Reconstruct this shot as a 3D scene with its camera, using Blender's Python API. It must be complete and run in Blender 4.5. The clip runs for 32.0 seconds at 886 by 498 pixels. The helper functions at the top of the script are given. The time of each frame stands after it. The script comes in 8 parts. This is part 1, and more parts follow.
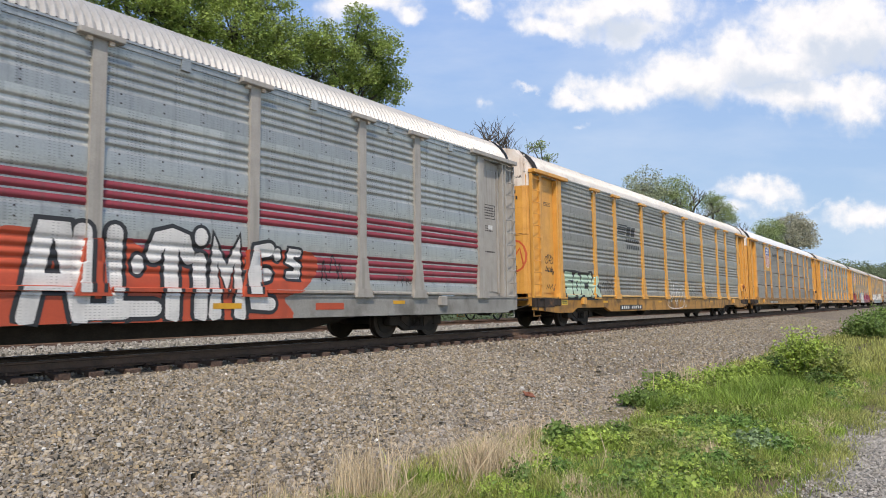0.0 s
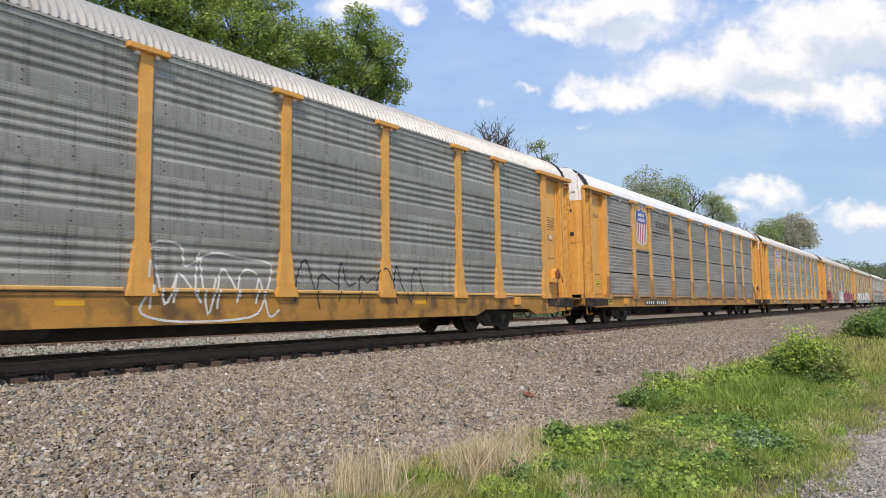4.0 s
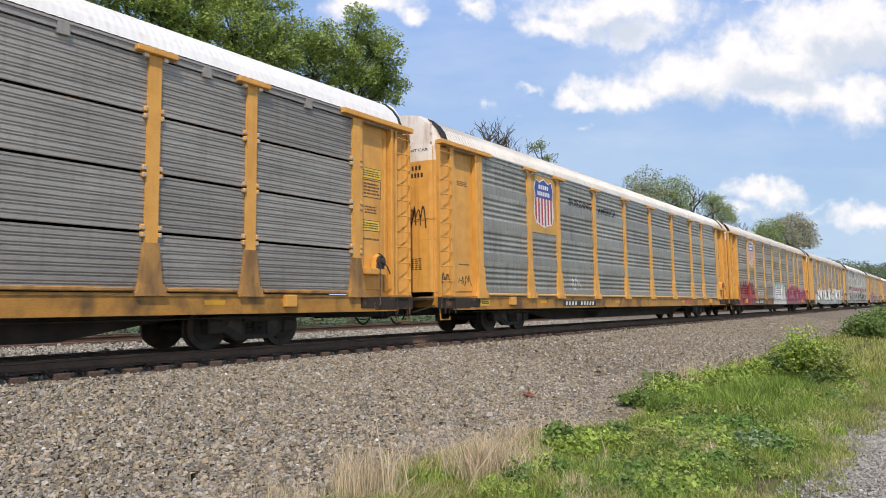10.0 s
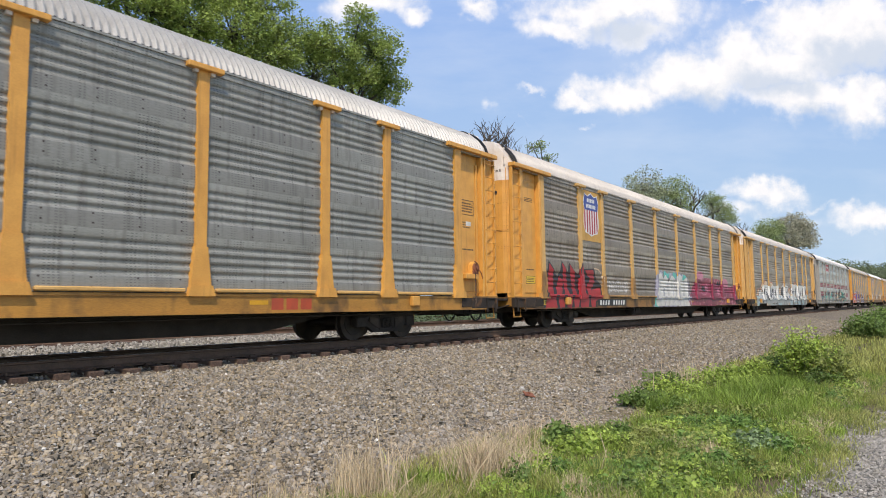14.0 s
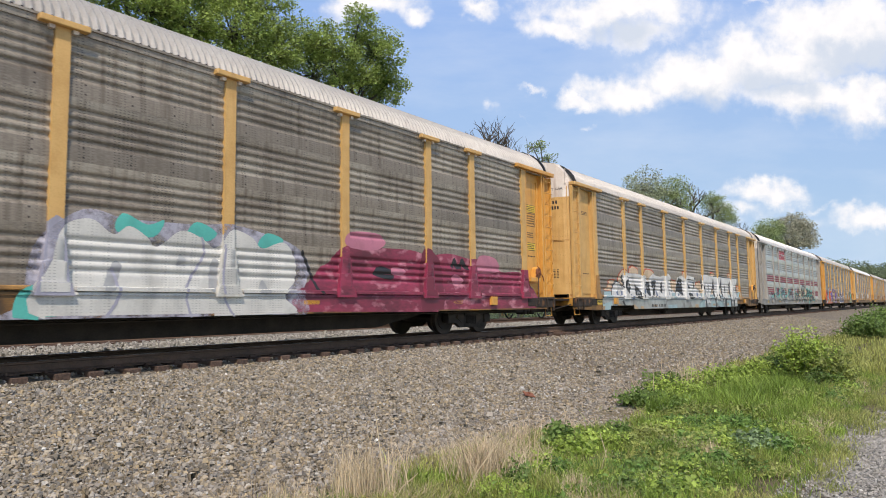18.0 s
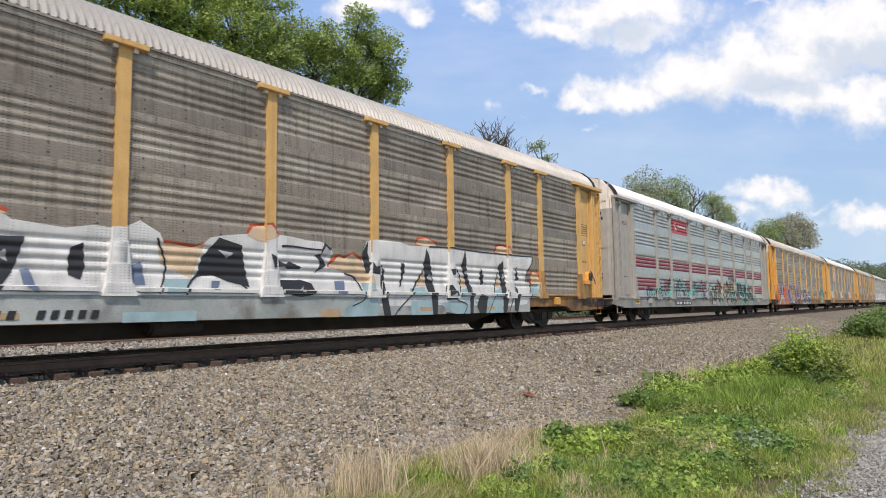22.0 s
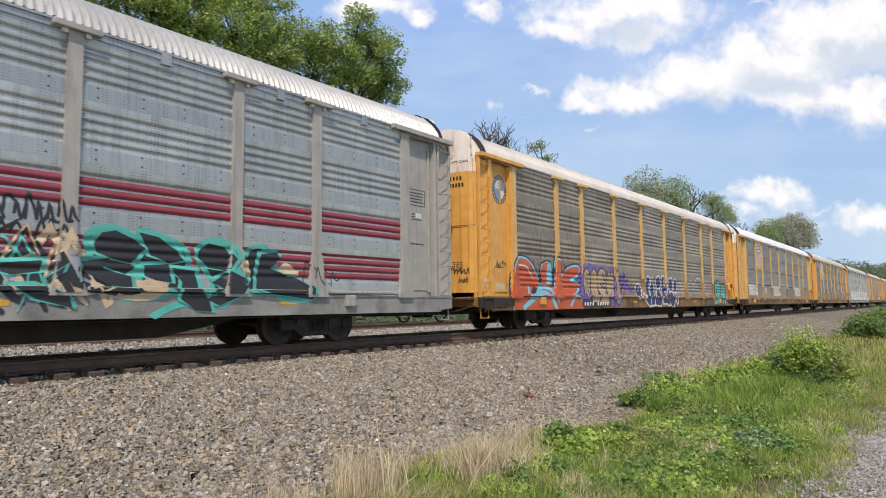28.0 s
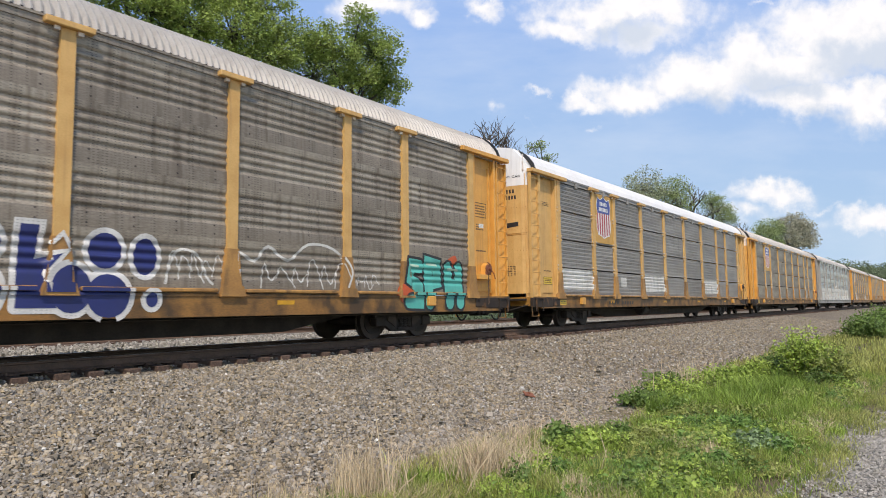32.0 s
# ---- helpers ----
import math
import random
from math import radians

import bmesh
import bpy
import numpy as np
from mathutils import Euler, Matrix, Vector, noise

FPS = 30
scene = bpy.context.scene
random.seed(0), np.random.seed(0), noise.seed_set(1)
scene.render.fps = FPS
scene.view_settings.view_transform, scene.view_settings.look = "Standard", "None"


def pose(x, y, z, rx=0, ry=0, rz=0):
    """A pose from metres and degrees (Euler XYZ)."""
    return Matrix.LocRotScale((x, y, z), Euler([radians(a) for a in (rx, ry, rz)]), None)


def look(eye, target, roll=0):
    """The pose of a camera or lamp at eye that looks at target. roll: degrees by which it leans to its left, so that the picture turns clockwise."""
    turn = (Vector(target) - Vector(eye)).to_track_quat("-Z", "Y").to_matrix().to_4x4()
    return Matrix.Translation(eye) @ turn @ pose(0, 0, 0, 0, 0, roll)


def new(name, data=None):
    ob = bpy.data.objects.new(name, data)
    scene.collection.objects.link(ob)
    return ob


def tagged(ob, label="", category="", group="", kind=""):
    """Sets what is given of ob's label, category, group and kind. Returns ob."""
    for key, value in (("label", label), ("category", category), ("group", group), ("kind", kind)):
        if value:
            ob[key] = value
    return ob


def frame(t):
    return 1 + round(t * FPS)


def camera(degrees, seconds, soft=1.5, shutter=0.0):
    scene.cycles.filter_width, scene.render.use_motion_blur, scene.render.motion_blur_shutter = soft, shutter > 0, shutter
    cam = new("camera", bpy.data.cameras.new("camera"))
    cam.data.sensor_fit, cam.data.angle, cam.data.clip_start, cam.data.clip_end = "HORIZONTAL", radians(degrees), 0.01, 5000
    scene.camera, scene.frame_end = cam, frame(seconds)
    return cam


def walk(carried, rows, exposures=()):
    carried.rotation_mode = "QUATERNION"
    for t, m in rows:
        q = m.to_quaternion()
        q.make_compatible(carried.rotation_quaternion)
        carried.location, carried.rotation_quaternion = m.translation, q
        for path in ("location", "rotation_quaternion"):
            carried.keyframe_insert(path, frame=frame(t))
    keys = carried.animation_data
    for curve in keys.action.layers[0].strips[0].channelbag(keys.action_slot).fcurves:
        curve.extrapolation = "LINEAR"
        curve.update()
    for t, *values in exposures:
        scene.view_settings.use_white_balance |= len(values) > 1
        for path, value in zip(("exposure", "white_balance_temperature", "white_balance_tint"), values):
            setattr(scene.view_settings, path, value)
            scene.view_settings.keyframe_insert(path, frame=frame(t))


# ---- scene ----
# The world: x along the track (the train runs towards -x), y across it, z up from the rail heads.
EYE = Vector((0.0, -11.90, 0.74))
YAW, PITCH, ROLL = radians(52.83), radians(5.03), -0.72
AIM = Vector((math.sin(YAW) * math.cos(PITCH), math.cos(YAW) * math.cos(PITCH), math.sin(PITCH)))
cam = camera(67.65, 32.0, soft=0.9, shutter=0.12)
walk(cam, [(0.0, look(EYE, EYE + AIM, ROLL)), (32.0, look(EYE, EYE + AIM, ROLL))], [(0.0, 0.15, 6750, 13), (32.0, 0.15, 6750, 13)])

# ---- light ----
SUN_FROM = Vector((-0.60, -0.47, 1.0)).normalized()
world = bpy.data.worlds.new("sky")
scene.world = world
world.use_nodes = True
wn = world.node_tree.nodes
sky = wn.new("ShaderNodeTexSky")
sky.sky_type = "NISHITA"
sky.sun_disc = False
sky.sun_elevation = math.asin(SUN_FROM.z)
sky.sun_rotation = math.atan2(SUN_FROM.x, SUN_FROM.y)
sky.air_density, sky.dust_density, sky.ozone_density = 1.0, 0.35, 1.6
wn["Background"].inputs[1].default_value = 0.15
world.node_tree.links.new(sky.outputs[0], wn["Background"].inputs[0])
sun = new("sun", bpy.data.lights.new("sun", "SUN"))
sun.data.energy, sun.data.angle, sun.data.color = 3.35, radians(0.5), (1.0, 0.93, 0.83)
sun.matrix_basis = look(SUN_FROM * 50, (0, 0, 0))


# ---- materials ----
def mat(name, color, color2=None, rough=0.6, metal=0.0, scale=3.0, fine=40.0, bump=0.0, bump_scale=60.0, spread=0.0,
        stretch=(1, 1, 1), streak=None, island=False, dots=False, tones=False, runs=(0.52, 0.74, 0.65), run_scale=(9, 9, 0.5)):
    """A paint or stone: two tones mixed by coarse and fine noise, with bump. streak: a third tone in vertical runs."""
    m = bpy.data.materials.new(name)
    m.use_nodes = True
    nt = m.node_tree
    N, L = nt.nodes, nt.links
    bs = N["Principled BSDF"]
    bs.inputs["Roughness"].default_value, bs.inputs["Metallic"].default_value = rough, metal
    if color2 is None:
        color2 = tuple(c * 0.8 for c in color)
    tc = N.new("ShaderNodeTexCoord")
    oi = N.new("ShaderNodeObjectInfo")
    mp = N.new("ShaderNodeVectorMath")
    mp.operation = "ADD"
    sc = N.new("ShaderNodeVectorMath")
    sc.operation = "SCALE"
    cx = N.new("ShaderNodeCombineXYZ")
    for k in range(3):
        L.new(oi.outputs["Random"], cx.inputs[k])
    L.new(cx.outputs[0], sc.inputs[0])
    sc.inputs["Scale"].default_value = 37.0
    L.new(tc.outputs["Object"], mp.inputs[0])
    L.new(sc.outputs[0], mp.inputs[1])
    st = N.new("ShaderNodeMapping")
    st.inputs["Scale"].default_value = stretch
    L.new(mp.outputs[0], st.inputs[0])
    n1, n2 = N.new("ShaderNodeTexNoise"), N.new("ShaderNodeTexNoise")
    n1.inputs["Scale"].default_value, n1.inputs["Detail"].default_value = scale, 5
    n2.inputs["Scale"].default_value, n2.inputs["Detail"].default_value = fine, 3
    L.new(st.outputs[0], n1.inputs["Vector"])
    L.new(st.outputs[0], n2.inputs["Vector"])
    add = N.new("ShaderNodeMath")
    add.operation = "MULTIPLY_ADD"
    L.new(n1.outputs["Fac"], add.inputs[0])
    add.inputs[1].default_value = 0.65
    half = N.new("ShaderNodeMath")
    half.operation = "MULTIPLY"
    half.inputs[1].default_value = 0.35
    L.new(n2.outputs["Fac"], half.inputs[0])
    L.new(half.outputs[0], add.inputs[2])
    ramp = N.new("ShaderNodeValToRGB")
    ramp.color_ramp.elements[0].position, ramp.color_ramp.elements[1].position = 0.36, 0.64
    ramp.color_ramp.elements[0].color, ramp.color_ramp.elements[1].color = (*color2, 1), (*color, 1)
    L.new(add.outputs[0], ramp.inputs[0])
    col = ramp.outputs[0]
    if streak:
        n3 = N.new("ShaderNodeTexNoise")
        n3.inputs["Scale"].default_value, n3.inputs["Detail"].default_value = 1.0, 4
        s3 = N.new("ShaderNodeMapping")
        s3.inputs["Scale"].default_value = run_scale
        L.new(mp.outputs[0], s3.inputs[0])
        L.new(s3.outputs[0], n3.inputs["Vector"])
        r3 = N.new("ShaderNodeMapRange")
        r3.inputs["From Min"].default_value, r3.inputs["From Max"].default_value, r3.inputs["To Max"].default_value = runs
        L.new(n3.outputs["Fac"], r3.inputs["Value"])
        mx = N.new("ShaderNodeMix")
        mx.data_type = "RGBA"
        L.new(r3.outputs[0], mx.inputs["Factor"])
        L.new(col, mx.inputs["A"])
        mx.inputs["B"].default_value = (*streak, 1)
        col = mx.outputs["Result"]
    if dots:      # columns of small punched holes
        sx = N.new("ShaderNodeSeparateXYZ")
        L.new(tc.outputs["Object"], sx.inputs[0])
        ax = []
        for k, half_step, edge in (("X", 0.034, 0.016), ("Z", 0.022, 0.0145)):
            fr = N.new("ShaderNodeMath")
            fr.operation = "PINGPONG"
            fr.inputs[1].default_value = half_step
            L.new(sx.outputs[k], fr.inputs[0])
            gt = N.new("ShaderNodeMath")
            gt.operation = "GREATER_THAN"
            gt.inputs[1].default_value = edge
            L.new(fr.outputs[0], gt.inputs[0])
            ax.append(gt)
        hole = N.new("ShaderNodeMath")
        hole.operation = "MULTIPLY"
        L.new(ax[0].outputs[0], hole.inputs[0])
        L.new(ax[1].outputs[0], hole.inputs[1])
        cl = N.new("ShaderNodeTexNoise")
        cl.inputs["Scale"].default_value, cl.inputs["Detail"].default_value = 1.0, 2
        cm = N.new("ShaderNodeMapping")
        cm.inputs["Scale"].default_value = (6.0, 0.0, 0.25)
        L.new(mp.outputs[0], cm.inputs[0])
        L.new(cm.outputs[0], cl.inputs["Vector"])
        cr = N.new("ShaderNodeMapRange")
        cr.inputs["From Min"].default_value, cr.inputs["From Max"].default_value = 0.45, 0.60
        cr.inputs["To Max"].default_value = 0.58 * dots
        L.new(cl.outputs["Fac"], cr.inputs["Value"])
        hm = N.new("ShaderNodeMath")
        hm.operation = "MULTIPLY"
        L.new(hole.outputs[0], hm.inputs[0])
        L.new(cr.outputs[0], hm.inputs[1])
        dm = N.new("ShaderNodeMix")
        dm.data_type = "RGBA"
        L.new(hm.outputs[0], dm.inputs["Factor"])
        L.new(col, dm.inputs["A"])
        dm.inputs["B"].default_value = (0.03, 0.03, 0.03, 1)
        col = dm.outputs["Result"]
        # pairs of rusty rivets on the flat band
        spots = []
        for k, half_step, edge in (("X", 0.37, 0.354), ("Z", 0.075, 0.061)):
            fr = N.new("ShaderNodeMath")
            fr.operation = "PINGPONG"
            fr.inputs[1].default_value = half_step
            L.new(sx.outputs[k], fr.inputs[0])
            r = N.new("ShaderNodeMapRange")
            r.inputs["From Min"].default_value, r.inputs["From Max"].default_value = edge - 0.005, edge + 0.005
            L.new(fr.outputs[0], r.inputs["Value"])
            spots.append(r.outputs[0])
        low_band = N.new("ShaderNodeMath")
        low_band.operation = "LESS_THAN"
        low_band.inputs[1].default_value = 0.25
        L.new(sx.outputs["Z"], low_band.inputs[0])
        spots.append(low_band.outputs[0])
        # the low flat band mixes by noise towards the streak or second tone
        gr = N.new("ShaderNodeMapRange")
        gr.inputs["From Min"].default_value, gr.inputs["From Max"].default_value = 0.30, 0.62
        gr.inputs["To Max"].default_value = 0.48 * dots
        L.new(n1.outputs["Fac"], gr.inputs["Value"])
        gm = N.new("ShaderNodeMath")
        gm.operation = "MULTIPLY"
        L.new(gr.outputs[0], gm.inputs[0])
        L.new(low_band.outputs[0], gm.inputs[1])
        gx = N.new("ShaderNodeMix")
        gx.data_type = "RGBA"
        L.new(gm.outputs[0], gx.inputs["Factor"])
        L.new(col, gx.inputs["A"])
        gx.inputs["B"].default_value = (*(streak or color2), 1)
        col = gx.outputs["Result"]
        while len(spots) > 1:
            m2 = N.new("ShaderNodeMath")
            m2.operation = "MULTIPLY"
            L.new(spots.pop(), m2.inputs[0])
            L.new(spots.pop(), m2.inputs[1])
            spots.append(m2.outputs[0])
        rm = N.new("ShaderNodeMix")
        rm.data_type = "RGBA"
        L.new(spots[0], rm.inputs["Factor"])
        L.new(col, rm.inputs["A"])
        rm.inputs["B"].default_value = (0.045, 0.032, 0.026, 1)
        col = rm.outputs["Result"]
    if spread:
        hs = N.new("ShaderNodeHueSaturation")
        mr = N.new("ShaderNodeMapRange")
        mr.inputs["To Min"].default_value, mr.inputs["To Max"].default_value = 1 - spread, 1 + spread
        if island:
            g = N.new("ShaderNodeNewGeometry")
            L.new(g.outputs["Random Per Island"], mr.inputs["Value"])
        else:
            L.new(oi.outputs["Random"], mr.inputs["Value"])
        L.new(mr.outputs[0], hs.inputs["Value"])
        if tones:      # some pieces greyer, some browner
            ml = N.new("ShaderNodeMath")
            ml.operation = "MULTIPLY"
            ml.inputs[1].default_value = 7.31
            L.new(mr.inputs["Value"].links[0].from_socket, ml.inputs[0])
            fr = N.new("ShaderNodeMath")
            fr.operation = "FRACT"
            L.new(ml.outputs[0], fr.inputs[0])
            sr = N.new("ShaderNodeMapRange")
            sr.inputs["To Min"].default_value, sr.inputs["To Max"].default_value = 0.45, 1.35
            L.new(fr.outputs[0], sr.inputs["Value"])
            L.new(sr.outputs[0], hs.inputs["Saturation"])
        L.new(col, hs.inputs["Color"])
        col = hs.outputs[0]
    L.new(col, bs.inputs["Base Color"])
    if bump:
        nb = N.new("ShaderNodeTexNoise")
        nb.inputs["Scale"].default_value, nb.inputs["Detail"].default_value = bump_scale, 4
        L.new(st.outputs[0], nb.inputs["Vector"])
        b = N.new("ShaderNodeBump")
        b.inputs["Strength"].default_value, b.inputs["Distance"].default_value = bump, 0.02
        L.new(nb.outputs["Fac"], b.inputs["Height"])
        L.new(b.outputs[0], bs.inputs["Normal"])
    return m


YELLOW = mat("yellow_paint", (0.74, 0.375, 0.08), (0.61, 0.295, 0.06), 0.45, streak=(0.30, 0.14, 0.035), bump=0.05, runs=(0.54, 0.80, 0.55))
YELLOW_PALE = mat("faded_and_sunlit_yellow_paint", (0.68, 0.42, 0.15), (0.57, 0.33, 0.105), 0.55, streak=(0.36, 0.20, 0.08), bump=0.05, runs=(0.54, 0.80, 0.55))
GREY_PAINT = mat("grey_paint", (0.40, 0.37, 0.325), (0.32, 0.295, 0.26), 0.5, streak=(0.22, 0.20, 0.17), bump=0.05)
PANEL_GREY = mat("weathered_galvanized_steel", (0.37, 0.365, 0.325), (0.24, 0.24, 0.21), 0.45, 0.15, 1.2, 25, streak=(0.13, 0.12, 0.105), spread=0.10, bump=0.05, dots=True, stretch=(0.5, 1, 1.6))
PANEL_DARK = mat("dark_weathered_steel", (0.37, 0.345, 0.31), (0.24, 0.222, 0.198), 0.5, 0.15, 1.2, 25, streak=(0.15, 0.138, 0.122), spread=0.12, bump=0.05, stretch=(0.4, 1, 2.0), runs=(0.56, 0.80, 0.5))
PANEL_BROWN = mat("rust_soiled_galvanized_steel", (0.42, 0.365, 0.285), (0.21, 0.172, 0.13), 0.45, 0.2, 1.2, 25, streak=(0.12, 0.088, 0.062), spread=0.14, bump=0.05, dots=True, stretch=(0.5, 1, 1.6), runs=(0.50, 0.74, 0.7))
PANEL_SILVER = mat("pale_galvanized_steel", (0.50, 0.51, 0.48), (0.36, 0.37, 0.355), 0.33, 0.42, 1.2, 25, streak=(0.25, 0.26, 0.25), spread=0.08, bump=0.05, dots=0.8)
RED_STRIPE = mat("maroon_paint", (0.30, 0.045, 0.06), (0.22, 0.035, 0.05), 0.5, streak=(0.15, 0.05, 0.05))
ROOF_STEEL = mat("galvanized_roof_steel", (0.52, 0.505, 0.48), (0.42, 0.405, 0.38), 0.48, 0.36, 0.8, 30, streak=(0.35, 0.33, 0.31))
ROOF_GREY = mat("dull_roof_steel", (0.45, 0.425, 0.39), (0.36, 0.335, 0.305), 0.52, 0.2, 0.8, 30, streak=(0.30, 0.275, 0.245))
ROOF_WORN = mat("worn_galvanized_roof_steel", (0.47, 0.46, 0.435), (0.37, 0.36, 0.34), 0.52, 0.30, 0.8, 30, streak=(0.30, 0.285, 0.265))
ROOF_WHITE = mat("white_roof_paint", (0.82, 0.81, 0.79), (0.74, 0.73, 0.70), 0.5, 0, 0.8, 30, streak=(0.62, 0.60, 0.56))
WHITE_PAINT = mat("rust_streaked_white_paint", (0.80, 0.75, 0.68), (0.66, 0.54, 0.42), 0.5, scale=1.6, streak=(0.30, 0.165, 0.09), runs=(0.53, 0.76, 0.6), run_scale=(5, 5, 0.7), bump=0.05)
SOOT_AND_SLOT_SHADE = mat("sooty_underframe_and_slot_shade", (0.042, 0.034, 0.028), (0.017, 0.014, 0.012), 0.8, bump=0.3)
WHEEL_STEEL = mat("wheel_steel", (0.075, 0.055, 0.043), (0.03, 0.024, 0.02), 0.65, 0.3, bump=0.2)
TREAD_STEEL = mat("polished_tread_steel", (0.22, 0.20, 0.18), (0.14, 0.12, 0.11), 0.4, 0.6)
RAIL_RUST = mat("rusty_rail_steel", (0.17, 0.105, 0.072), (0.09, 0.06, 0.044), 0.8, 0.15, bump=0.2)
RUBBER = mat("black_rubber", (0.03, 0.03, 0.03), (0.02, 0.02, 0.02), 0.7)
BLACK = mat("black_paint", (0.025, 0.025, 0.027), (0.02, 0.02, 0.02), 0.5)
FADED_INK = mat("faded_stencil_ink", (0.15, 0.09, 0.04), (0.09, 0.06, 0.035), 0.6)
BLUE = mat("royal_blue_paint", (0.04, 0.07, 0.30), (0.03, 0.055, 0.24), 0.45)
RED = mat("red_paint", (0.45, 0.04, 0.05), (0.36, 0.035, 0.045), 0.45)
LABEL_YELLOW = mat("yellow_label", (0.75, 0.52, 0.06), (0.68, 0.45, 0.05), 0.5)
TIE_WOOD = mat("creosoted_wood", (0.16, 0.10, 0.07), (0.07, 0.045, 0.035), 0.85, scale=4, stretch=(8, 1, 8), bump=0.4, spread=0.25)
STONE = mat("ballast_stone", (0.36, 0.30, 0.215), (0.22, 0.184, 0.135), 0.85, scale=6, spread=0.45, island=True, bump=0.3, tones=True)
QUARTZ = mat("white_quartz", (0.62, 0.60, 0.55), (0.46, 0.44, 0.40), 0.6, scale=8, spread=0.3, island=True)
STONE_PALE = mat("pale_ballast_stone", (0.40, 0.375, 0.33), (0.27, 0.25, 0.215), 0.85, scale=6, spread=0.40, island=True, bump=0.2)
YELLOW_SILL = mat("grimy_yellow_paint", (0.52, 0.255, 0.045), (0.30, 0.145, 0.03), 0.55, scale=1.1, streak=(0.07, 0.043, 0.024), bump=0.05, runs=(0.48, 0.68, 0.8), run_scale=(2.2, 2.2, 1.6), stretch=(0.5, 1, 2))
GREY_SILL = mat("grimy_grey_paint", (0.33, 0.32, 0.29), (0.20, 0.19, 0.17), 0.55, scale=1.5, streak=(0.09, 0.08, 0.065), bump=0.05, runs=(0.50, 0.72, 0.7), run_scale=(2.2, 2.2, 1.6))
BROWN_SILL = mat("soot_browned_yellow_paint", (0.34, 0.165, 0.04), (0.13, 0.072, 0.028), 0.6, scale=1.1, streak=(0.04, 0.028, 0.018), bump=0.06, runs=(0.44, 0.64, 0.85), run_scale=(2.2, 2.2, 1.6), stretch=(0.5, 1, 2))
BROWN_FOOT = mat("grimy_post_foot", (0.50, 0.265, 0.075), (0.30, 0.155, 0.05), 0.55, scale=1.6, streak=(0.10, 0.06, 0.03), bump=0.05, runs=(0.46, 0.68, 0.7), run_scale=(4, 4, 1.2))
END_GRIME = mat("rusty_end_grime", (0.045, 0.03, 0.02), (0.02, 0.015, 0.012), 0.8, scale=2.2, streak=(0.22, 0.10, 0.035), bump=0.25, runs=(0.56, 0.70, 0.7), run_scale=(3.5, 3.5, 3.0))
DARK_STEEL = mat("dark_brown_steel", (0.065, 0.048, 0.04), (0.035, 0.027, 0.024), 0.55, bump=0.1)
RUST_FLAKE = mat("flaking_rust", (0.28, 0.10, 0.05), (0.16, 0.06, 0.035), 0.85, bump=0.4)
STRAW = mat("dry_straw", (0.66, 0.54, 0.36), (0.46, 0.35, 0.225), 0.7, scale=2, spread=0.35, island=True)
WEED_STEM = mat("weed_stem", (0.20, 0.20, 0.08), (0.13, 0.12, 0.06), 0.7)
BARK = mat("bark", (0.13, 0.11, 0.09), (0.07, 0.058, 0.048), 0.9, scale=5, stretch=(1, 1, 0.3), bump=0.5)


def leaf_material(name, color, color2, spread=0.4, through_light=0.35):
    """A leaf: painted from tip to tip, a part of the light shining through."""
    m = mat(name, color, color2, 0.55, scale=1.0, spread=spread, island=True)
    N, L = m.node_tree.nodes, m.node_tree.links
    bs = N["Principled BSDF"]
    tl = N.new("ShaderNodeBsdfTranslucent")
    L.new(bs.inputs["Base Color"].links[0].from_socket, tl.inputs["Color"])
    mx = N.new("ShaderNodeMixShader")
    mx.inputs[0].default_value = through_light
    L.new(bs.outputs[0], mx.inputs[1])
    L.new(tl.outputs[0], mx.inputs[2])
    L.new(mx.outputs[0], N["Material Output"].inputs["Surface"])
    return m


LEAF = leaf_material("green_leaf", (0.40, 0.49, 0.13), (0.22, 0.30, 0.07), 0.38, 0.38)
LEAF_HEDGE = leaf_material("hedge_leaf", (0.10, 0.12, 0.045), (0.045, 0.06, 0.025))
LEAF_GREY = leaf_material("grey_green_leaf", (0.40, 0.43, 0.26), (0.28, 0.31, 0.185), 0.3)
LEAF_SCRUB = leaf_material("scrub_leaf", (0.33, 0.40, 0.165), (0.21, 0.265, 0.105), 0.3)
LEAF_DOME = leaf_material("budding_leaf", (0.44, 0.425, 0.30), (0.31, 0.30, 0.215), 0.3)
LEAF_FAR = leaf_material("hazy_leaf", (0.20, 0.245, 0.13), (0.13, 0.165, 0.09))
LEAF_WEED = leaf_material("weed_leaf", (0.42, 0.53, 0.105), (0.24, 0.335, 0.06))
LEAF_DARK = leaf_material("dark_weed_leaf", (0.21, 0.31, 0.07), (0.10, 0.165, 0.038))
GRASS = leaf_material("grass_blade", (0.50, 0.50, 0.155), (0.27, 0.30, 0.08), 0.5)
GRASS_LUSH = leaf_material("lush_grass_blade", (0.35, 0.46, 0.085), (0.16, 0.25, 0.04), 0.5)
LEAF_LUSH = leaf_material("clover_leaf", (0.23, 0.37, 0.08), (0.11, 0.21, 0.045))
LEAF_OLIVE = leaf_material("olive_weed_leaf", (0.42, 0.46, 0.13), (0.23, 0.27, 0.07))
LEAF_PALE = leaf_material("pale_thistle_leaf", (0.30, 0.40, 0.20), (0.20, 0.28, 0.13))


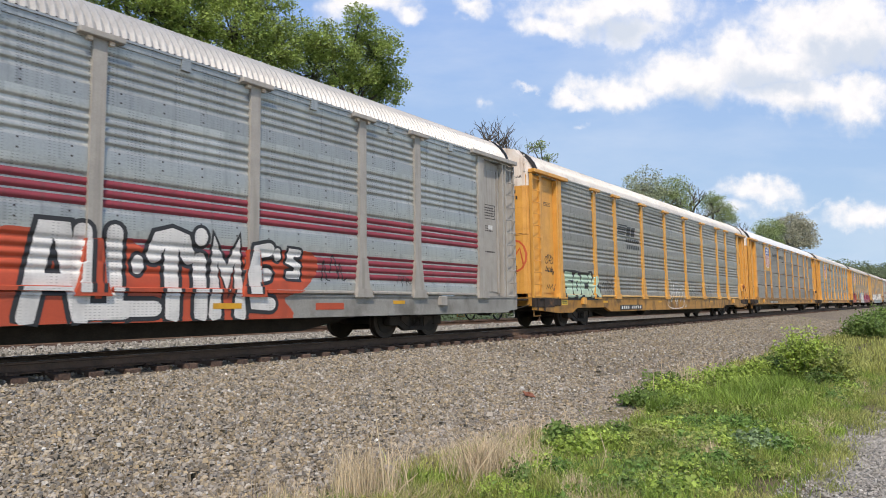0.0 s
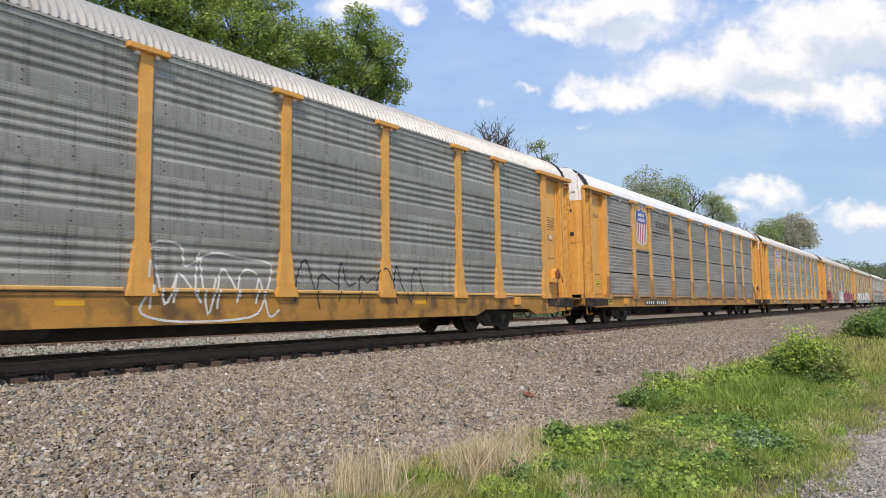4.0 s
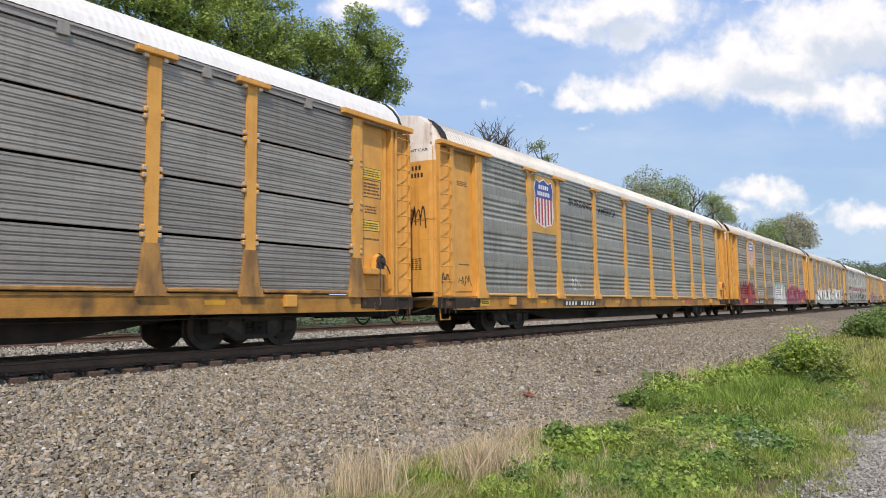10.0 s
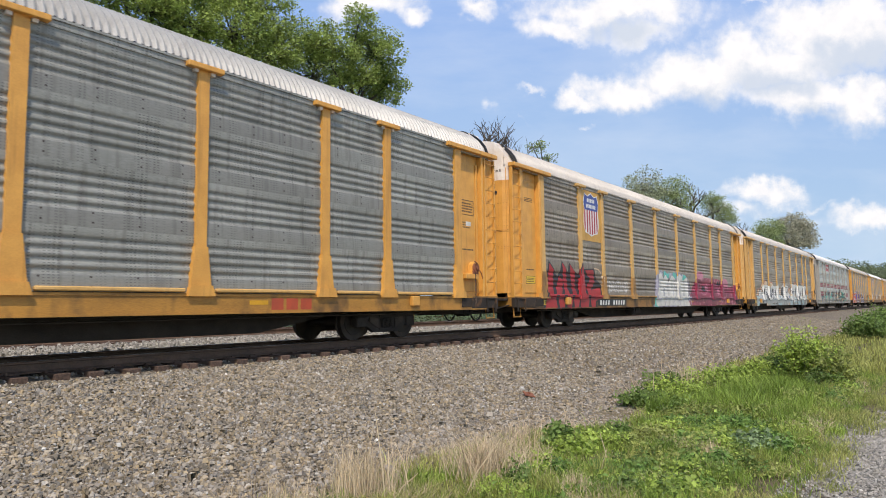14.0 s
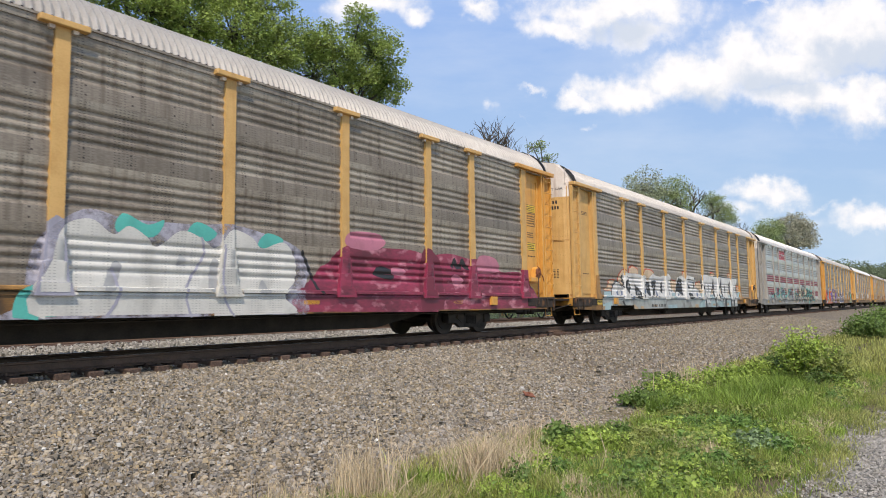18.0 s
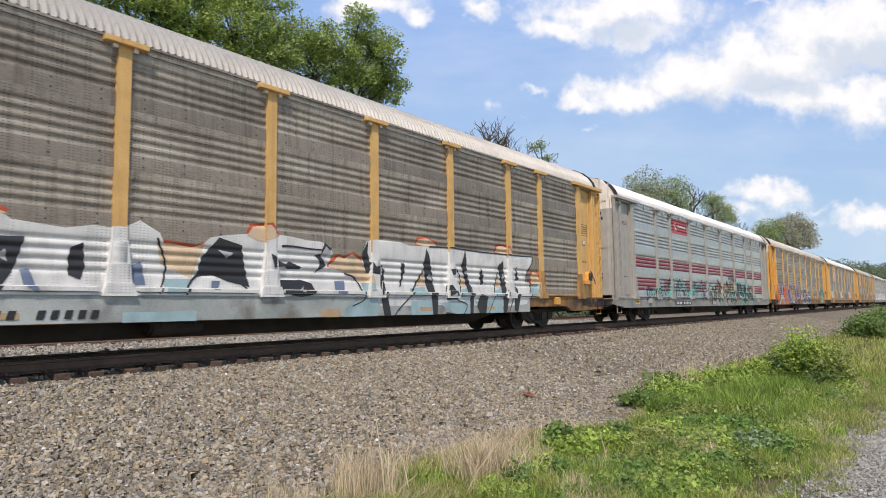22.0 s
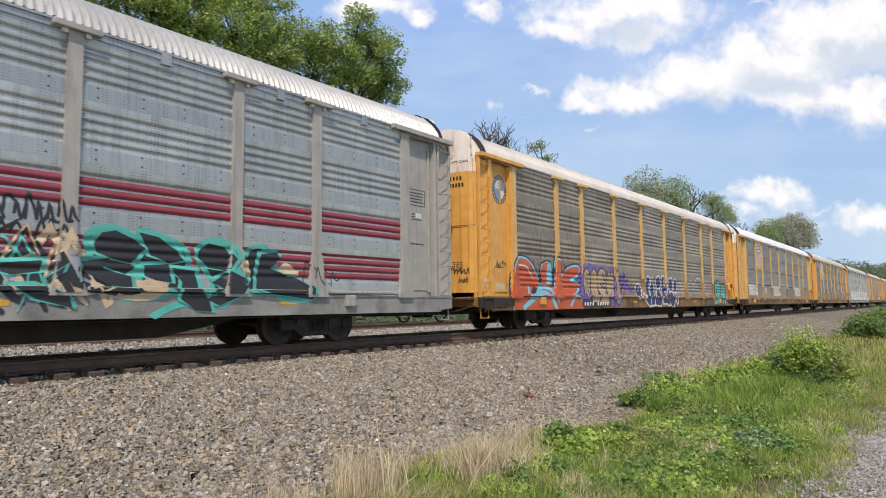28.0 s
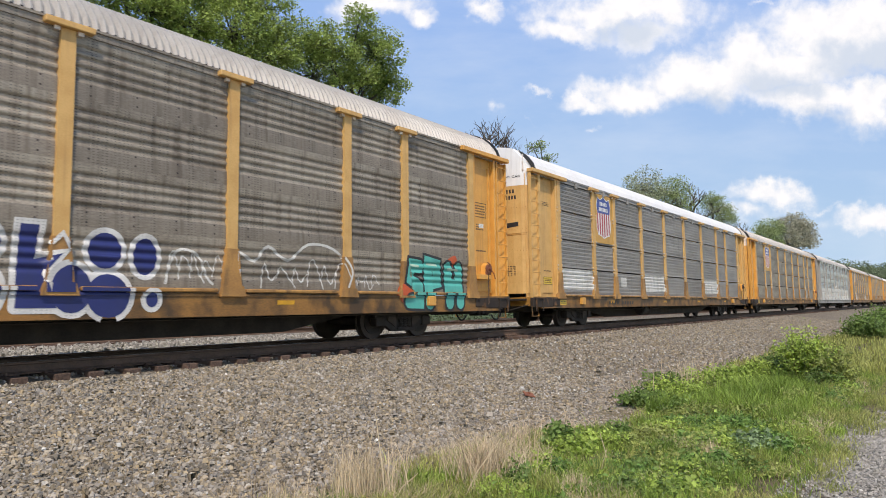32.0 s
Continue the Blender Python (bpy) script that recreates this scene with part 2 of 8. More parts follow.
def ground_material():
    m = bpy.data.materials.new("railway_ground")
    m.use_nodes = True
    N, L = m.node_tree.nodes, m.node_tree.links
    bs = N["Principled BSDF"]
    bs.inputs["Roughness"].default_value = 0.9
    tc = N.new("ShaderNodeTexCoord")
    sp = N.new("ShaderNodeSeparateXYZ")
    L.new(tc.outputs["Object"], sp.inputs[0])
    wob = N.new("ShaderNodeTexNoise")
    wob.inputs["Scale"].default_value, wob.inputs["Detail"].default_value = 0.9, 4
    L.new(tc.outputs["Object"], wob.inputs["Vector"])
    ywob = N.new("ShaderNodeMath")
    ywob.operation = "MULTIPLY_ADD"
    L.new(wob.outputs["Fac"], ywob.inputs[0])
    ywob.inputs[1].default_value = 1.6
    L.new(sp.outputs["Y"], ywob.inputs[2])

    def stones(scale, lo, hi):
        v = N.new("ShaderNodeTexVoronoi")
        v.inputs["Scale"].default_value = scale
        L.new(tc.outputs["Object"], v.inputs["Vector"])
        bw = N.new("ShaderNodeSeparateColor")
        L.new(v.outputs["Color"], bw.inputs[0])
        r = N.new("ShaderNodeValToRGB")
        r.color_ramp.elements[0].color, r.color_ramp.elements[1].color = (*lo, 1), (*hi, 1)
        L.new(bw.outputs[0], r.inputs[0])
        return r.outputs[0], v.outputs["Distance"]

    def tone(scale, lo, hi):
        n = N.new("ShaderNodeTexNoise")
        n.inputs["Scale"].default_value, n.inputs["Detail"].default_value = scale, 6
        L.new(tc.outputs["Object"], n.inputs["Vector"])
        r = N.new("ShaderNodeValToRGB")
        r.color_ramp.elements[0].position, r.color_ramp.elements[1].position = 0.35, 0.65
        r.color_ramp.elements[0].color, r.color_ramp.elements[1].color = (*lo, 1), (*hi, 1)
        L.new(n.outputs["Fac"], r.inputs[0])
        return r.outputs[0]

    def mix(a, b, lo, hi, along=ywob):
        r = N.new("ShaderNodeMapRange")
        r.inputs["From Min"].default_value, r.inputs["From Max"].default_value = lo, hi
        L.new(along.outputs[0], r.inputs["Value"])
        x = N.new("ShaderNodeMix")
        x.data_type = "RGBA"
        L.new(r.outputs[0], x.inputs["Factor"])
        L.new(a, x.inputs["A"])
        L.new(b, x.inputs["B"])
        return x.outputs["Result"]
    bal, dist = stones(30, (0.07, 0.058, 0.043), (0.30, 0.25, 0.185))
    gra, _ = stones(45, (0.20, 0.185, 0.16), (0.46, 0.43, 0.38))
    soil = tone(2.2, (0.075, 0.075, 0.03), (0.20, 0.15, 0.09))
    green = tone(0.8, (0.05, 0.085, 0.022), (0.10, 0.13, 0.04))
    turn = N.new("ShaderNodeMath")          # the lane bends away from the line
    turn.operation = "SUBTRACT"
    L.new(sp.outputs["X"], turn.inputs[0])
    turn.inputs[1].default_value = 9.8
    turn2 = N.new("ShaderNodeMath")
    turn2.operation = "MAXIMUM"
    L.new(turn.outputs[0], turn2.inputs[0])
    turn2.inputs[1].default_value = 0.0
    ylane = N.new("ShaderNodeMath")
    ylane.operation = "MULTIPLY_ADD"
    L.new(turn2.outputs[0], ylane.inputs[0])
    ylane.inputs[1].default_value = 0.42
    L.new(ywob.outputs[0], ylane.inputs[2])
    col = mix(gra, soil, -10.15, -9.75, ylane)
    col = mix(col, bal, -6.7, -6.2)
    col = mix(col, green, 13.0, 14.2)
    L.new(col, bs.inputs["Base Color"])
    b = N.new("ShaderNodeBump")
    b.inputs["Strength"].default_value, b.inputs["Distance"].default_value = 0.7, 0.03
    L.new(dist, b.inputs["Height"])
    L.new(b.outputs[0], bs.inputs["Normal"])
    return m


GROUND = ground_material()


def sky_cloud_material(blobs, low, high):
    """A far sheet of sky: haze that pales towards the horizon, and clouds, soft ellipses (x, z, half width, half height, weight) broken up by noise,
    white towards the sun and blue-grey beneath."""
    m = bpy.data.materials.new("cloud")
    m.use_nodes = True
    N, L = m.node_tree.nodes, m.node_tree.links
    N.remove(N["Principled BSDF"])
    out = N["Material Output"]
    tc = N.new("ShaderNodeTexCoord")

    def noisy(scale, detail, off, rough=0.6, stretch=(1, 1, 1)):
        n = N.new("ShaderNodeTexNoise")
        n.inputs["Scale"].default_value, n.inputs["Detail"].default_value, n.inputs["Roughness"].default_value = scale, detail, rough
        mp = N.new("ShaderNodeMapping")
        mp.inputs["Location"].default_value = (off, off * 0.7, off * 1.3)
        mp.inputs["Scale"].default_value = stretch
        L.new(tc.outputs["Object"], mp.inputs[0])
        L.new(mp.outputs[0], n.inputs["Vector"])
        return n

    def ranged(value, a, b, c, d, smooth_step=False):
        r = N.new("ShaderNodeMapRange")
        if smooth_step:
            r.interpolation_type = "SMOOTHSTEP"
        for k, v in (("From Min", a), ("From Max", b), ("To Min", c), ("To Max", d)):
            r.inputs[k].default_value = v
        L.new(value, r.inputs["Value"])
        return r.outputs[0]

    def math_node(op, a, b):
        n = N.new("ShaderNodeMath")
        n.operation = op
        for k, v in enumerate((a, b)):
            if isinstance(v, (int, float)):
                n.inputs[k].default_value = v
            else:
                L.new(v, n.inputs[k])
        return n.outputs[0]

    def mixed(fac, a, b):
        n = N.new("ShaderNodeMix")
        n.data_type = "RGBA"
        L.new(fac, n.inputs["Factor"])
        for k, v in (("A", a), ("B", b)):
            if isinstance(v, tuple):
                n.inputs[k].default_value = (*v, 1)
            else:
                L.new(v, n.inputs[k])
        return n.outputs["Result"]

    warp = noisy(0.006, 6, 0, 0.62)

    def field(dx, dz):
        """The clouds' thickness at a place shifted by dx, dz."""
        wv = N.new("ShaderNodeVectorMath")
        wv.operation = "MULTIPLY_ADD"
        L.new(warp.outputs["Color"], wv.inputs[0])
        wv.inputs[1].default_value = (170, 170, 170)
        L.new(tc.outputs["Object"], wv.inputs[2])
        total = None
        for x, z, a, b, w in blobs:
            mp = N.new("ShaderNodeMapping")
            mp.inputs["Location"].default_value = (-(x + 85 - dx) / a, 0, -(z + 85 - dz) / b)
            mp.inputs["Scale"].default_value = (1 / a, 0, 1 / b)
            L.new(wv.outputs[0], mp.inputs[0])
            ln = N.new("ShaderNodeVectorMath")
            ln.operation = "LENGTH"
            L.new(mp.outputs[0], ln.inputs[0])
            r = ranged(ln.outputs["Value"], 1.45, 0.1, 0.0, w)
            total = r if total is None else math_node("MAXIMUM", total, r)
        return total
    here, above = field(0, 0), field(-22, 62)
    det = noisy(0.011, 9, 40, 0.60)
    puff = noisy(0.022, 7, 70, 0.55)
    rough = math_node("ADD", math_node("MULTIPLY", det.outputs["Fac"], 1.0), math_node("MULTIPLY", puff.outputs["Fac"], 0.35))
    thick = math_node("ADD", here, rough)
    alpha = math_node("MULTIPLY", ranged(thick, 0.84, 1.46, 0.0, 0.98, True), ranged(here, 0.02, 0.30, 0.0, 1.0))
    lit = math_node("ADD", above, math_node("MULTIPLY", det.outputs["Fac"], 0.9))
    shade = ranged(lit, 1.02, 1.52, 0.0, 1.0, True)
    cloud = mixed(shade, (0.95, 0.95, 0.95), (0.60, 0.68, 0.79))
    cloud = mixed(ranged(puff.outputs["Fac"], 0.35, 0.62, 0.30, 0.0), cloud, (0.62, 0.70, 0.82))
    sp = N.new("ShaderNodeSeparateXYZ")
    L.new(tc.outputs["Object"], sp.inputs[0])
    blue = mixed(ranged(sp.outputs["Z"], 0.0, 640.0, 0.0, 1.0), low, high)
    thin = noisy(0.0022, 7, 15, 0.6, (0.55, 1, 1.9))
    blue = mixed(ranged(thin.outputs["Fac"], 0.42, 0.74, 0.0, 0.38), blue, (0.72, 0.80, 0.90))
    em = N.new("ShaderNodeEmission")
    L.new(mixed(alpha, blue, cloud), em.inputs["Color"])
    L.new(em.outputs[0], out.inputs["Surface"])
    return m


# ---- building helpers ----
def part(name, bm, material, parent, label="", smooth=False):
    """Links a bmesh as one mesh object under a thing or part."""
    me = bpy.data.meshes.new(name)
    bm.to_mesh(me)
    bm.free()
    for m in material if isinstance(material, (list, tuple)) else [material]:
        me.materials.append(m)
    if smooth:
        me.polygons.foreach_set("use_smooth", [True] * len(me.polygons))
    return place(name, me, parent, label=label)


def place(name, me, parent=None, m=None, label=""):
    ob = new(name, me)
    ob.parent = parent
    if m is not None:
        ob.matrix_basis = m
    return tagged(ob, label)


def mesh_of(name, bm, *materials):
    me = bpy.data.meshes.new(name)
    bm.to_mesh(me)
    bm.free()
    for m in materials:
        me.materials.append(m)
    return me


def box(bm, x0, x1, y0, y1, z0, z1, mi=0, bevel=0.0):
    vs = bmesh.ops.create_cube(bm, size=1.0, matrix=Matrix.Translation(((x0 + x1) / 2, (y0 + y1) / 2, (z0 + z1) / 2)) @ Matrix.Diagonal((x1 - x0, y1 - y0, z1 - z0, 1)))["verts"]
    fs = {f for v in vs for f in v.link_faces}
    for f in fs:
        f.material_index = mi
    if bevel:
        bmesh.ops.bevel(bm, geom=list({e for v in vs for e in v.link_edges}), offset=bevel, segments=1, affect="EDGES", clamp_overlap=True)
    return vs


def prism(bm, pts, axis, a, b, mi=0):
    """A polygon of 2D points pushed along an axis from a to b. axis y: points are (x, z); axis x: (y, z); axis z: (x, y)."""
    def at(p, k):
        return {"y": (p[0], k, p[1]), "x": (k, p[0], p[1]), "z": (p[0], p[1], k)}[axis]
    lo, hi = [bm.verts.new(at(p, a)) for p in pts], [bm.verts.new(at(p, b)) for p in pts]
    n = len(pts)
    fs = [bm.faces.new(lo), bm.faces.new(hi[::-1])]
    fs += [bm.faces.new((lo[i], hi[i], hi[(i + 1) % n], lo[(i + 1) % n])) for i in range(n)]
    for f in fs:
        f.material_index = mi
    bmesh.ops.recalc_face_normals(bm, faces=fs)


def tube(bm, pts, r, n=8, r2=None, mi=0):
    """A round bar along a line of points, r2: radius at its end."""
    pts = [Vector(p) for p in pts]
    r2 = r if r2 is None else r2
    rings = []
    for i, p in enumerate(pts):
        d = (pts[min(i + 1, len(pts) - 1)] - pts[max(i - 1, 0)]).normalized()
        a = d.cross(Vector((0.31, 0.17, 0.93))).normalized()
        b = d.cross(a)
        q = r + (r2 - r) * i / max(1, len(pts) - 1)
        rings.append([bm.verts.new(p + q * (math.cos(2 * math.pi * k / n) * a + math.sin(2 * math.pi * k / n) * b)) for k in range(n)])
    for s, e in zip(rings, rings[1:]):
        for k in range(n):
            bm.faces.new((s[k], s[(k + 1) % n], e[(k + 1) % n], e[k])).material_index = mi
    bm.faces.new(rings[0][::-1]).material_index = mi
    bm.faces.new(rings[-1]).material_index = mi


def disc(bm, c, axis, r, w, n=24, mi=0, r2=None):
    """A wheel-like cylinder centred at c, of width w along the axis."""
    rot = {"y": Matrix.Rotation(math.pi / 2, 4, "X"), "x": Matrix.Rotation(math.pi / 2, 4, "Y"), "z": Matrix()}[axis]
    vs = bmesh.ops.create_cone(bm, cap_ends=True, segments=n, radius1=r, radius2=r if r2 is None else r2, depth=w, matrix=Matrix.Translation(c) @ rot)["verts"]
    for f in {f for v in vs for f in v.link_faces}:
        f.material_index = mi


def thing(name, m, label, category, group="", kind=""):
    ob = new(name)
    ob.matrix_basis = m
    ob.empty_display_size = 0.2
    return tagged(ob, label, category, group, kind)


def bulk(name, verts, faces, material, label, category, kind="stuff", parent=None):
    me = bpy.data.meshes.new(name)
    me.from_pydata(verts, [], faces)
    for m in material if isinstance(material, (list, tuple)) else [material]:
        me.materials.append(m)
    ob = new(name, me)
    ob.parent = parent
    return tagged(ob, label, category, "", kind)


# ---- ground and tracks ----
def ground_z(x, y):
    """The height of the bed: shoulder, slope to the near side, flat land beyond."""
    if y > 12.5:
        z = -0.30 - 0.3 * min(1, (y - 12.5) / 3)
    elif y > -1.25:
        z = -0.24
    elif y > -1.8:
        z = -0.24 - 0.08 * (-1.25 - y) / 0.2 if y > -1.45 else -0.32
    else:
        z = -0.32 - 0.58 * min(1.0, (-1.8 - y) / 4.6)
    return z


def build_ground():
    bm = bmesh.new()
    xs = [-3000, -400, -100, -30] + [i * 0.5 for i in range(-20, 121)] + [80, 120, 200, 400, 1000, 4000]
    ys = [-2500, -300, -80, -30, -20] + [-16 + 0.5 * i for i in range(0, 64)] + [18, 24, 40, 80, 300, 2500]
    grid = [[bm.verts.new((x, y, ground_z(x, y) + (noise.noise((x * 0.7, y * 0.7, 0)) * 0.05 if y < -6.6 and abs(x) < 100 else 0))) for y in ys] for x in xs]
    for i in range(len(xs) - 1):
        for j in range(len(ys) - 1):
            bm.faces.new((grid[i][j], grid[i + 1][j], grid[i + 1][j + 1], grid[i][j + 1]))
    return tagged(part("ground", bm, GROUND, None, smooth=True), "crushed stone bed, soil and grass beside the railway", "ground", "", "structure")


def rail_mesh(x0, x1):
    bm = bmesh.new()
    p = [(-0.07, -0.18), (0.07, -0.18), (0.07, -0.165), (0.012, -0.14), (0.012, -0.045), (0.036, -0.035), (0.036, -0.006), (0.028, 0), (-0.028, 0), (-0.036, -0.006), (-0.036, -0.035), (-0.012, -0.045), (-0.012, -0.14), (-0.07, -0.165)]
    prism(bm, p, "x", x0, x1)
    bm.faces.ensure_lookup_table()
    for f in bm.faces:
        if f.normal.z > 0.9 and f.calc_center_median().z > -0.01:
            f.material_index = 1
    return mesh_of("rail", bm, RAIL_RUST, TREAD_STEEL)


def build_track(yc, x0, x1, ties, label):
    tr = thing("railway_track", pose(0, yc, 0), label, "railway track", "", "structure")
    me = rail_mesh(-60, 400)
    for s in (-1, 1):
        place("rail", me, tr, pose(0, s * 0.7535, 0), "rust-brown steel rail with a polished head")
    bm = bmesh.new()
    box(bm, -0.115, 0.115, -1.3, 1.3, -0.36, -0.185, bevel=0.012)
    tie = mesh_of("tie", bm, TIE_WOOD)
    bm = bmesh.new()
    box(bm, -0.09, 0.09, -0.17, 0.17, -0.184, -0.168)
    for a in (-0.06, 0.06):
        for b in (-0.11, 0.11):
            box(bm, a - 0.012, a + 0.012, b - 0.012, b + 0.012, -0.17, -0.145)
    plate = mesh_of("tie_plate", bm, RAIL_RUST)
    rnd = random.Random(5)
    for i in range(ties):
        x = x0 + i * 0.533
        place("tie", tie, tr, pose(x + rnd.uniform(-0.03, 0.03), rnd.uniform(-0.06, 0.06), rnd.uniform(-0.01, 0.006), 0, 0, rnd.uniform(-1.2, 1.2)))
        if x < 30 and yc == 0:
            place("tie_plate", plate, tr, pose(x, -0.7535, 0))
    return tr


# ---- railcars ----
LEN, HALF = 27.92, 1.55
POSTS = [1.87, 4.67, 6.62, 9.55, 12.49, 15.43, 18.37, 21.30, 23.25, 26.05]
Z0, Z1 = 1.04, 4.98          # foot and head of the side sheets
TRUCK_X = 4.2               # truck centre from the car's end
WHEEL_R = 0.42


FINE_RIB = ((0.0, -0.004), (0.12, 0.0), (0.52, -0.002), (0.58, -0.024), (0.70, -0.026), (0.76, -0.006), (0.90, -0.006), (0.95, -0.016), (1.0, -0.004))
GROOVES = (0.325, 0.483, 0.641, 0.80)


def sheet_profile(kind, z):
    """How far the corrugated side sheet lies back at the height z (0 to 1 of one sheet): rounded ribs."""
    if kind == "ribbed":      # four grooves above a flat riveted band
        g = 0.0
        for c in GROOVES:
            k = abs(z - c) / 0.079
            if k < 1:
                g = max(g, ((1 + math.cos(math.pi * k)) / 2) ** 1.25)
        f = ((z + 0.121) % 1.0) / 0.367
        return -0.036 * g + (0.007 * (1 - (2 * f - 1) ** 2) if f < 1 else 0.0)
    f = (z * 7.0) % 1.0      # a broad slat, a deep groove, a thin slat and a shallow groove
    for (a, p), (b, q) in zip(FINE_RIB, FINE_RIB[1:]):
        if a <= f <= b:
            return p + (q - p) * (f - a) / (b - a)
    return 0.0


def sheet_levels(kind):
    if kind == "ribbed":
        return [0.0, 0.07, 0.14, 0.2] + [round(c + 0.079 * f, 5) for c in GROOVES for f in (-1, -0.72, -0.45, -0.2, 0.2, 0.45, 0.72)] + [0.879, 0.93, 1.0]
    return [0.0] + [(i + f) / 7 for i in range(7) for f, _ in FINE_RIB[1:]]


def sheet_mesh(kind, w, h, materials, stripe=None):
    bm = bmesh.new()
    lv = sheet_levels(kind)
    gap = 0.022 if kind == "fine" else 0.0005
    pr = [(0.02 + sheet_profile(kind, 0 if z == 0 else z - 1e-6) * -1, gap + z * (h - 2 * gap)) for z in lv]
    front = [[bm.verts.new((x, d, z)) for d, z in pr] for x in (0.0, w)]
    back = [[bm.verts.new((x, d + 0.012, z)) for d, z in pr] for x in (0.0, w)]
    for i in range(len(pr) - 1):
        mi = 1 if stripe and stripe[0] <= lv[i] < stripe[1] and lv[i] >= 0.3 and (pr[i][0] + pr[i + 1][0]) / 2 < 0.046 else 0
        bm.faces.new((front[0][i], front[1][i], front[1][i + 1], front[0][i + 1])).material_index = mi
        bm.faces.new((back[0][i + 1], back[1][i + 1], back[1][i], back[0][i]))
    for k in (0, len(pr) - 1):
        bm.faces.new((front[0][k], back[0][k], back[1][k], front[1][k]))
    bmesh.ops.recalc_face_normals(bm, faces=bm.faces[:])
    for f in bm.faces:
        f.smooth = 0.05 < abs(f.normal.z) < 0.97
    return mesh_of("side_sheet", bm, *materials)


ROOF_LINE = [(-1.55, 5.16), (-1.47, 5.36), (-1.32, 5.56), (-1.08, 5.76), (-0.75, 5.92), (-0.38, 6.01), (0.0, 6.04)]
ROOF_LINE = ROOF_LINE + [(-y, z) for y, z in ROOF_LINE[-2::-1]]


def roof_mesh(material, flat=False):
    """Curved roof of transverse ribs."""
    verts, faces = [], []
    xs = []
    n = 200
    x0, x1 = 0.35, LEN - 0.35
    st = (x1 - x0) / n
    for i in range(n):
        for f, d in ((0.0, 0), (0.17, 0), (0.50, 1), (0.67, 1)):
            xs.append((x0 + (i + f) * st, d))
    xs.append((x1, 0))
    amp = 0.004 if flat else 0.055
    for x, d in xs:
        for y, z in ROOF_LINE:
            verts.append((x, y - math.copysign(min(abs(y), 0.7 * amp * d * min(1.0, abs(y))), y), z - amp * d))
    w = len(ROOF_LINE)
    for i in range(len(xs) - 1):
        for j in range(w - 1):
            faces.append((i * w + j, (i + 1) * w + j, (i + 1) * w + j + 1, i * w + j + 1))
    me = bpy.data.meshes.new("roof")
    me.from_pydata(verts, [], faces)
    me.materials.append(material)
    return me


def post_mesh(material, side=1, wide=0.22, cap=0.72, flare=True, clips=False, foot=None):
    """A side post with a flared foot and a cap plate; its face looks to -y."""
    bm = bmesh.new()
    h = wide / 2
    prism(bm, [(-h, 1.04), (h, 1.05), (h, 5.0), (-h, 5.0)], "y", -0.035, 0.06)
    if flare:
        prism(bm, [(-0.25, 1.0), (0.25, 1.0), (0.20, 1.18), (h + 0.012, 1.85), (-h - 0.012, 1.85), (-0.20, 1.18)], "y", -0.06, 0.05, 3)
        prism(bm, [(-0.27, 0.98), (0.27, 0.98), (0.21, 1.17), (-0.21, 1.17)], "y", -0.10, 0.0, 3)
    if cap:
        for k in (-1, 1):
            box(bm, k * 0.17 - 0.04, k * 0.17 + 0.04, -0.06, 0.03, 4.94, 5.0, 1)
        box(bm, -cap / 2, cap / 2, -0.13, 0.05, 5.0, 5.10, bevel=0.012)
    for j in (1, 2, 3) if clips else ():
        for k in (-1, 1):
            for dz in (-0.09, 0.03):
                z = Z0 + j * (Z1 - Z0) / 4 + dz
                box(bm, k * 0.145 - 0.04, k * 0.145 + 0.04, -0.045, 0.04, z, z + 0.09, 2, 0.018)
    return mesh_of("post", bm, material, WHITE_PAINT, ROOF_STEEL, foot or material)


def end_door_mesh(sgn, lower, upper):
    """One curved leaf of the end doors, from the car's side to its middle, with the painted top."""
    plan = [(0.16, -1.47), (0.05, -1.38), (-0.03, -1.22), (-0.09, -0.95), (-0.13, -0.5), (-0.15, -0.015)]
    bm = bmesh.new()
    zs = [1.14, 2.2, 3.3, 4.62, 5.0]
    rows = []
    for z in zs:
        rows.append([bm.verts.new((x, y * sgn, z)) for x, y in plan])
    top = []
    for x, y in plan:
        z = 5.0 + 0.95 * min(1.0, ((y + 1.47) / 0.62)) ** 0.6 if y > -1.46 else 5.12
        top.append(bm.verts.new((x + 0.02, y * sgn, min(z, 6.0))))
    rows.append(top)
    rows.append([bm.verts.new((0.42, v.co.y * 0.98, v.co.z + 0.02)) for v in top])
    for i in range(len(rows) - 1):
        for j in range(len(plan) - 1):
            bm.faces.new((rows[i][j], rows[i][j + 1], rows[i + 1][j + 1], rows[i + 1][j])).material_index = 1 if i >= 3 else 0
    bmesh.ops.recalc_face_normals(bm, faces=bm.faces[:])
    return mesh_of("end_door", bm, lower, upper)


def wheelset_mesh():
    bm = bmesh.new()
    for s in (-1, 1):
        disc(bm, (0, s * 0.775, 0), "y", WHEEL_R, 0.12, 32, 0)
        disc(bm, (0, s * 0.70, 0), "y", WHEEL_R + 0.028, 0.03, 32, 0)
        disc(bm, (0, s * 0.84, 0), "y", 0.30, 0.03, 24, 1)
        disc(bm, (0, s * 0.86, 0), "y", 0.13, 0.12, 16, 0)
        for k in range(3):
            a = 2 * math.pi * k / 3
            disc(bm, (0.08 * math.cos(a), s * 0.925, 0.08 * math.sin(a)), "y", 0.018, 0.02, 6, 1)
    disc(bm, (0, 0, 0), "y", 0.085, 1.9, 14, 0)
    return mesh_of("wheelset", bm, WHEEL_STEEL, SOOT_AND_SLOT_SHADE)


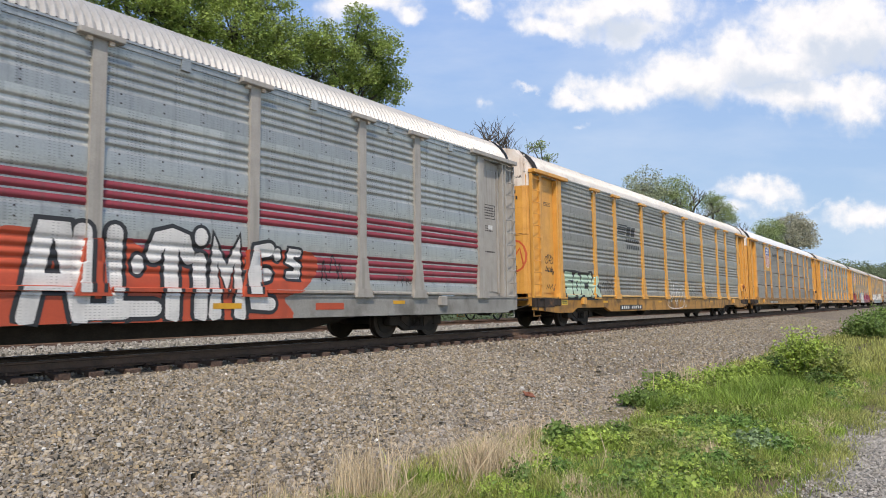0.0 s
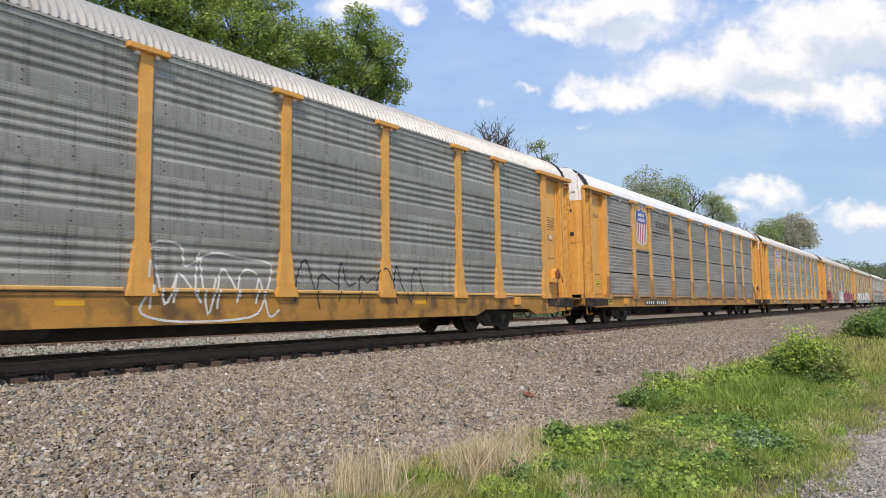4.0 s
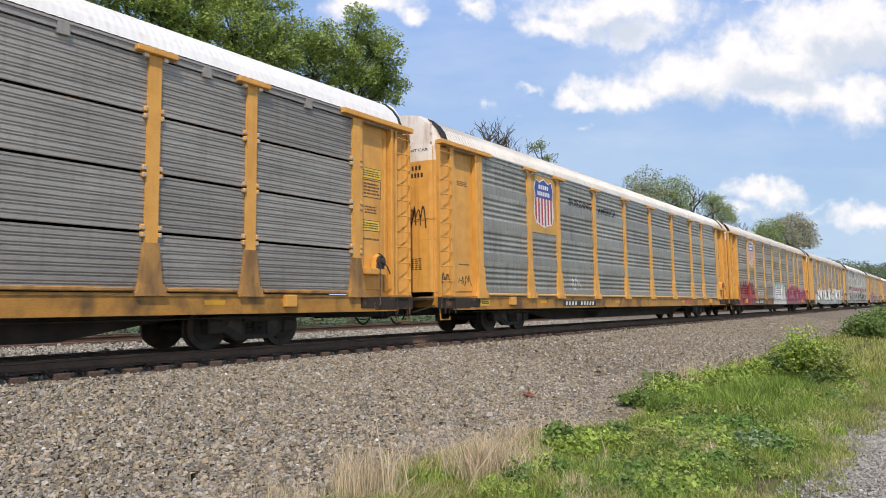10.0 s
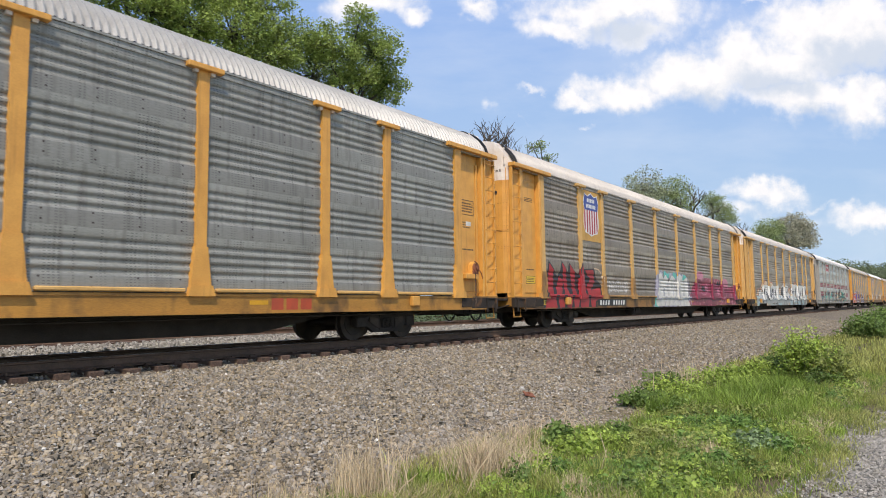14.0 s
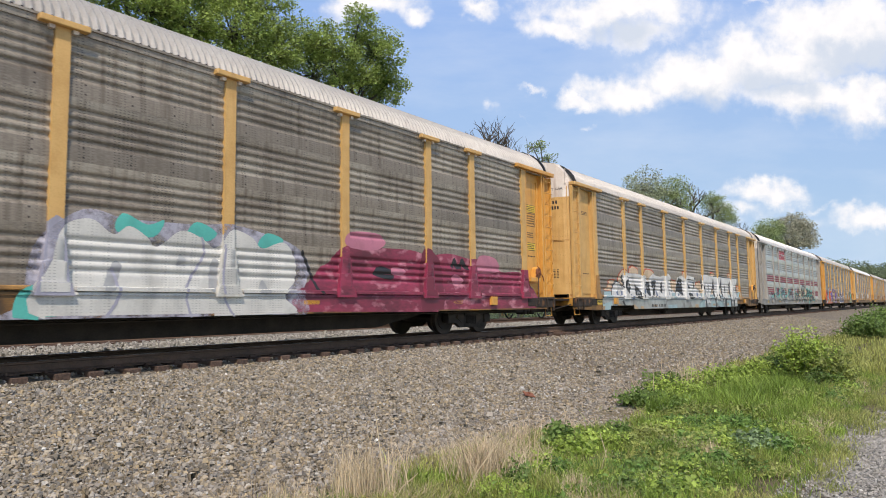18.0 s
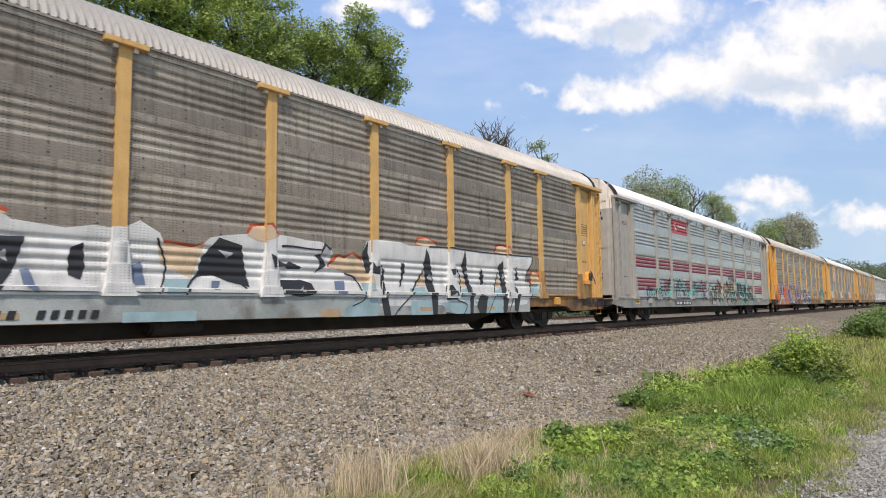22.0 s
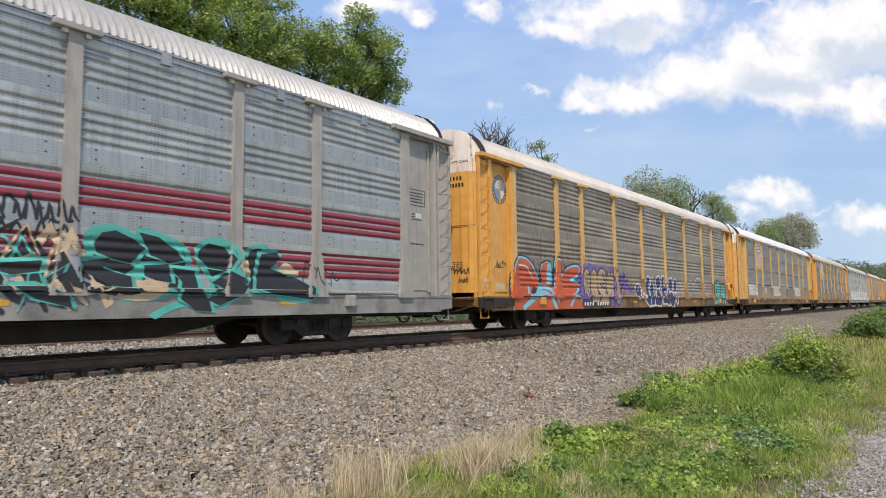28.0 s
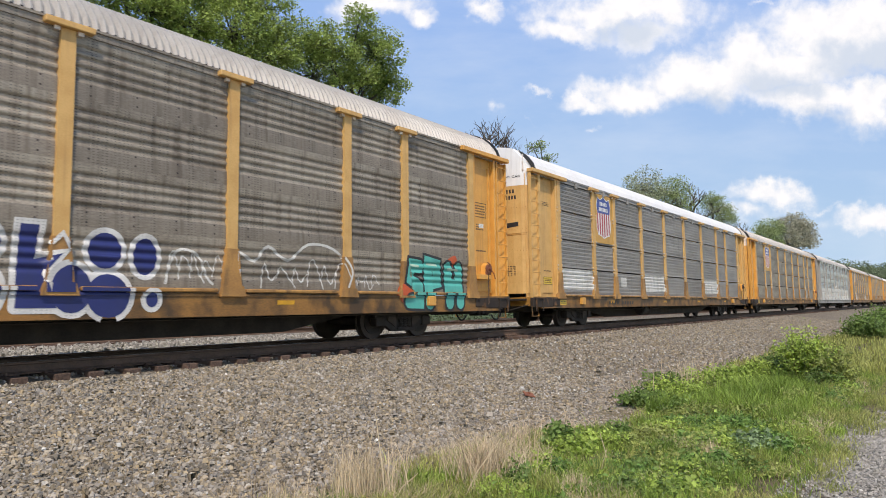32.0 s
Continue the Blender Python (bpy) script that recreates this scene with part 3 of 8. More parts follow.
def sideframe_mesh():
    bm = bmesh.new()
    outer = [(-1.05, 0.50), (-1.0, 0.60), (-0.55, 0.66), (0.55, 0.66), (1.0, 0.60), (1.05, 0.50), (0.80, 0.40), (0.42, 0.17), (-0.42, 0.17), (-0.80, 0.40)]
    prism(bm, outer, "y", -0.06, 0.06)
    for s in (-1, 1):
        prism(bm, [(s * 0.30, 0.26), (s * 0.62, 0.44), (s * 0.58, 0.53), (s * 0.30, 0.50)], "y", -0.085, -0.055, 1)
        box(bm, s * 0.865 - 0.16, s * 0.865 + 0.16, -0.10, 0.10, 0.30, 0.54, 0, 0.02)
    box(bm, -0.24, 0.24, -0.075, 0.07, 0.20, 0.27)
    box(bm, -0.26, 0.26, -0.09, 0.09, 0.50, 0.60)
    for x in (-0.14, 0.0, 0.14):
        pts = [(x + 0.05 * math.cos(a * 0.9), -0.105 + 0.02 * math.sin(a * 0.9), 0.27 + 0.23 * a / 28) for a in range(29)]
        tube(bm, pts, 0.014, 5)
    return mesh_of("side_frame", bm, SOOT_AND_SLOT_SHADE, WHEEL_STEEL)


MESH = {}


def shared(key, make):
    if key not in MESH:
        MESH[key] = make()
    return MESH[key]


WHEELS = []
CARS = []


def build_truck(car, xc):
    tk = place("truck", None, car, pose(xc, 0, 0), "soot-black two-axle freight truck")
    tk.empty_display_size = 0.2
    sf = shared("side_frame", sideframe_mesh)
    place("side_frame", sf, tk, pose(0, -1.02, 0))
    place("side_frame", sf, tk, pose(0, 1.02, 0, 0, 0, 180))
    for s in (-1, 1):
        w = place("wheelset", shared("wheelset", wheelset_mesh), tk, pose(s * 0.865, 0, WHEEL_R))
        WHEELS.append(w)

    def bol():
        bm = bmesh.new()
        box(bm, -0.2, 0.2, -0.95, 0.95, 0.42, 0.62, bevel=0.03)
        disc(bm, (0, 0, 0.66), "z", 0.2, 0.1, 16)
        return mesh_of("bolster", bm, SOOT_AND_SLOT_SHADE)
    place("bolster", shared("bolster", bol), tk, None)
    return tk


def sill_mesh(material, low):
    bm = bmesh.new()
    c = LEN
    if low < 0.6:     # deep between the trucks, arched over the wheels
        pts = [(0.0, 0.62), (1.6, low), (2.6, low), (3.0, low + 0.16), (5.4, low + 0.16), (5.9, low)]
        pts = pts + [(c - x, z) for x, z in pts[::-1]] + [(c, 1.0), (0, 1.0)]
    else:
        pts = [(0.0, low + 0.05), (0.6, low), (c - 0.6, low), (c, low + 0.05), (c, 1.0), (0, 1.0)]
    prism(bm, pts, "y", -0.03, 0.09)
    box(bm, 0.0, c, -0.05, 0.10, 0.985, 1.03)
    if low >= 0.6:
        box(bm, 0.5, c - 0.5, -0.055, 0.09, low - 0.035, low)
    return mesh_of("side_sill", bm, material)


def rail_top_mesh(material, clips=True):
    bm = bmesh.new()
    box(bm, 0.3, LEN - 0.3, -0.01, 0.08, 4.98, 5.12)
    box(bm, 0.3, LEN - 0.3, -0.035, 0.06, 5.085, 5.125)
    for i in range(len(POSTS) - 1 if clips else 0):
        x = (POSTS[i] + POSTS[i + 1]) / 2
        box(bm, x - 0.09, x + 0.09, -0.04, 0.05, 4.90, 5.08)
    return mesh_of("roof_rail", bm, material)


def ladder_parts(car, material, x0, x1, m, rails=True):
    ld = place("ladder", None, car, m)
    ld.empty_display_size = 0.2

    def stile():
        bm = bmesh.new()
        box(bm, -0.028, 0.028, -0.05, 0.06, 0.92, 5.0, bevel=0.006)
        return mesh_of("stile", bm, material)

    def rung():
        bm = bmesh.new()
        w = x1 - x0
        tube(bm, [(0.0, 0.03, 0), (0.0, -0.07, 0), (w, -0.07, 0), (w, 0.03, 0)], 0.012, 6)
        return mesh_of("rung", bm, material)
    place("stile", shared(("stile", material.name), stile), ld, pose(x0, 0, 0))
    place("stile", shared(("stile", material.name), stile), ld, pose(x1, 0, 0))
    for i in range(11):
        place("rung", shared(("rung", material.name), rung), ld, pose(x0, 0, 1.05 + 0.378 * i))
    return ld


def build_end(car, paint, white, front):
    """The door bay, ladder, end doors, platform, coupler and hose of one end; built for the front and turned round for the back."""
    m = pose(0, 0, 0) if front else pose(LEN, 0, 0, 0, 0, 180)
    for s in (-1, 1):
        def leaf(s=s):
            return end_door_mesh(s * -1, paint, white)
        place("end_door", shared(("leaf", s, paint.name, white.name), leaf), car, m, "curved end door, %s" % ("yellow with a white top" if paint is not GREY_PAINT else "grey with a white top"))

        def bay(s=s):
            bm = bmesh.new()
            y = s * HALF
            box(bm, 0.64, 1.70, min(y * 0.91, y * 0.88), max(y * 0.91, y * 0.88), 0.97, 5.0)
            return mesh_of("end_bay", bm, paint)
        place("end_bay", shared(("bay", s, paint.name), bay), car, m)

        def pieces(s=s):
            y = s * HALF
            made = []
            for nm, b in (("door_guide", (0.74, 0.83, y * 0.945, y * 0.90, 1.12, 4.75)), ("bay_door", (0.84, 1.60, y * 0.925, y * 0.905, 1.16, 4.72))):
                bm = bmesh.new()
                box(bm, b[0], b[1], min(b[2:4]), max(b[2:4]), b[4], b[5], bevel=0.008)
                made.append((nm, mesh_of(nm, bm, paint)))
            return made
        for nm, me in shared(("pieces", s, paint.name), pieces):
            place(nm, me, car, m)

        def back(s=s):
            bm = bmesh.new()
            y = s * HALF
            p = [(0.02, y - s * 0.21), (0.50, y - s * 0.045), (0.50, y - s * 0.075), (0.02, y - s * 0.24)]
            if s > 0:
                p = [(0.02, y - 0.045), (0.42, y - 0.19), (0.42, y - 0.22), (0.02, y - 0.075)]
            prism(bm, p if s > 0 else p, "z", 0.95, 5.0)
            bmesh.ops.recalc_face_normals(bm, faces=bm.faces[:])
            return mesh_of("ladder_back", bm, paint)
        place("ladder_back", shared(("back", s, paint.name), back), car, m)

        # dark sheet added behind the end slot, for the unlit inside of the car
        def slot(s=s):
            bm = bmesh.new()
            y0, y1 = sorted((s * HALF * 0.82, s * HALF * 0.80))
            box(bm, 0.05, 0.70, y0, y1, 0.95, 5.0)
            return mesh_of("end_lining", bm, SOOT_AND_SLOT_SHADE)
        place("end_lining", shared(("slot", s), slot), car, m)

        def header(s=s):
            bm = bmesh.new()
            y0, y1 = sorted((s * HALF * 0.93, s * (HALF + 0.13)))
            box(bm, -0.02, 2.35, y0, y1, 5.02, 5.14, bevel=0.012)
            return mesh_of("door_header", bm, paint)
        place("door_header", shared(("header", s, paint.name), header), car, m)

        def column(s=s):
            bm = bmesh.new()
            y0, y1 = sorted((s * HALF * 0.90, s * (HALF + 0.02)))
            box(bm, 0.60 if s > 0 else 0.52, 0.69 if s > 0 else 0.64, y0, y1, 0.95, 5.02, bevel=0.008)
            return mesh_of("corner_column", bm, paint)

        def jamb(s=s):
            bm = bmesh.new()
            y0, y1 = sorted((s * HALF * 0.90, s * (HALF + 0.02)))
            box(bm, 1.66, 1.86, y0, y1, 1.0, 5.02, bevel=0.008)
            return mesh_of("door_jamb", bm, paint)
        place("corner_column", shared(("column", s, paint.name), column), car, m)
        place("door_jamb", shared(("jamb", s, paint.name), jamb), car, m)
    ladder_parts(car, paint, 0.02, 0.50, m @ pose(0, -HALF + 0.03, 0))
    ladder_parts(car, paint, 0.02, 0.50, m @ pose(0.52, HALF - 0.03, 0, 0, 0, 180))

    def platform():
        bm = bmesh.new()
        box(bm, -0.28, 0.6, -1.35, 1.35, 0.92, 0.98)
        box(bm, -0.02, 0.12, -1.5, 1.5, 0.74, 1.02, 1)
        for s in (-1, 1):
            tube(bm, [(0.06, s * 1.48, 0.74), (0.06, s * 1.50, 0.42), (0.46, s * 1.50, 0.42), (0.46, s * 1.48, 0.74)], 0.022, 6, None, 1)
        return mesh_of("end_platform", bm, SOOT_AND_SLOT_SHADE, GREY_SILL if paint is GREY_PAINT else YELLOW_SILL)
    place("end_platform", shared(("platform", paint.name), platform), car, m)

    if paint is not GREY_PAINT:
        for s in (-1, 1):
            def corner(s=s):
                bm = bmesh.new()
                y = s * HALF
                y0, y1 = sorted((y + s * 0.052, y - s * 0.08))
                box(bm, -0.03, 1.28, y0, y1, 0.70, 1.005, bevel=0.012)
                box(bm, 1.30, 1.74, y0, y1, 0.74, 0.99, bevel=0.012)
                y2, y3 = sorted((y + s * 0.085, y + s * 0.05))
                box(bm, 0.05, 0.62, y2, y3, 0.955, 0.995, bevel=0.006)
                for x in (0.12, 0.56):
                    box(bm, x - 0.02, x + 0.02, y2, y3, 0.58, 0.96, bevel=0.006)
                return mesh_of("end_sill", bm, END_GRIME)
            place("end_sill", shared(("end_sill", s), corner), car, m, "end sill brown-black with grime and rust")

    def coup():
        bm = bmesh.new()
        box(bm, -0.45, 1.6, -0.14, 0.14, 0.52, 0.74, bevel=0.02)
        box(bm, -0.66, -0.40, -0.20, 0.20, 0.46, 0.80, bevel=0.05)
        box(bm, -0.70, -0.55, -0.05, 0.26, 0.50, 0.76, bevel=0.04)
        tube(bm, [(-0.3, -0.2, 0.6), (-0.32, -0.9, 0.62), (-0.1, -1.45, 0.78)], 0.018, 6)
        return mesh_of("coupler", bm, SOOT_AND_SLOT_SHADE)
    place("coupler", shared("coupler", coup), car, m)

    def hose():
        bm = bmesh.new()
        pts = [(-0.05 - 0.6 * t, -0.42, 0.62 - 0.9 * t * (1.15 - t)) for t in [i / 10 for i in range(11)]]
        tube(bm, pts, 0.026, 8)
        return mesh_of("air_hose", bm, RUBBER)
    place("air_hose", shared("hose", hose), car, m)


def build_car(offset, kind, panels, paint, white, roof, label, stripes=False, flat_roof=False, low=0.70):
    car = thing("autorack_railcar", pose(0, 0, 0), label, "railcar", "cars of the train")
    car["offset"], car["kind_of_sheet"], car["low"] = offset, kind, low
    CARS.append(car)
    place("roof", shared(("roof", roof.name, flat_roof), lambda: roof_mesh(roof, flat_roof)), car)
    chord = panels
    soiled = (panels is PANEL_BROWN or offset > 100) and paint is not GREY_PAINT
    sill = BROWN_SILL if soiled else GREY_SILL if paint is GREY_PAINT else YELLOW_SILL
    foot = BROWN_FOOT if soiled or kind == "fine" else paint
    post_paint = YELLOW_PALE if soiled else paint
    for s in (-1, 1):
        side = pose(0, -HALF, 0) if s < 0 else pose(LEN, HALF, 0, 0, 0, 180)
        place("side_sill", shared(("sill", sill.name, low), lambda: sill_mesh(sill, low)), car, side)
        place("roof_rail", shared(("roof_rail", chord.name, kind), lambda: rail_top_mesh(chord, kind == "fine" or panels is PANEL_SILVER)), car, side)
        for i, (a, b) in enumerate(zip(POSTS, POSTS[1:])):
            n = 4
            h = (Z1 - Z0) / n
            for j in range(n):
                st = None
                if stripes and j == 1:
                    st = (0.34, 0.78)
                if stripes and j == 0:
                    st = (0.34, 0.86)
                ribs = kind if s < 0 else "ribbed"
                key = ("sheet", ribs, round(b - a, 2), panels.name, st)
                me = shared(key, lambda: sheet_mesh(ribs, b - a, h, (panels, RED_STRIPE), st))
                place("side_sheet", me, car, side @ pose(a, 0, Z0 + j * h))
        for a, b in zip(POSTS, POSTS[1:]):
            def ledge(w=b - a):
                bm = bmesh.new()
                box(bm, 0.30, w - 0.30, -0.085, 0.02, 1.05, 1.12, bevel=0.018)
                # the paler yellow on yellow-painted cars stands for sun on the ledge
                return mesh_of("side_ledge", bm, BROWN_FOOT if foot is BROWN_FOOT else YELLOW_PALE if paint is not GREY_PAINT else paint)
            if s < 0:
                place("side_ledge", shared(("ledge", round(b - a, 2), foot.name), ledge), car, side @ pose(a, 0, 0))
        for i, a in enumerate(POSTS[1:-1]):
            place("post", shared(("post", post_paint.name, foot.name, kind), lambda: post_mesh(post_paint, clips=kind == "fine", foot=foot)), car, side @ pose(a, 0, 0))
        for a in (POSTS[0], POSTS[-1]):
            place("post", shared(("endpost", post_paint.name, foot.name, kind), lambda: post_mesh(post_paint, cap=0, clips=kind == "fine", foot=foot)), car, side @ pose(a, 0, 0))
    def seal():
        bm = bmesh.new()
        out = [(y * 1.012, z + 0.03) for y, z in ROOF_LINE]
        inn = [(y * 0.96, z - 0.06) for y, z in ROOF_LINE]
        loop = out + inn[::-1]
        rows = [[bm.verts.new((x, y, z)) for y, z in loop] for x in (0, 0.07)]
        k = len(out)
        for i in range(2 * k):
            j = (i + 1) % (2 * k)
            bm.faces.new((rows[0][i], rows[0][j], rows[1][j], rows[1][i]))
        for r in rows:
            for i in range(k - 1):
                bm.faces.new((r[i], r[i + 1], r[2 * k - 2 - i], r[2 * k - 1 - i]))
        bmesh.ops.recalc_face_normals(bm, faces=bm.faces[:])
        return mesh_of("roof_seal", bm, BLACK)
    for x in (0.30, LEN - 0.37):
        place("roof_seal", shared("seal", seal), car, pose(x, 0, 0))
    build_end(car, paint, white, True)
    build_end(car, paint, white, False)

    def under():
        bm = bmesh.new()
        box(bm, 0.3, LEN - 0.3, -1.5, 1.5, 0.93, 0.98)
        box(bm, 0.5, LEN - 0.5, -0.32, 0.32, 0.55, 0.93, bevel=0.02)
        c = LEN
        for s in (-1, 1):
            prism(bm, [(5.6, 0.60), (7.6, 0.26), (c - 7.6, 0.26), (c - 5.6, 0.60), (c - 5.6, 0.93), (5.6, 0.93)], "y", s * 0.62 - 0.03, s * 0.62 + 0.03)
            tube(bm, [(2.0, s * 1.2, 0.60), (9.0, s * 1.2, 0.56), (c - 3, s * 1.2, 0.60)], 0.02, 5)
        for i in range(11):
            x = 2.5 + i * 2.24
            box(bm, x - 0.06, x + 0.06, -1.45, 1.45, 0.72, 0.93)
        return mesh_of("underframe", bm, SOOT_AND_SLOT_SHADE)
    place("underframe", shared("under", under), car)

    def lining():
        bm = bmesh.new()
        for z in (2.3, 3.7):
            box(bm, 0.6, LEN - 0.6, -1.28, 1.28, z, z + 0.06)
        return mesh_of("vehicle_deck", bm, SOOT_AND_SLOT_SHADE)
    place("vehicle_deck", shared("decks", lining), car)

    def tank():
        bm = bmesh.new()
        disc(bm, (0, 0, 0), "x", 0.2, 0.9, 18)
        disc(bm, (0, 0, 0), "x", 0.16, 1.0, 18)
        for x in (-0.3, 0.3):
            box(bm, x - 0.03, x + 0.03, -0.22, 0.22, -0.05, 0.36)
        return mesh_of("brake_reservoir", bm, SOOT_AND_SLOT_SHADE)
    place("brake_reservoir", shared("tank", tank), car, pose(10.8, -1.05, 0.50))
    for x in (TRUCK_X, LEN - TRUCK_X):
        build_truck(car, x)
    return car


# ---- stones, plants, sky ----
def stones(name, n, area, size, material, label, seed, up=0.6):
    """Loose crushed stones, each a crooked flat-topped lump, on the ground between x0, x1 and y0, y1."""
    rs = np.random.RandomState(seed)
    x0, x1, y0, y1 = area
    base = np.array([(1, 1, -1), (-1, 1, -1), (-1, -1, -1), (1, -1, -1), (0.62, 0.62, 1), (-0.62, 0.62, 1), (-0.62, -0.62, 1), (0.62, -0.62, 1)], float) * (0.72, 0.58, 0.52)
    tri = np.array([(0, 1, 5), (0, 5, 4), (1, 2, 6), (1, 6, 5), (2, 3, 7), (2, 7, 6), (3, 0, 4), (3, 4, 7), (4, 5, 6), (4, 6, 7)])
    px, py = rs.uniform(x0, x1, n), rs.uniform(y0, y1, n)
    pz = np.array([ground_z(a, b) for a, b in zip(px, py)])
    s = size * np.exp(rs.normal(0, 0.25, n))
    v = base[None] * rs.uniform(0.70, 1.25, (n, 1, 3)) + rs.normal(0, 0.15, (n, 8, 3))
    v *= (s / 2)[:, None, None] * 1.25
    a = rs.uniform(0, 2 * np.pi, n)
    b = rs.normal(0, 0.85, n)
    ca, sa, cb, sb = np.cos(a), np.sin(a), np.cos(b), np.sin(b)
    x, y, z = v[:, :, 0], v[:, :, 1], v[:, :, 2]
    y, z = y * cb[:, None] - z * sb[:, None], y * sb[:, None] + z * cb[:, None]
    x, y = x * ca[:, None] - y * sa[:, None], x * sa[:, None] + y * ca[:, None]
    P = np.stack([x + px[:, None], y + py[:, None], z + (pz + s * rs.uniform(0.0, up, n))[:, None]], 2).reshape(-1, 3)
    F = (tri[None] + 8 * np.arange(n)[:, None, None]).reshape(-1, 3)
    return bulk(name, P.tolist(), F.tolist(), material, label, "ballast")


def blades(name, n, where, height, width, material, label, category, seed, lean=0.35, kind="stuff", parent=None):
    """Grass: bent blades of two pieces. where(rs, n) gives places and a size for each."""
    rs = np.random.RandomState(seed)
    px, py, sz = where(rs, n)
    pz = np.array([ground_z(a, b) for a, b in zip(px, py)])
    h = height * sz * np.exp(rs.normal(0, 0.25, n))
    a, l = rs.uniform(0, 2 * np.pi, n), rs.uniform(0.05, lean, n) * h
    t = rs.uniform(0, 2 * np.pi, n)
    w = width * rs.uniform(0.6, 1.3, n)
    dx, dy = np.cos(a) * l, np.sin(a) * l
    ex, ey = np.cos(t) * w / 2, np.sin(t) * w / 2
    V = np.stack([
        np.stack([px - ex, py - ey, pz], 1), np.stack([px + ex, py + ey, pz], 1),
        np.stack([px + dx * 0.35 + ex * 0.8, py + dy * 0.35 + ey * 0.8, pz + h * 0.6], 1), np.stack([px + dx * 0.35 - ex * 0.8, py + dy * 0.35 - ey * 0.8, pz + h * 0.6], 1),
        np.stack([px + dx, py + dy, pz + h], 1)], 1).reshape(-1, 3)
    F = []
    for i in range(n):
        k = 5 * i
        F += [(k, k + 1, k + 2, k + 3), (k + 3, k + 2, k + 4)]
    return bulk(name, V.tolist(), F, material, label, category, kind, parent)


def leaves_at(points, size, rs, flat=0.5):
    """Small folded leaves scattered at the given points: vertices and faces."""
    n = len(points)
    P = np.asarray(points)
    s = size * rs.uniform(0.6, 1.35, n)
    d = rs.normal(0, 1, (n, 3))
    d[:, 2] *= flat
    d /= np.linalg.norm(d, axis=1)[:, None]
    up = rs.normal(0, 0.55, (n, 3)) + np.array((-0.30, -0.35, 0.75))      # leaves turn to the light
    q = np.cross(d, up)
    q /= np.linalg.norm(q, axis=1)[:, None] + 1e-9
    u = np.cross(q, d)
    V = np.stack([P - d * s[:, None] * 0.5, P + q * s[:, None] * 0.33 + u * s[:, None] * 0.1, P + d * s[:, None] * 0.5, P - q * s[:, None] * 0.33 + u * s[:, None] * 0.1], 1).reshape(-1, 3)
    k = 4 * np.arange(n)
    F = np.concatenate([np.stack([k, k + 1, k + 2], 1), np.stack([k, k + 2, k + 3], 1)])
    return V, F


def tree(x, y, h, spread, count, leaf, seed, label, crown_low=0.35, bare=False, material=None, tips_per=34, name="tree"):
    rs = np.random.RandomState(seed)
    rnd = random.Random(seed)
    z0 = ground_z(x, y)
    tr = thing(name, pose(x, y, z0), label, "tree", "trees behind the railway")
    bm = bmesh.new()
    tips = []

    def limb(p, d, length, r, depth):
        pts = [p]
        q = p.copy()
        for i in range(4):
            d = (d + Vector((rnd.gauss(0, 0.13), rnd.gauss(0, 0.13), rnd.gauss(0.06, 0.08)))).normalized()
            q = q + d * length / 4
            pts.append(q.copy())
        tube(bm, pts, r, 7 if depth < 2 else 4, r * 0.55)
        if depth >= (4 if bare else 3):
            tips.extend(pts[1:])
            return
        if depth >= 1:
            tips.extend(pts[2:])
        for i in range(rnd.choice((3, 4)) if depth else 9):
            f = rnd.uniform(0.35, 1.0) if depth else crown_low + (1 - crown_low) * (i + 0.5) / 9
            k = min(3, int(f * 4))
            s = pts[k].lerp(pts[k + 1], f * 4 - k if f < 1 else 1.0)
            a = rnd.uniform(0, 6.283) if depth else i * 2.4 + rnd.uniform(-0.5, 0.5)
            out = Vector((math.cos(a), math.sin(a), 0))
            if depth == 0:
                nd = (out * 1.0 + Vector((0, 0, 0.35 + 0.7 * f))).normalized()
                ll = spread * (1.05 - 0.45 * abs(f - 0.55) * 2) * rnd.uniform(0.8, 1.1)
            else:
                nd = (d * 0.9 + out * 0.8 + Vector((0, 0, rnd.uniform(-0.15, 0.4)))).normalized()
                ll = length * rnd.uniform(0.45, 0.65)
            limb(s, nd, ll, r * (0.45 if depth == 0 else 0.5), depth + 1)
    limb(Vector((0, 0, -0.1)), Vector((0, 0, 1)), h * 0.82, h * 0.018, 0)
    part("trunk", bm, BARK, tr, "grey-brown bark with spreading limbs")
    if count:
        tip = np.array([tuple(p) for p in tips])
        c = tip[rs.randint(0, len(tip), count // tips_per)]
        c = c + rs.normal(0, 0.25, c.shape)
        pts = np.repeat(c, tips_per, 0) + rs.normal(0, 1, (len(c) * tips_per, 3)) * (0.30, 0.30, 0.18) * (spread / 6)
        V, F = leaves_at(pts, leaf, rs)
        me = bpy.data.meshes.new("crown")
        me.from_pydata(V.tolist(), [], F.tolist())
        me.materials.append(material or LEAF)
        place("crown", me, tr)
    return tr


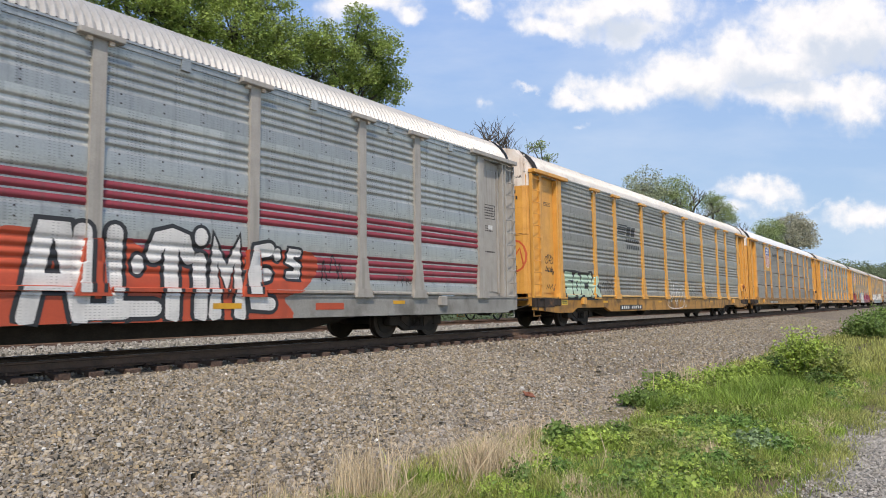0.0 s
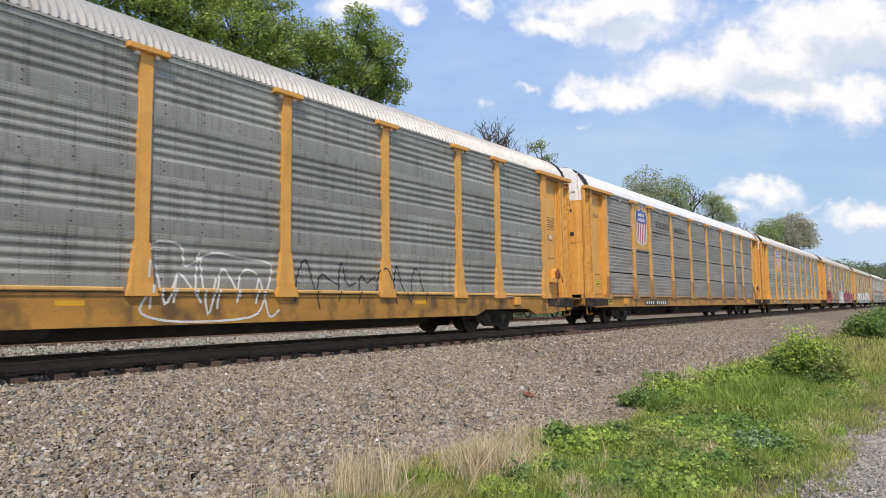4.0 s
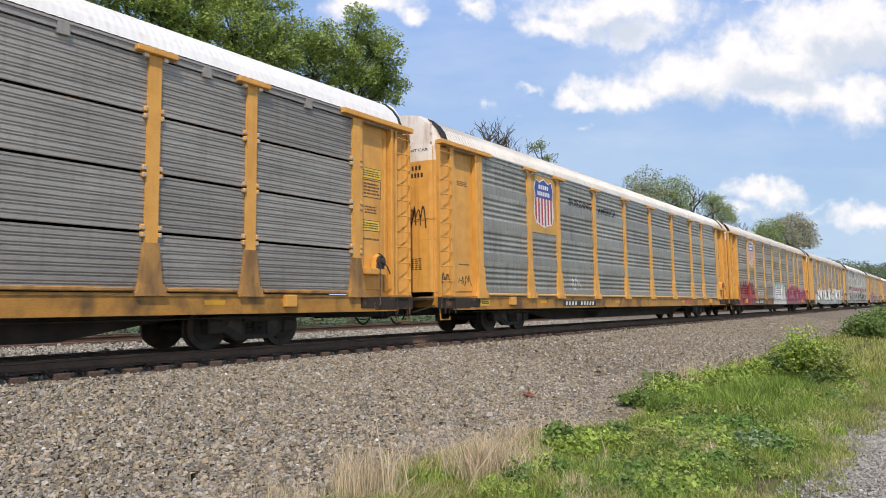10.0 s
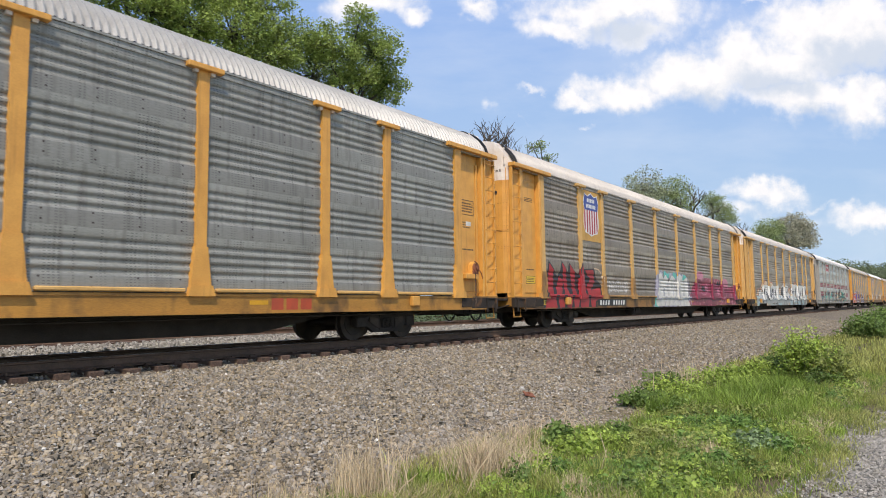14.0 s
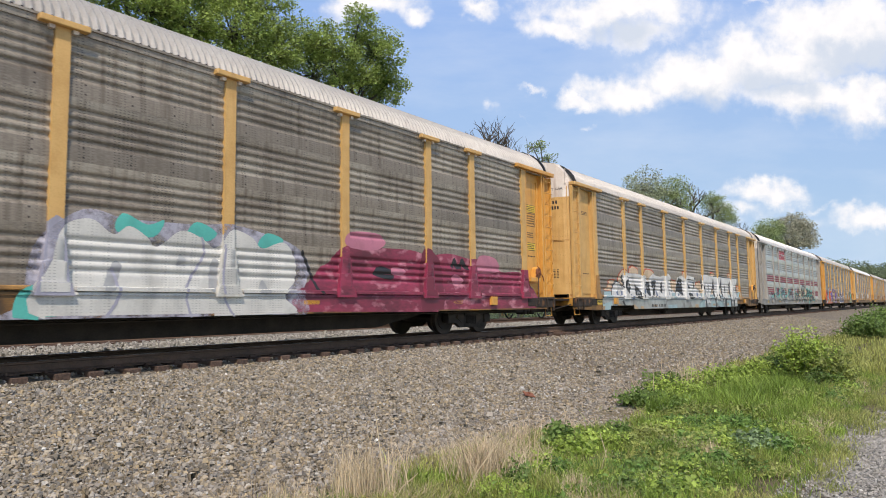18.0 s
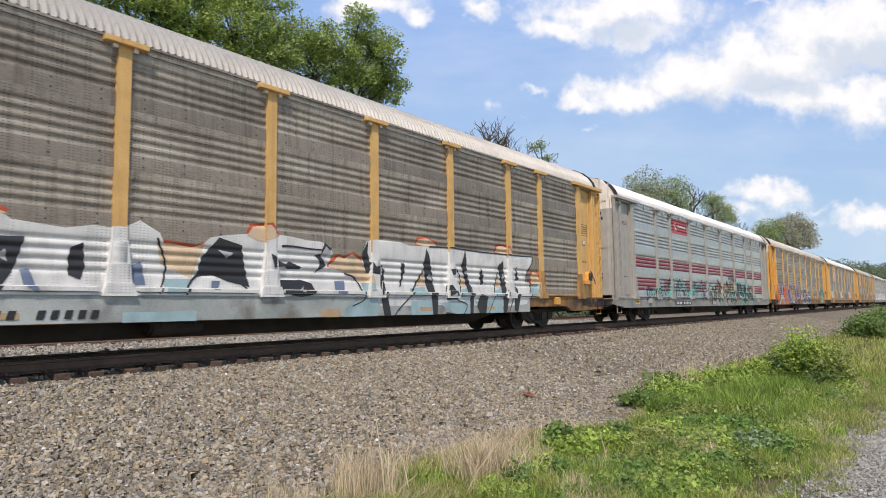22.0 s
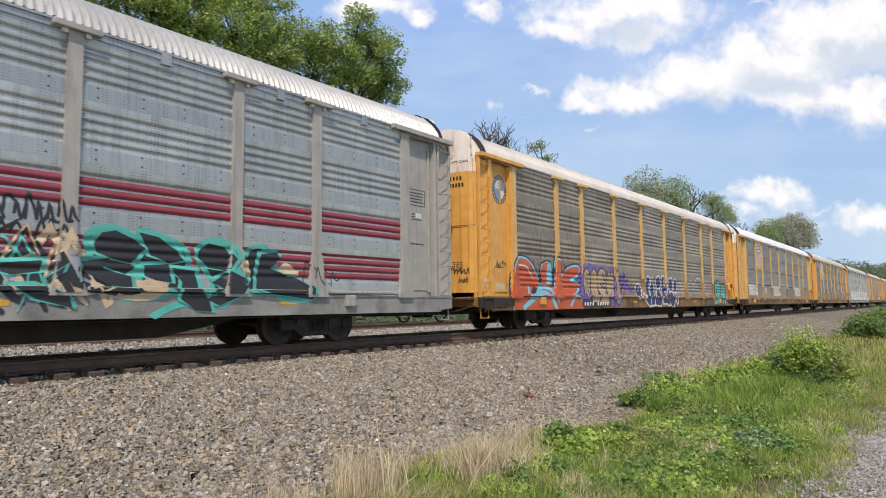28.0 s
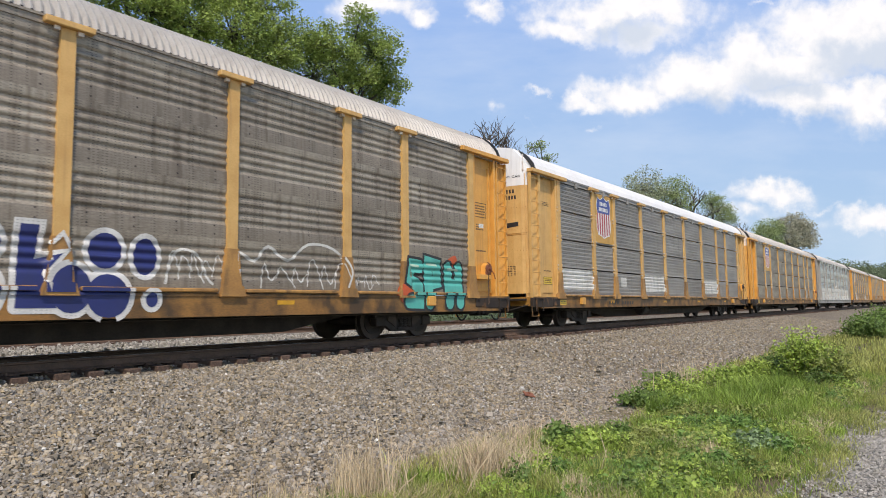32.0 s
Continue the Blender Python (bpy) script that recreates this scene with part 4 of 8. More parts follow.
def lobed_tree(x, y, lobes, leaf, seed, label, material, clump=0.55, per=34, twig=0.03, name="tree", filled=0.35):
    """A tree of rounded boughs: each lobe (x, y, z, radius, clumps) is a limb that splits into twigs, each with a clump of small leaves near the lobe's skin."""
    rs = np.random.RandomState(seed)
    z0 = ground_z(x, y)
    tr = thing(name, pose(x, y, z0), label, "tree", "trees behind the railway")
    bm = bmesh.new()
    mid = min(l[2] for l in lobes) - z0 - 1.0
    top = max(l[2] for l in lobes) - z0
    r0 = top * 0.017
    stem = [Vector((0, 0, -0.2)), Vector((rs.normal(0, 0.2), rs.normal(0, 0.2), mid * 0.4)), Vector((rs.normal(0, 0.3), rs.normal(0, 0.3), mid * 0.85)), Vector((rs.normal(0, 0.3), rs.normal(0, 0.3), top * 0.82))]
    tube(bm, stem, r0, 9, r0 * 0.4)
    pts = []
    for lx, ly, lz, r, n in lobes:
        c = Vector((lx - x, ly - y, lz - z0))
        a = stem[2].lerp(stem[3], min(1.0, max(0.0, (c.z - 2.2 * r - stem[2].z) / max(0.1, stem[3].z - stem[2].z))))
        b = a.lerp(c, 0.55) + Vector((rs.normal(0, 0.15 * r), rs.normal(0, 0.15 * r), -0.10 * r))
        tube(bm, [a, b, c], max(twig * 1.6, r0 * 0.34), 6, twig * 1.3)
        for i in range(n):
            d = rs.normal(0, 1, 3)
            d[2] = abs(d[2]) * 1.0 - 0.45
            d /= np.linalg.norm(d)
            k = r * (rs.uniform(filled, 1.0) if rs.uniform() < 0.4 else rs.uniform(0.8, 1.12))
            e = c + Vector(d * k)
            tube(bm, [c.lerp(e, 0.05), c.lerp(e, 0.6) + Vector(rs.normal(0, 0.08 * r, 3)), e], twig, 3, twig * 0.4)
            q = clump * rs.uniform(0.6, 1.3)
            m = max(3, int(per * q / clump))
            g = rs.normal(0, 1, (m, 3))
            g *= (rs.uniform(0.3, 1.0, m) ** 0.5 / np.linalg.norm(g, axis=1))[:, None]
            pts.append(np.array(e) + g * q * (1.0, 1.0, 0.72))
    part("trunk", bm, BARK, tr, "grey-brown bark with spreading limbs")
    if per > 0:
        V, F = leaves_at(np.concatenate(pts), leaf, rs)
        me = bpy.data.meshes.new("crown")
        me.from_pydata(V.tolist(), [], F.tolist())
        me.materials.append(material)
        place("crown", me, tr)
    return tr


def build_clouds():
    """One far sheet of clouds that drifts slowly."""
    far = 1800.0
    f = 784 / math.tan(radians(67.65) / 2)
    k = far / f
    blobs = [(300, 428, 190, 46, 1.0), (200, 392, 85, 30, 0.85), (340, 385, 100, 32, 0.8), (246, 262, 62, 22, 0.8), (320, 276, 100, 38, 0.95), (440, 303, 130, 50, 1.05), (570, 335, 150, 64, 1.1), (705, 380, 160, 80, 1.15), (630, 272, 130, 46, 1.0), (725, 262, 100, 50, 0.95),
             (556, 106, 78, 30, 0.9), (520, 70, 60, 26, 0.6), (738, 56, 80, 28, 0.9), (650, 84, 70, 9, 0.4), (158, 288, 36, 10, 0.5), (78, 252, 17, 18, 0.5), (130, 238, 18, 8, 0.4), (246, 216, 18, 8, 0.45), (52, 432, 46, 20, 0.7), (-140, 432, 95, 30, 0.95), (-62, 416, 40, 24, 0.8), (536, 440, 40, 10, 0.5)]
    m = sky_cloud_material([(a * k, b * k, c * k, d * k, w) for a, b, c, d, w in blobs], (0.40, 0.58, 0.78), (0.285, 0.455, 0.80))
    bm = bmesh.new()
    prism(bm, [(-1500, -200), (1700, -200), (1700, 1000), (-1500, 1000)], "y", 0, 1)
    ob = part("backdrop", bm, m, None)
    tagged(ob, "white fair-weather cumulus clouds drifting in a blue sky", "clouds", "", "structure")
    return ob


def cloud_pose(dx, dz):
    turn = look(EYE, EYE + AIM, ROLL).to_3x3().to_4x4()
    return Matrix.Translation(EYE + AIM * 1800) @ turn @ Matrix.Rotation(-math.pi / 2, 4, "X") @ Matrix.Translation((dx, 0, dz))


from mathutils.geometry import tessellate_polygon

# ---- lettering and spray paint on the cars ----
SPRAY = {}
for nm, c in dict(white=(0.74, 0.72, 0.68), black=(0.03, 0.03, 0.033), orange_red=(0.52, 0.085, 0.035), orange=(0.62, 0.11, 0.035), red=(0.42, 0.03, 0.035), pink=(0.33, 0.038, 0.085),
                  pale_pink=(0.56, 0.20, 0.27), dark_pink=(0.20, 0.03, 0.055), purple=(0.20, 0.12, 0.42), magenta=(0.30, 0.05, 0.22), mint=(0.50, 0.66, 0.50), teal=(0.10, 0.50, 0.42), aqua=(0.20, 0.58, 0.72), navy=(0.025, 0.035, 0.16),
                  cream=(0.68, 0.50, 0.32), tan=(0.52, 0.36, 0.20), lilac=(0.40, 0.39, 0.47), pale_teal=(0.36, 0.50, 0.52), slate=(0.16, 0.20, 0.30), silver=(0.42, 0.42, 0.42), off_white=(0.70, 0.68, 0.62), plate_yellow=(0.70, 0.36, 0.02), sign_yellow=(0.62, 0.34, 0.07), emblem_grey=(0.10, 0.12, 0.115), emblem_blue=(0.20, 0.32, 0.46)).items():
    SPRAY[nm] = mat(nm + "_spray_paint", c, tuple(0.82 * k for k in c), 0.5, scale=2.0, fine=30, streak=tuple(0.42 * k + 0.015 for k in c), runs=(0.50, 0.74, 0.55), run_scale=(2.6, 2.6, 1.4), dots=0.6 if nm in ("white", "off_white", "cream") else 0)


def hazy(m, lo, hi, scale):
    """Thin overspray: the paint m breaks up into a cloud of specks and lets the sheet show through."""
    N, L = m.node_tree.nodes, m.node_tree.links
    tc = N.new("ShaderNodeTexCoord")
    n = N.new("ShaderNodeTexNoise")
    n.inputs["Scale"].default_value, n.inputs["Detail"].default_value, n.inputs["Roughness"].default_value = scale, 8, 0.68
    L.new(tc.outputs["Object"], n.inputs["Vector"])
    r = N.new("ShaderNodeMapRange")
    r.inputs["From Min"].default_value, r.inputs["From Max"].default_value = lo, hi
    L.new(n.outputs["Fac"], r.inputs["Value"])
    mx = N.new("ShaderNodeMixShader")
    tr = N.new("ShaderNodeBsdfTransparent")
    L.new(r.outputs[0], mx.inputs[0])
    L.new(tr.outputs[0], mx.inputs[1])
    L.new(N["Principled BSDF"].outputs[0], mx.inputs[2])
    L.new(mx.outputs[0], N["Material Output"].inputs["Surface"])
    return m


PURPLE_HAZE = hazy(mat("purple_overspray", (0.22, 0.13, 0.44), (0.15, 0.09, 0.34), 0.5, scale=2.0), 0.40, 0.58, 2.6)
LILAC_HAZE = hazy(mat("lilac_overspray", (0.46, 0.44, 0.50), (0.34, 0.33, 0.39), 0.5, scale=2.0), 0.34, 0.56, 2.6)
RED_HAZE = hazy(mat("red_overspray", (0.46, 0.07, 0.05), (0.36, 0.05, 0.04), 0.5, scale=2.0), 0.52, 0.70, 4.0)
PINK_HAZE = mat("blurred_pink_spray_paint", (0.34, 0.045, 0.09), (0.13, 0.026, 0.042), 0.5, scale=1.5, fine=9, stretch=(0.7, 1, 1.8), streak=(0.62, 0.26, 0.31), runs=(0.54, 0.68, 0.85), run_scale=(2.4, 2.4, 4.2))
SILL_WASH = mat("grey_white_wash", (0.46, 0.48, 0.45), (0.25, 0.27, 0.255), 0.55, scale=1.3, streak=(0.12, 0.10, 0.08), runs=(0.50, 0.70, 0.7), run_scale=(2.2, 2.2, 1.8))
WHITE_COAT = mat("white_coat", (0.78, 0.77, 0.74), (0.64, 0.63, 0.60), 0.5, scale=2.0, streak=(0.5, 0.46, 0.4))
CREAM_COAT = mat("cream_coat", (0.68, 0.66, 0.60), (0.56, 0.54, 0.48), 0.5, scale=2.0, streak=(0.44, 0.40, 0.34))


def smooth(pts, n=5, closed=True):
    """A soft line through the given points."""
    out = []
    m = len(pts)
    P = [Vector((*p, 0)) for p in pts]
    for i in range(m if closed else m - 1):
        a, b, c, d = (P[(i - 1) % m], P[i], P[(i + 1) % m], P[(i + 2) % m]) if closed else (P[max(i - 1, 0)], P[i], P[i + 1], P[min(i + 2, m - 1)])
        for k in range(n):
            t = k / n
            q = 0.5 * (2 * b + (c - a) * t + (2 * a - 5 * b + 4 * c - d) * t * t + (3 * b - a - 3 * c + d) * t ** 3)
            out.append((q.x, q.y))
    if not closed:
        out.append(pts[-1])
    return out


def blob(pts, n=5):
    return [smooth(pts, n)]


def shape(pts):
    return [list(pts)]


def rect(u0, u1, z0, z1):
    return [[(u0, z0), (u1, z0), (u1, z1), (u0, z1)]]


def ribbon(pts, w, soft=0, taper=1.0):
    """A brush line of width w with round ends, as a strip of quads."""
    if soft:
        pts = smooth(pts, soft, False)
    P = [Vector(p) for p in pts]
    n = len(P)
    left, right = [], []
    for i in range(n):
        d0 = (P[i] - P[i - 1]).normalized() if i else (P[1] - P[0]).normalized()
        d1 = (P[i + 1] - P[i]).normalized() if i < n - 1 else d0
        t = d0 + d1
        t = t.normalized() if t.length > 0.2 else d1
        k = w / 2 / max(0.55, t.dot(d1)) * (1 + (taper - 1) * i / max(1, n - 1))
        nn = Vector((-t.y, t.x))
        left.append(P[i] + nn * k)
        right.append(P[i] - nn * k)
    out = [[tuple(left[i]), tuple(right[i]), tuple(right[i + 1]), tuple(left[i + 1])] for i in range(n - 1)]
    for p, d, r in ((P[0], P[0] - P[1], w / 2), (P[-1], P[-1] - P[-2], w / 2 * taper)):
        a = math.atan2(d.y, d.x)
        out.append([(p.x + r * math.cos(a - 1.5708 + k * 0.5236), p.y + r * math.sin(a - 1.5708 + k * 0.5236)) for k in range(7)])
    return out


def ring(u, z, ru, rz, n=20):
    return [[(u + ru * math.cos(6.2832 * k / n), z + rz * math.sin(6.2832 * k / n)) for k in range(n)]]


GLYPH = {
    "A": [[(0.02, 0), (0.34, 1), (0.64, 1), (1, 0)], [(0.2, 0.4), (0.8, 0.4)]], "L": [[(0.12, 1), (0.12, 0.06), (1, 0.06)]],
    "T": [[(0, 0.74), (0.16, 0.95), (0.5, 1), (0.84, 0.95), (1, 0.74)], [(0.5, 0.95), (0.5, 0)]], "I": [[(0.5, 1), (0.5, 0)]],
    "M": [[(0.05, 0), (0.1, 1), (0.5, 0.55), (0.88, 1), (0.95, 0)]], "E": [[(1, 0.95), (0.4, 0.9), (0.12, 0.55), (0.3, 0.12), (1, 0.1)], [(0.2, 0.52), (0.9, 0.56)]],
    "S": [[(0.95, 0.95), (0.25, 0.97), (0.1, 0.62), (0.85, 0.42), (0.8, 0.03), (0.02, 0.04)]], "O": [[(0.5, 1), (0.1, 0.8), (0.1, 0.2), (0.5, 0), (0.9, 0.2), (0.9, 0.8), (0.5, 1)]],
    "C": [[(0.95, 0.95), (0.2, 0.95), (0.1, 0.5), (0.2, 0.05), (0.95, 0.06)]], "K": [[(0.1, 1), (0.1, 0)], [(0.75, 0.85), (0.2, 0.45), (1, 0.02)]],
    "P": [[(0.12, 0), (0.12, 1), (0.8, 0.95), (0.85, 0.55), (0.15, 0.48)]], "H": [[(0.08, 1), (0.08, 0)], [(0.92, 1), (0.92, 0)], [(0.1, 0.5), (0.9, 0.5)]],
}


def glyph(ch, u0, u1, z0, z1, w, soft=0):
    out = []
    for line in GLYPH[ch]:
        out += ribbon([(u0 + (u1 - u0) * a, z0 + (z1 - z0) * b) for a, b in line], w, soft)
    return out


def scribble(u0, u1, z0, z1, n, w, seed):
    """A quick tag that cannot be read: loops and strokes."""
    r = random.Random(seed)
    out = []
    for i in range(n):
        a = u0 + (u1 - u0) * (i + 0.1) / n
        b = a + (u1 - u0) / n * r.uniform(0.9, 1.3)
        p = [(a, r.uniform(z0, z0 + 0.35 * (z1 - z0))), (a + 0.2 * (b - a), r.uniform(z0 + 0.6 * (z1 - z0), z1)), (a + 0.55 * (b - a), r.uniform(z0, z1)), (b, r.uniform(z0, z0 + 0.7 * (z1 - z0)))]
        out += ribbon(p, w, 4)
    return out


def lettering(text, u0, z0, size, width, bold=0.008):
    """Words in the built-in font as flat polygons, stretched to a width."""
    cu = bpy.data.curves.new("letters", "FONT")
    cu.body, cu.size, cu.resolution_u, cu.offset = text, size * 1.38, 2, bold
    ob = bpy.data.objects.new("letters", cu)
    me = bpy.data.meshes.new_from_object(ob)
    k = width / max(1e-6, max(v.co.x for v in me.vertices))
    out = [[(u0 + me.vertices[i].co.x * k, z0 + me.vertices[i].co.y) for i in p.vertices] for p in me.polygons]
    bpy.data.objects.remove(ob)
    bpy.data.curves.remove(cu)
    bpy.data.meshes.remove(me)
    return out


def side_levels(kind, low):
    h = (Z1 - Z0) / 4
    gap = 0.022 if kind == "fine" else 0.0005
    z = [0.40, low, low + 0.16, 0.985, 1.03, 1.05, 1.11, 1.17, 1.85]
    for j in range(4):
        z += [Z0 + j * h + gap + v * (h - 2 * gap) for v in sheet_levels(kind)]
    return sorted(set(round(v, 5) for v in z)) + [5.3]


def side_depth(kind, low, u, z, plain):
    """How far the side's surface lies behind its plane at a place."""
    d = min((abs(u - p), p) for p in POSTS)[0]
    if not plain:
        if d < 0.113 and z > 1.03:
            return -0.10 if z < 1.17 else -0.06 if z < 1.85 else -0.035
        if d < 0.20 and 1.03 < z < 1.85:
            if d < 0.112 + 0.088 * (1.85 - z) / 0.67:
                return -0.10 if z < 1.17 else -0.06
    if not plain and d > 0.30 and 1.05 < z < 1.11 and POSTS[0] < u < POSTS[-1]:
        return -0.085
    if z < 0.985:
        return -0.03 if z > low else -0.055
    if z < 1.04:
        return -0.05
    h = (Z1 - Z0) / 4
    gap = 0.022 if kind == "fine" else 0.0005
    f = ((z - Z0) % h - gap) / (h - 2 * gap)
    return 0.02 - sheet_profile(kind, min(max(f, 0.0), 0.99999))


def sill_foot(low, u):
    """The lower edge of the side sill."""
    u = min(u, LEN - u)
    if low >= 0.6:
        return low - 0.03
    return 0.62 - (0.62 - low) * u / 1.6 if u < 1.6 else low + 0.16 if 2.9 < u < 5.5 else low


def half_plane(poly, ax, lim, keep_above):
    out = []
    n = len(poly)
    for i in range(n):
        p, q = poly[i], poly[(i + 1) % n]
        a, b = (p[ax] >= lim) == keep_above, (q[ax] >= lim) == keep_above
        if a:
            out.append(p)
        if a != b:
            t = (lim - p[ax]) / (q[ax] - p[ax])
            out.append((p[0] + t * (q[0] - p[0]), p[1] + t * (q[1] - p[1])))
    return out


def bands(poly, ax, cuts):
    lo, hi = min(p[ax] for p in poly), max(p[ax] for p in poly)
    edges = [lo - 1] + [c for c in cuts if lo + 1e-6 < c < hi - 1e-6] + [hi + 1]
    for a, b in zip(edges, edges[1:]):
        q = poly
        if a > lo:
            q = half_plane(q, ax, a, True)
        if b < hi and len(q) > 2:
            q = half_plane(q, ax, b, False)
        if len(q) > 2:
            yield q


def paint(car, pieces, material, layer, name, label="", plain=False):
    """Paint that follows the ribs, posts and sill of a car's near side. pieces: lists of polygons in (distance along the car, height)."""
    if len(pieces) > 1 and name.split("_")[-1] not in ("tag", "bars", "marks", "bar"):
        for k, piece in enumerate(pieces):
            paint(car, [piece], material, layer + 0.08 * (k % 9), name, label, plain)
        return None
    kind, low = car["kind_of_sheet"], car["low"]
    zs = side_levels(kind, low)
    us = sorted([1.6, 2.6, 3.0, 5.4, 5.9, LEN - 1.6, LEN - 2.6, LEN - 3.0, LEN - 5.4, LEN - 5.9] + [p + d for p in POSTS for d in (-0.3, -0.2, -0.16, -0.113, 0.113, 0.16, 0.2, 0.3)])
    verts, faces, seen = [], [], {}
    for k, piece in enumerate(pieces):
        lift = 0.004 * layer + 0.0003 * (k % 10)
        for poly in piece:
            tris = [poly] if len(poly) <= 4 else [[poly[i] for i in t] for t in tessellate_polygon([[Vector((*p, 0)) for p in poly]])]
            for tri in tris:
                for s in bands(tri, 1, zs):
                    for q in bands(s, 0, [] if plain else us):
                        mu, mz = sum(p[0] for p in q) / len(q), sum(p[1] for p in q) / len(q)
                        if mz < sill_foot(low, mu):
                            continue
                        area = sum(q[i][0] * q[(i + 1) % len(q)][1] - q[(i + 1) % len(q)][0] * q[i][1] for i in range(len(q)))
                        if abs(area) < 2e-6:
                            continue
                        if area < 0:
                            q = q[::-1]
                        face = []
                        for p in q:
                            y = side_depth(kind, low, p[0] + (mu - p[0]) * 1e-3, p[1] + (mz - p[1]) * 1e-3, plain)
                            key = (round(p[0], 4), round(y - lift, 4), round(p[1], 4))
                            if key not in seen:
                                seen[key] = len(verts)
                                verts.append((p[0], -HALF + y - lift, p[1]))
                            if seen[key] not in face:
                                face.append(seen[key])
                        if len(face) > 2:
                            faces.append(tuple(face))
    me = bpy.data.meshes.new(name)
    me.from_pydata(verts, [], faces)
    me.materials.append(material)
    me.polygons.foreach_set("use_smooth", [True] * len(me.polygons))
    ob = place(name, me, car, label=label)
    return tagged(ob, kind="stuff") if len(pieces) > 1 else ob


def swell(pts, out, up):
    """The same outline pushed outwards and a little up."""
    cu, cz = sum(p[0] for p in pts) / len(pts), sum(p[1] for p in pts) / len(pts)
    return [(u + out * (1 if u > cu else -1), z + (up if z > cz else -0.3 * up)) for u, z in pts]


def coat_posts(car, posts, top, material):
    """Spray paint all round the flared feet of side posts, up to a height."""
    e = 0.0035
    plain = {SPRAY["white"].name: WHITE_COAT, SPRAY["off_white"].name: CREAM_COAT}
    material = plain.get(material.name, material)
    for u in posts:
        bm = bmesh.new()
        prism(bm, [(u - 0.274, 0.978), (u + 0.274, 0.978), (u + 0.214, 1.174), (u - 0.214, 1.174)], "y", -0.10 - e, 0.0)
        prism(bm, [(u - 0.206, 1.176), (u + 0.206, 1.176), (u + 0.126, 1.854), (u - 0.126, 1.854)], "y", -0.06 - e, 0.045)
        if top > 1.86:
            r = random.Random(int(u * 100))
            prism(bm, [(u - 0.1135, 1.85), (u + 0.1135, 1.85), (u + 0.1135, top + r.uniform(-0.06, 0.06)), (u, top + r.uniform(-0.05, 0.12)), (u - 0.1135, top + r.uniform(-0.06, 0.06))], "y", -0.035 - e, 0.06)
        place("post_paint", mesh_of("post_paint", bm, material), car, pose(0, -HALF, 0))


def coat_ledges(car, u0, u1, material):
    """Spray paint round the ledge at the foot of the side sheets."""
    for a, b in zip(POSTS, POSTS[1:]):
        p, q = max(a + 0.298, u0), min(b - 0.298, u1)
        if q > p + 0.2:
            bm = bmesh.new()
            box(bm, p, q, -HALF - 0.0885, -HALF + 0.015, 1.046, 1.1235, bevel=0.018)
            part("ledge_paint", bm, material, car)


def flat_part(car, name, polys, y, thick, material, label=""):
    """A flat plate of polygons standing at y, thick towards the viewer's side."""
    bm = bmesh.new()
    for p in polys:
        area = sum(p[i][0] * p[(i + 1) % len(p)][1] - p[(i + 1) % len(p)][0] * p[i][1] for i in range(len(p)))
        prism(bm, p if area > 0 else p[::-1], "y", y - thick, y)
    return part(name, bm, material, car, label)


def shield_sign(car, u0=4.79, u1=6.50, z0=3.10, z1=4.97):
    """A yellow sheet with a blue, white and red striped shield; its words are plain bars."""
    sign = flat_part(car, "sign_plate", rect(u0, u1, z0, z1), -HALF + 0.012, 0.012, SPRAY["sign_yellow"], "yellow sign sheet with a striped shield")
    c, w, t, b = (u0 + u1) / 2, 0.62, z1 - 0.10, z0 + 0.22
    h = t - b

    def outline(k):
        a = [(0, 0.5), (0.45, 0.42), (0.82, 0.47), (1.0, 0.28), (0.9, 0.12), (0.98, -0.05), (1.0, -0.25), (0.8, -0.42), (0.4, -0.45), (0, -0.5)]
        full = a + [(-x, y) for x, y in a[-2:0:-1]]
        return [(c + x * w * k, (t + b) / 2 + y * h * (1 + (k - 1) * 0.9)) for x, y in full]
    y = -HALF
    flat_part(sign, "shield_border", [outline(1.06)], y - 0.001, 0.003, WHITE_COAT)
    zc = t - h * 0.40
    blue = half_plane(outline(1.0)[::1], 1, zc, True)
    flat_part(sign, "shield_field", [blue], y - 0.004, 0.003, BLUE)
    low_half = half_plane(outline(1.0), 1, zc, False)
    stripes = []
    for i in range(6):
        a = c - w + (i + 0.12) * (2 * w / 6)
        q = half_plane(half_plane(low_half, 0, a, True), 0, a + w / 6, False)
        if len(q) > 2:
            stripes.append(q)
    for q in stripes:
        flat_part(sign, "shield_stripe", [q], y - 0.004, 0.002, RED)
    bars = []
    for row, (zz, n, ww) in enumerate(((t - h * 0.17, 5, 0.34), (t - h * 0.31, 7, 0.42))):
        for i in range(n):
            a = c - ww + 2 * ww * i / n
            bars += rect(a, a + 2 * ww / n * 0.72, zz - h * 0.04, zz + h * 0.05)
    tagged(flat_part(sign, "shield_lettering", bars, y - 0.007, 0.002, WHITE_COAT), kind="stuff")
    return sign


def number_plate_bars(car, u0, u1, z0, z1, dark=True):
    if dark:
        paint(car, [rect(u0, u1, z0, z1)], BLACK, 3.0, "number_board", "black painted board with white marks")
    bars = []
    n = 10
    for i in range(n):
        if i == 4:
            continue
        a = u0 + (u1 - u0) * (0.06 + 0.09 * i)
        w = (u1 - u0) * 0.05
        bars.append(shape([(a, z0 + 0.035), (a + w, z0 + 0.035), (a + w + 0.035, z1 - 0.035), (a + 0.035, z1 - 0.035)]))
    paint(car, bars, WHITE_COAT if dark else BLACK, 4.2, "number_mark")


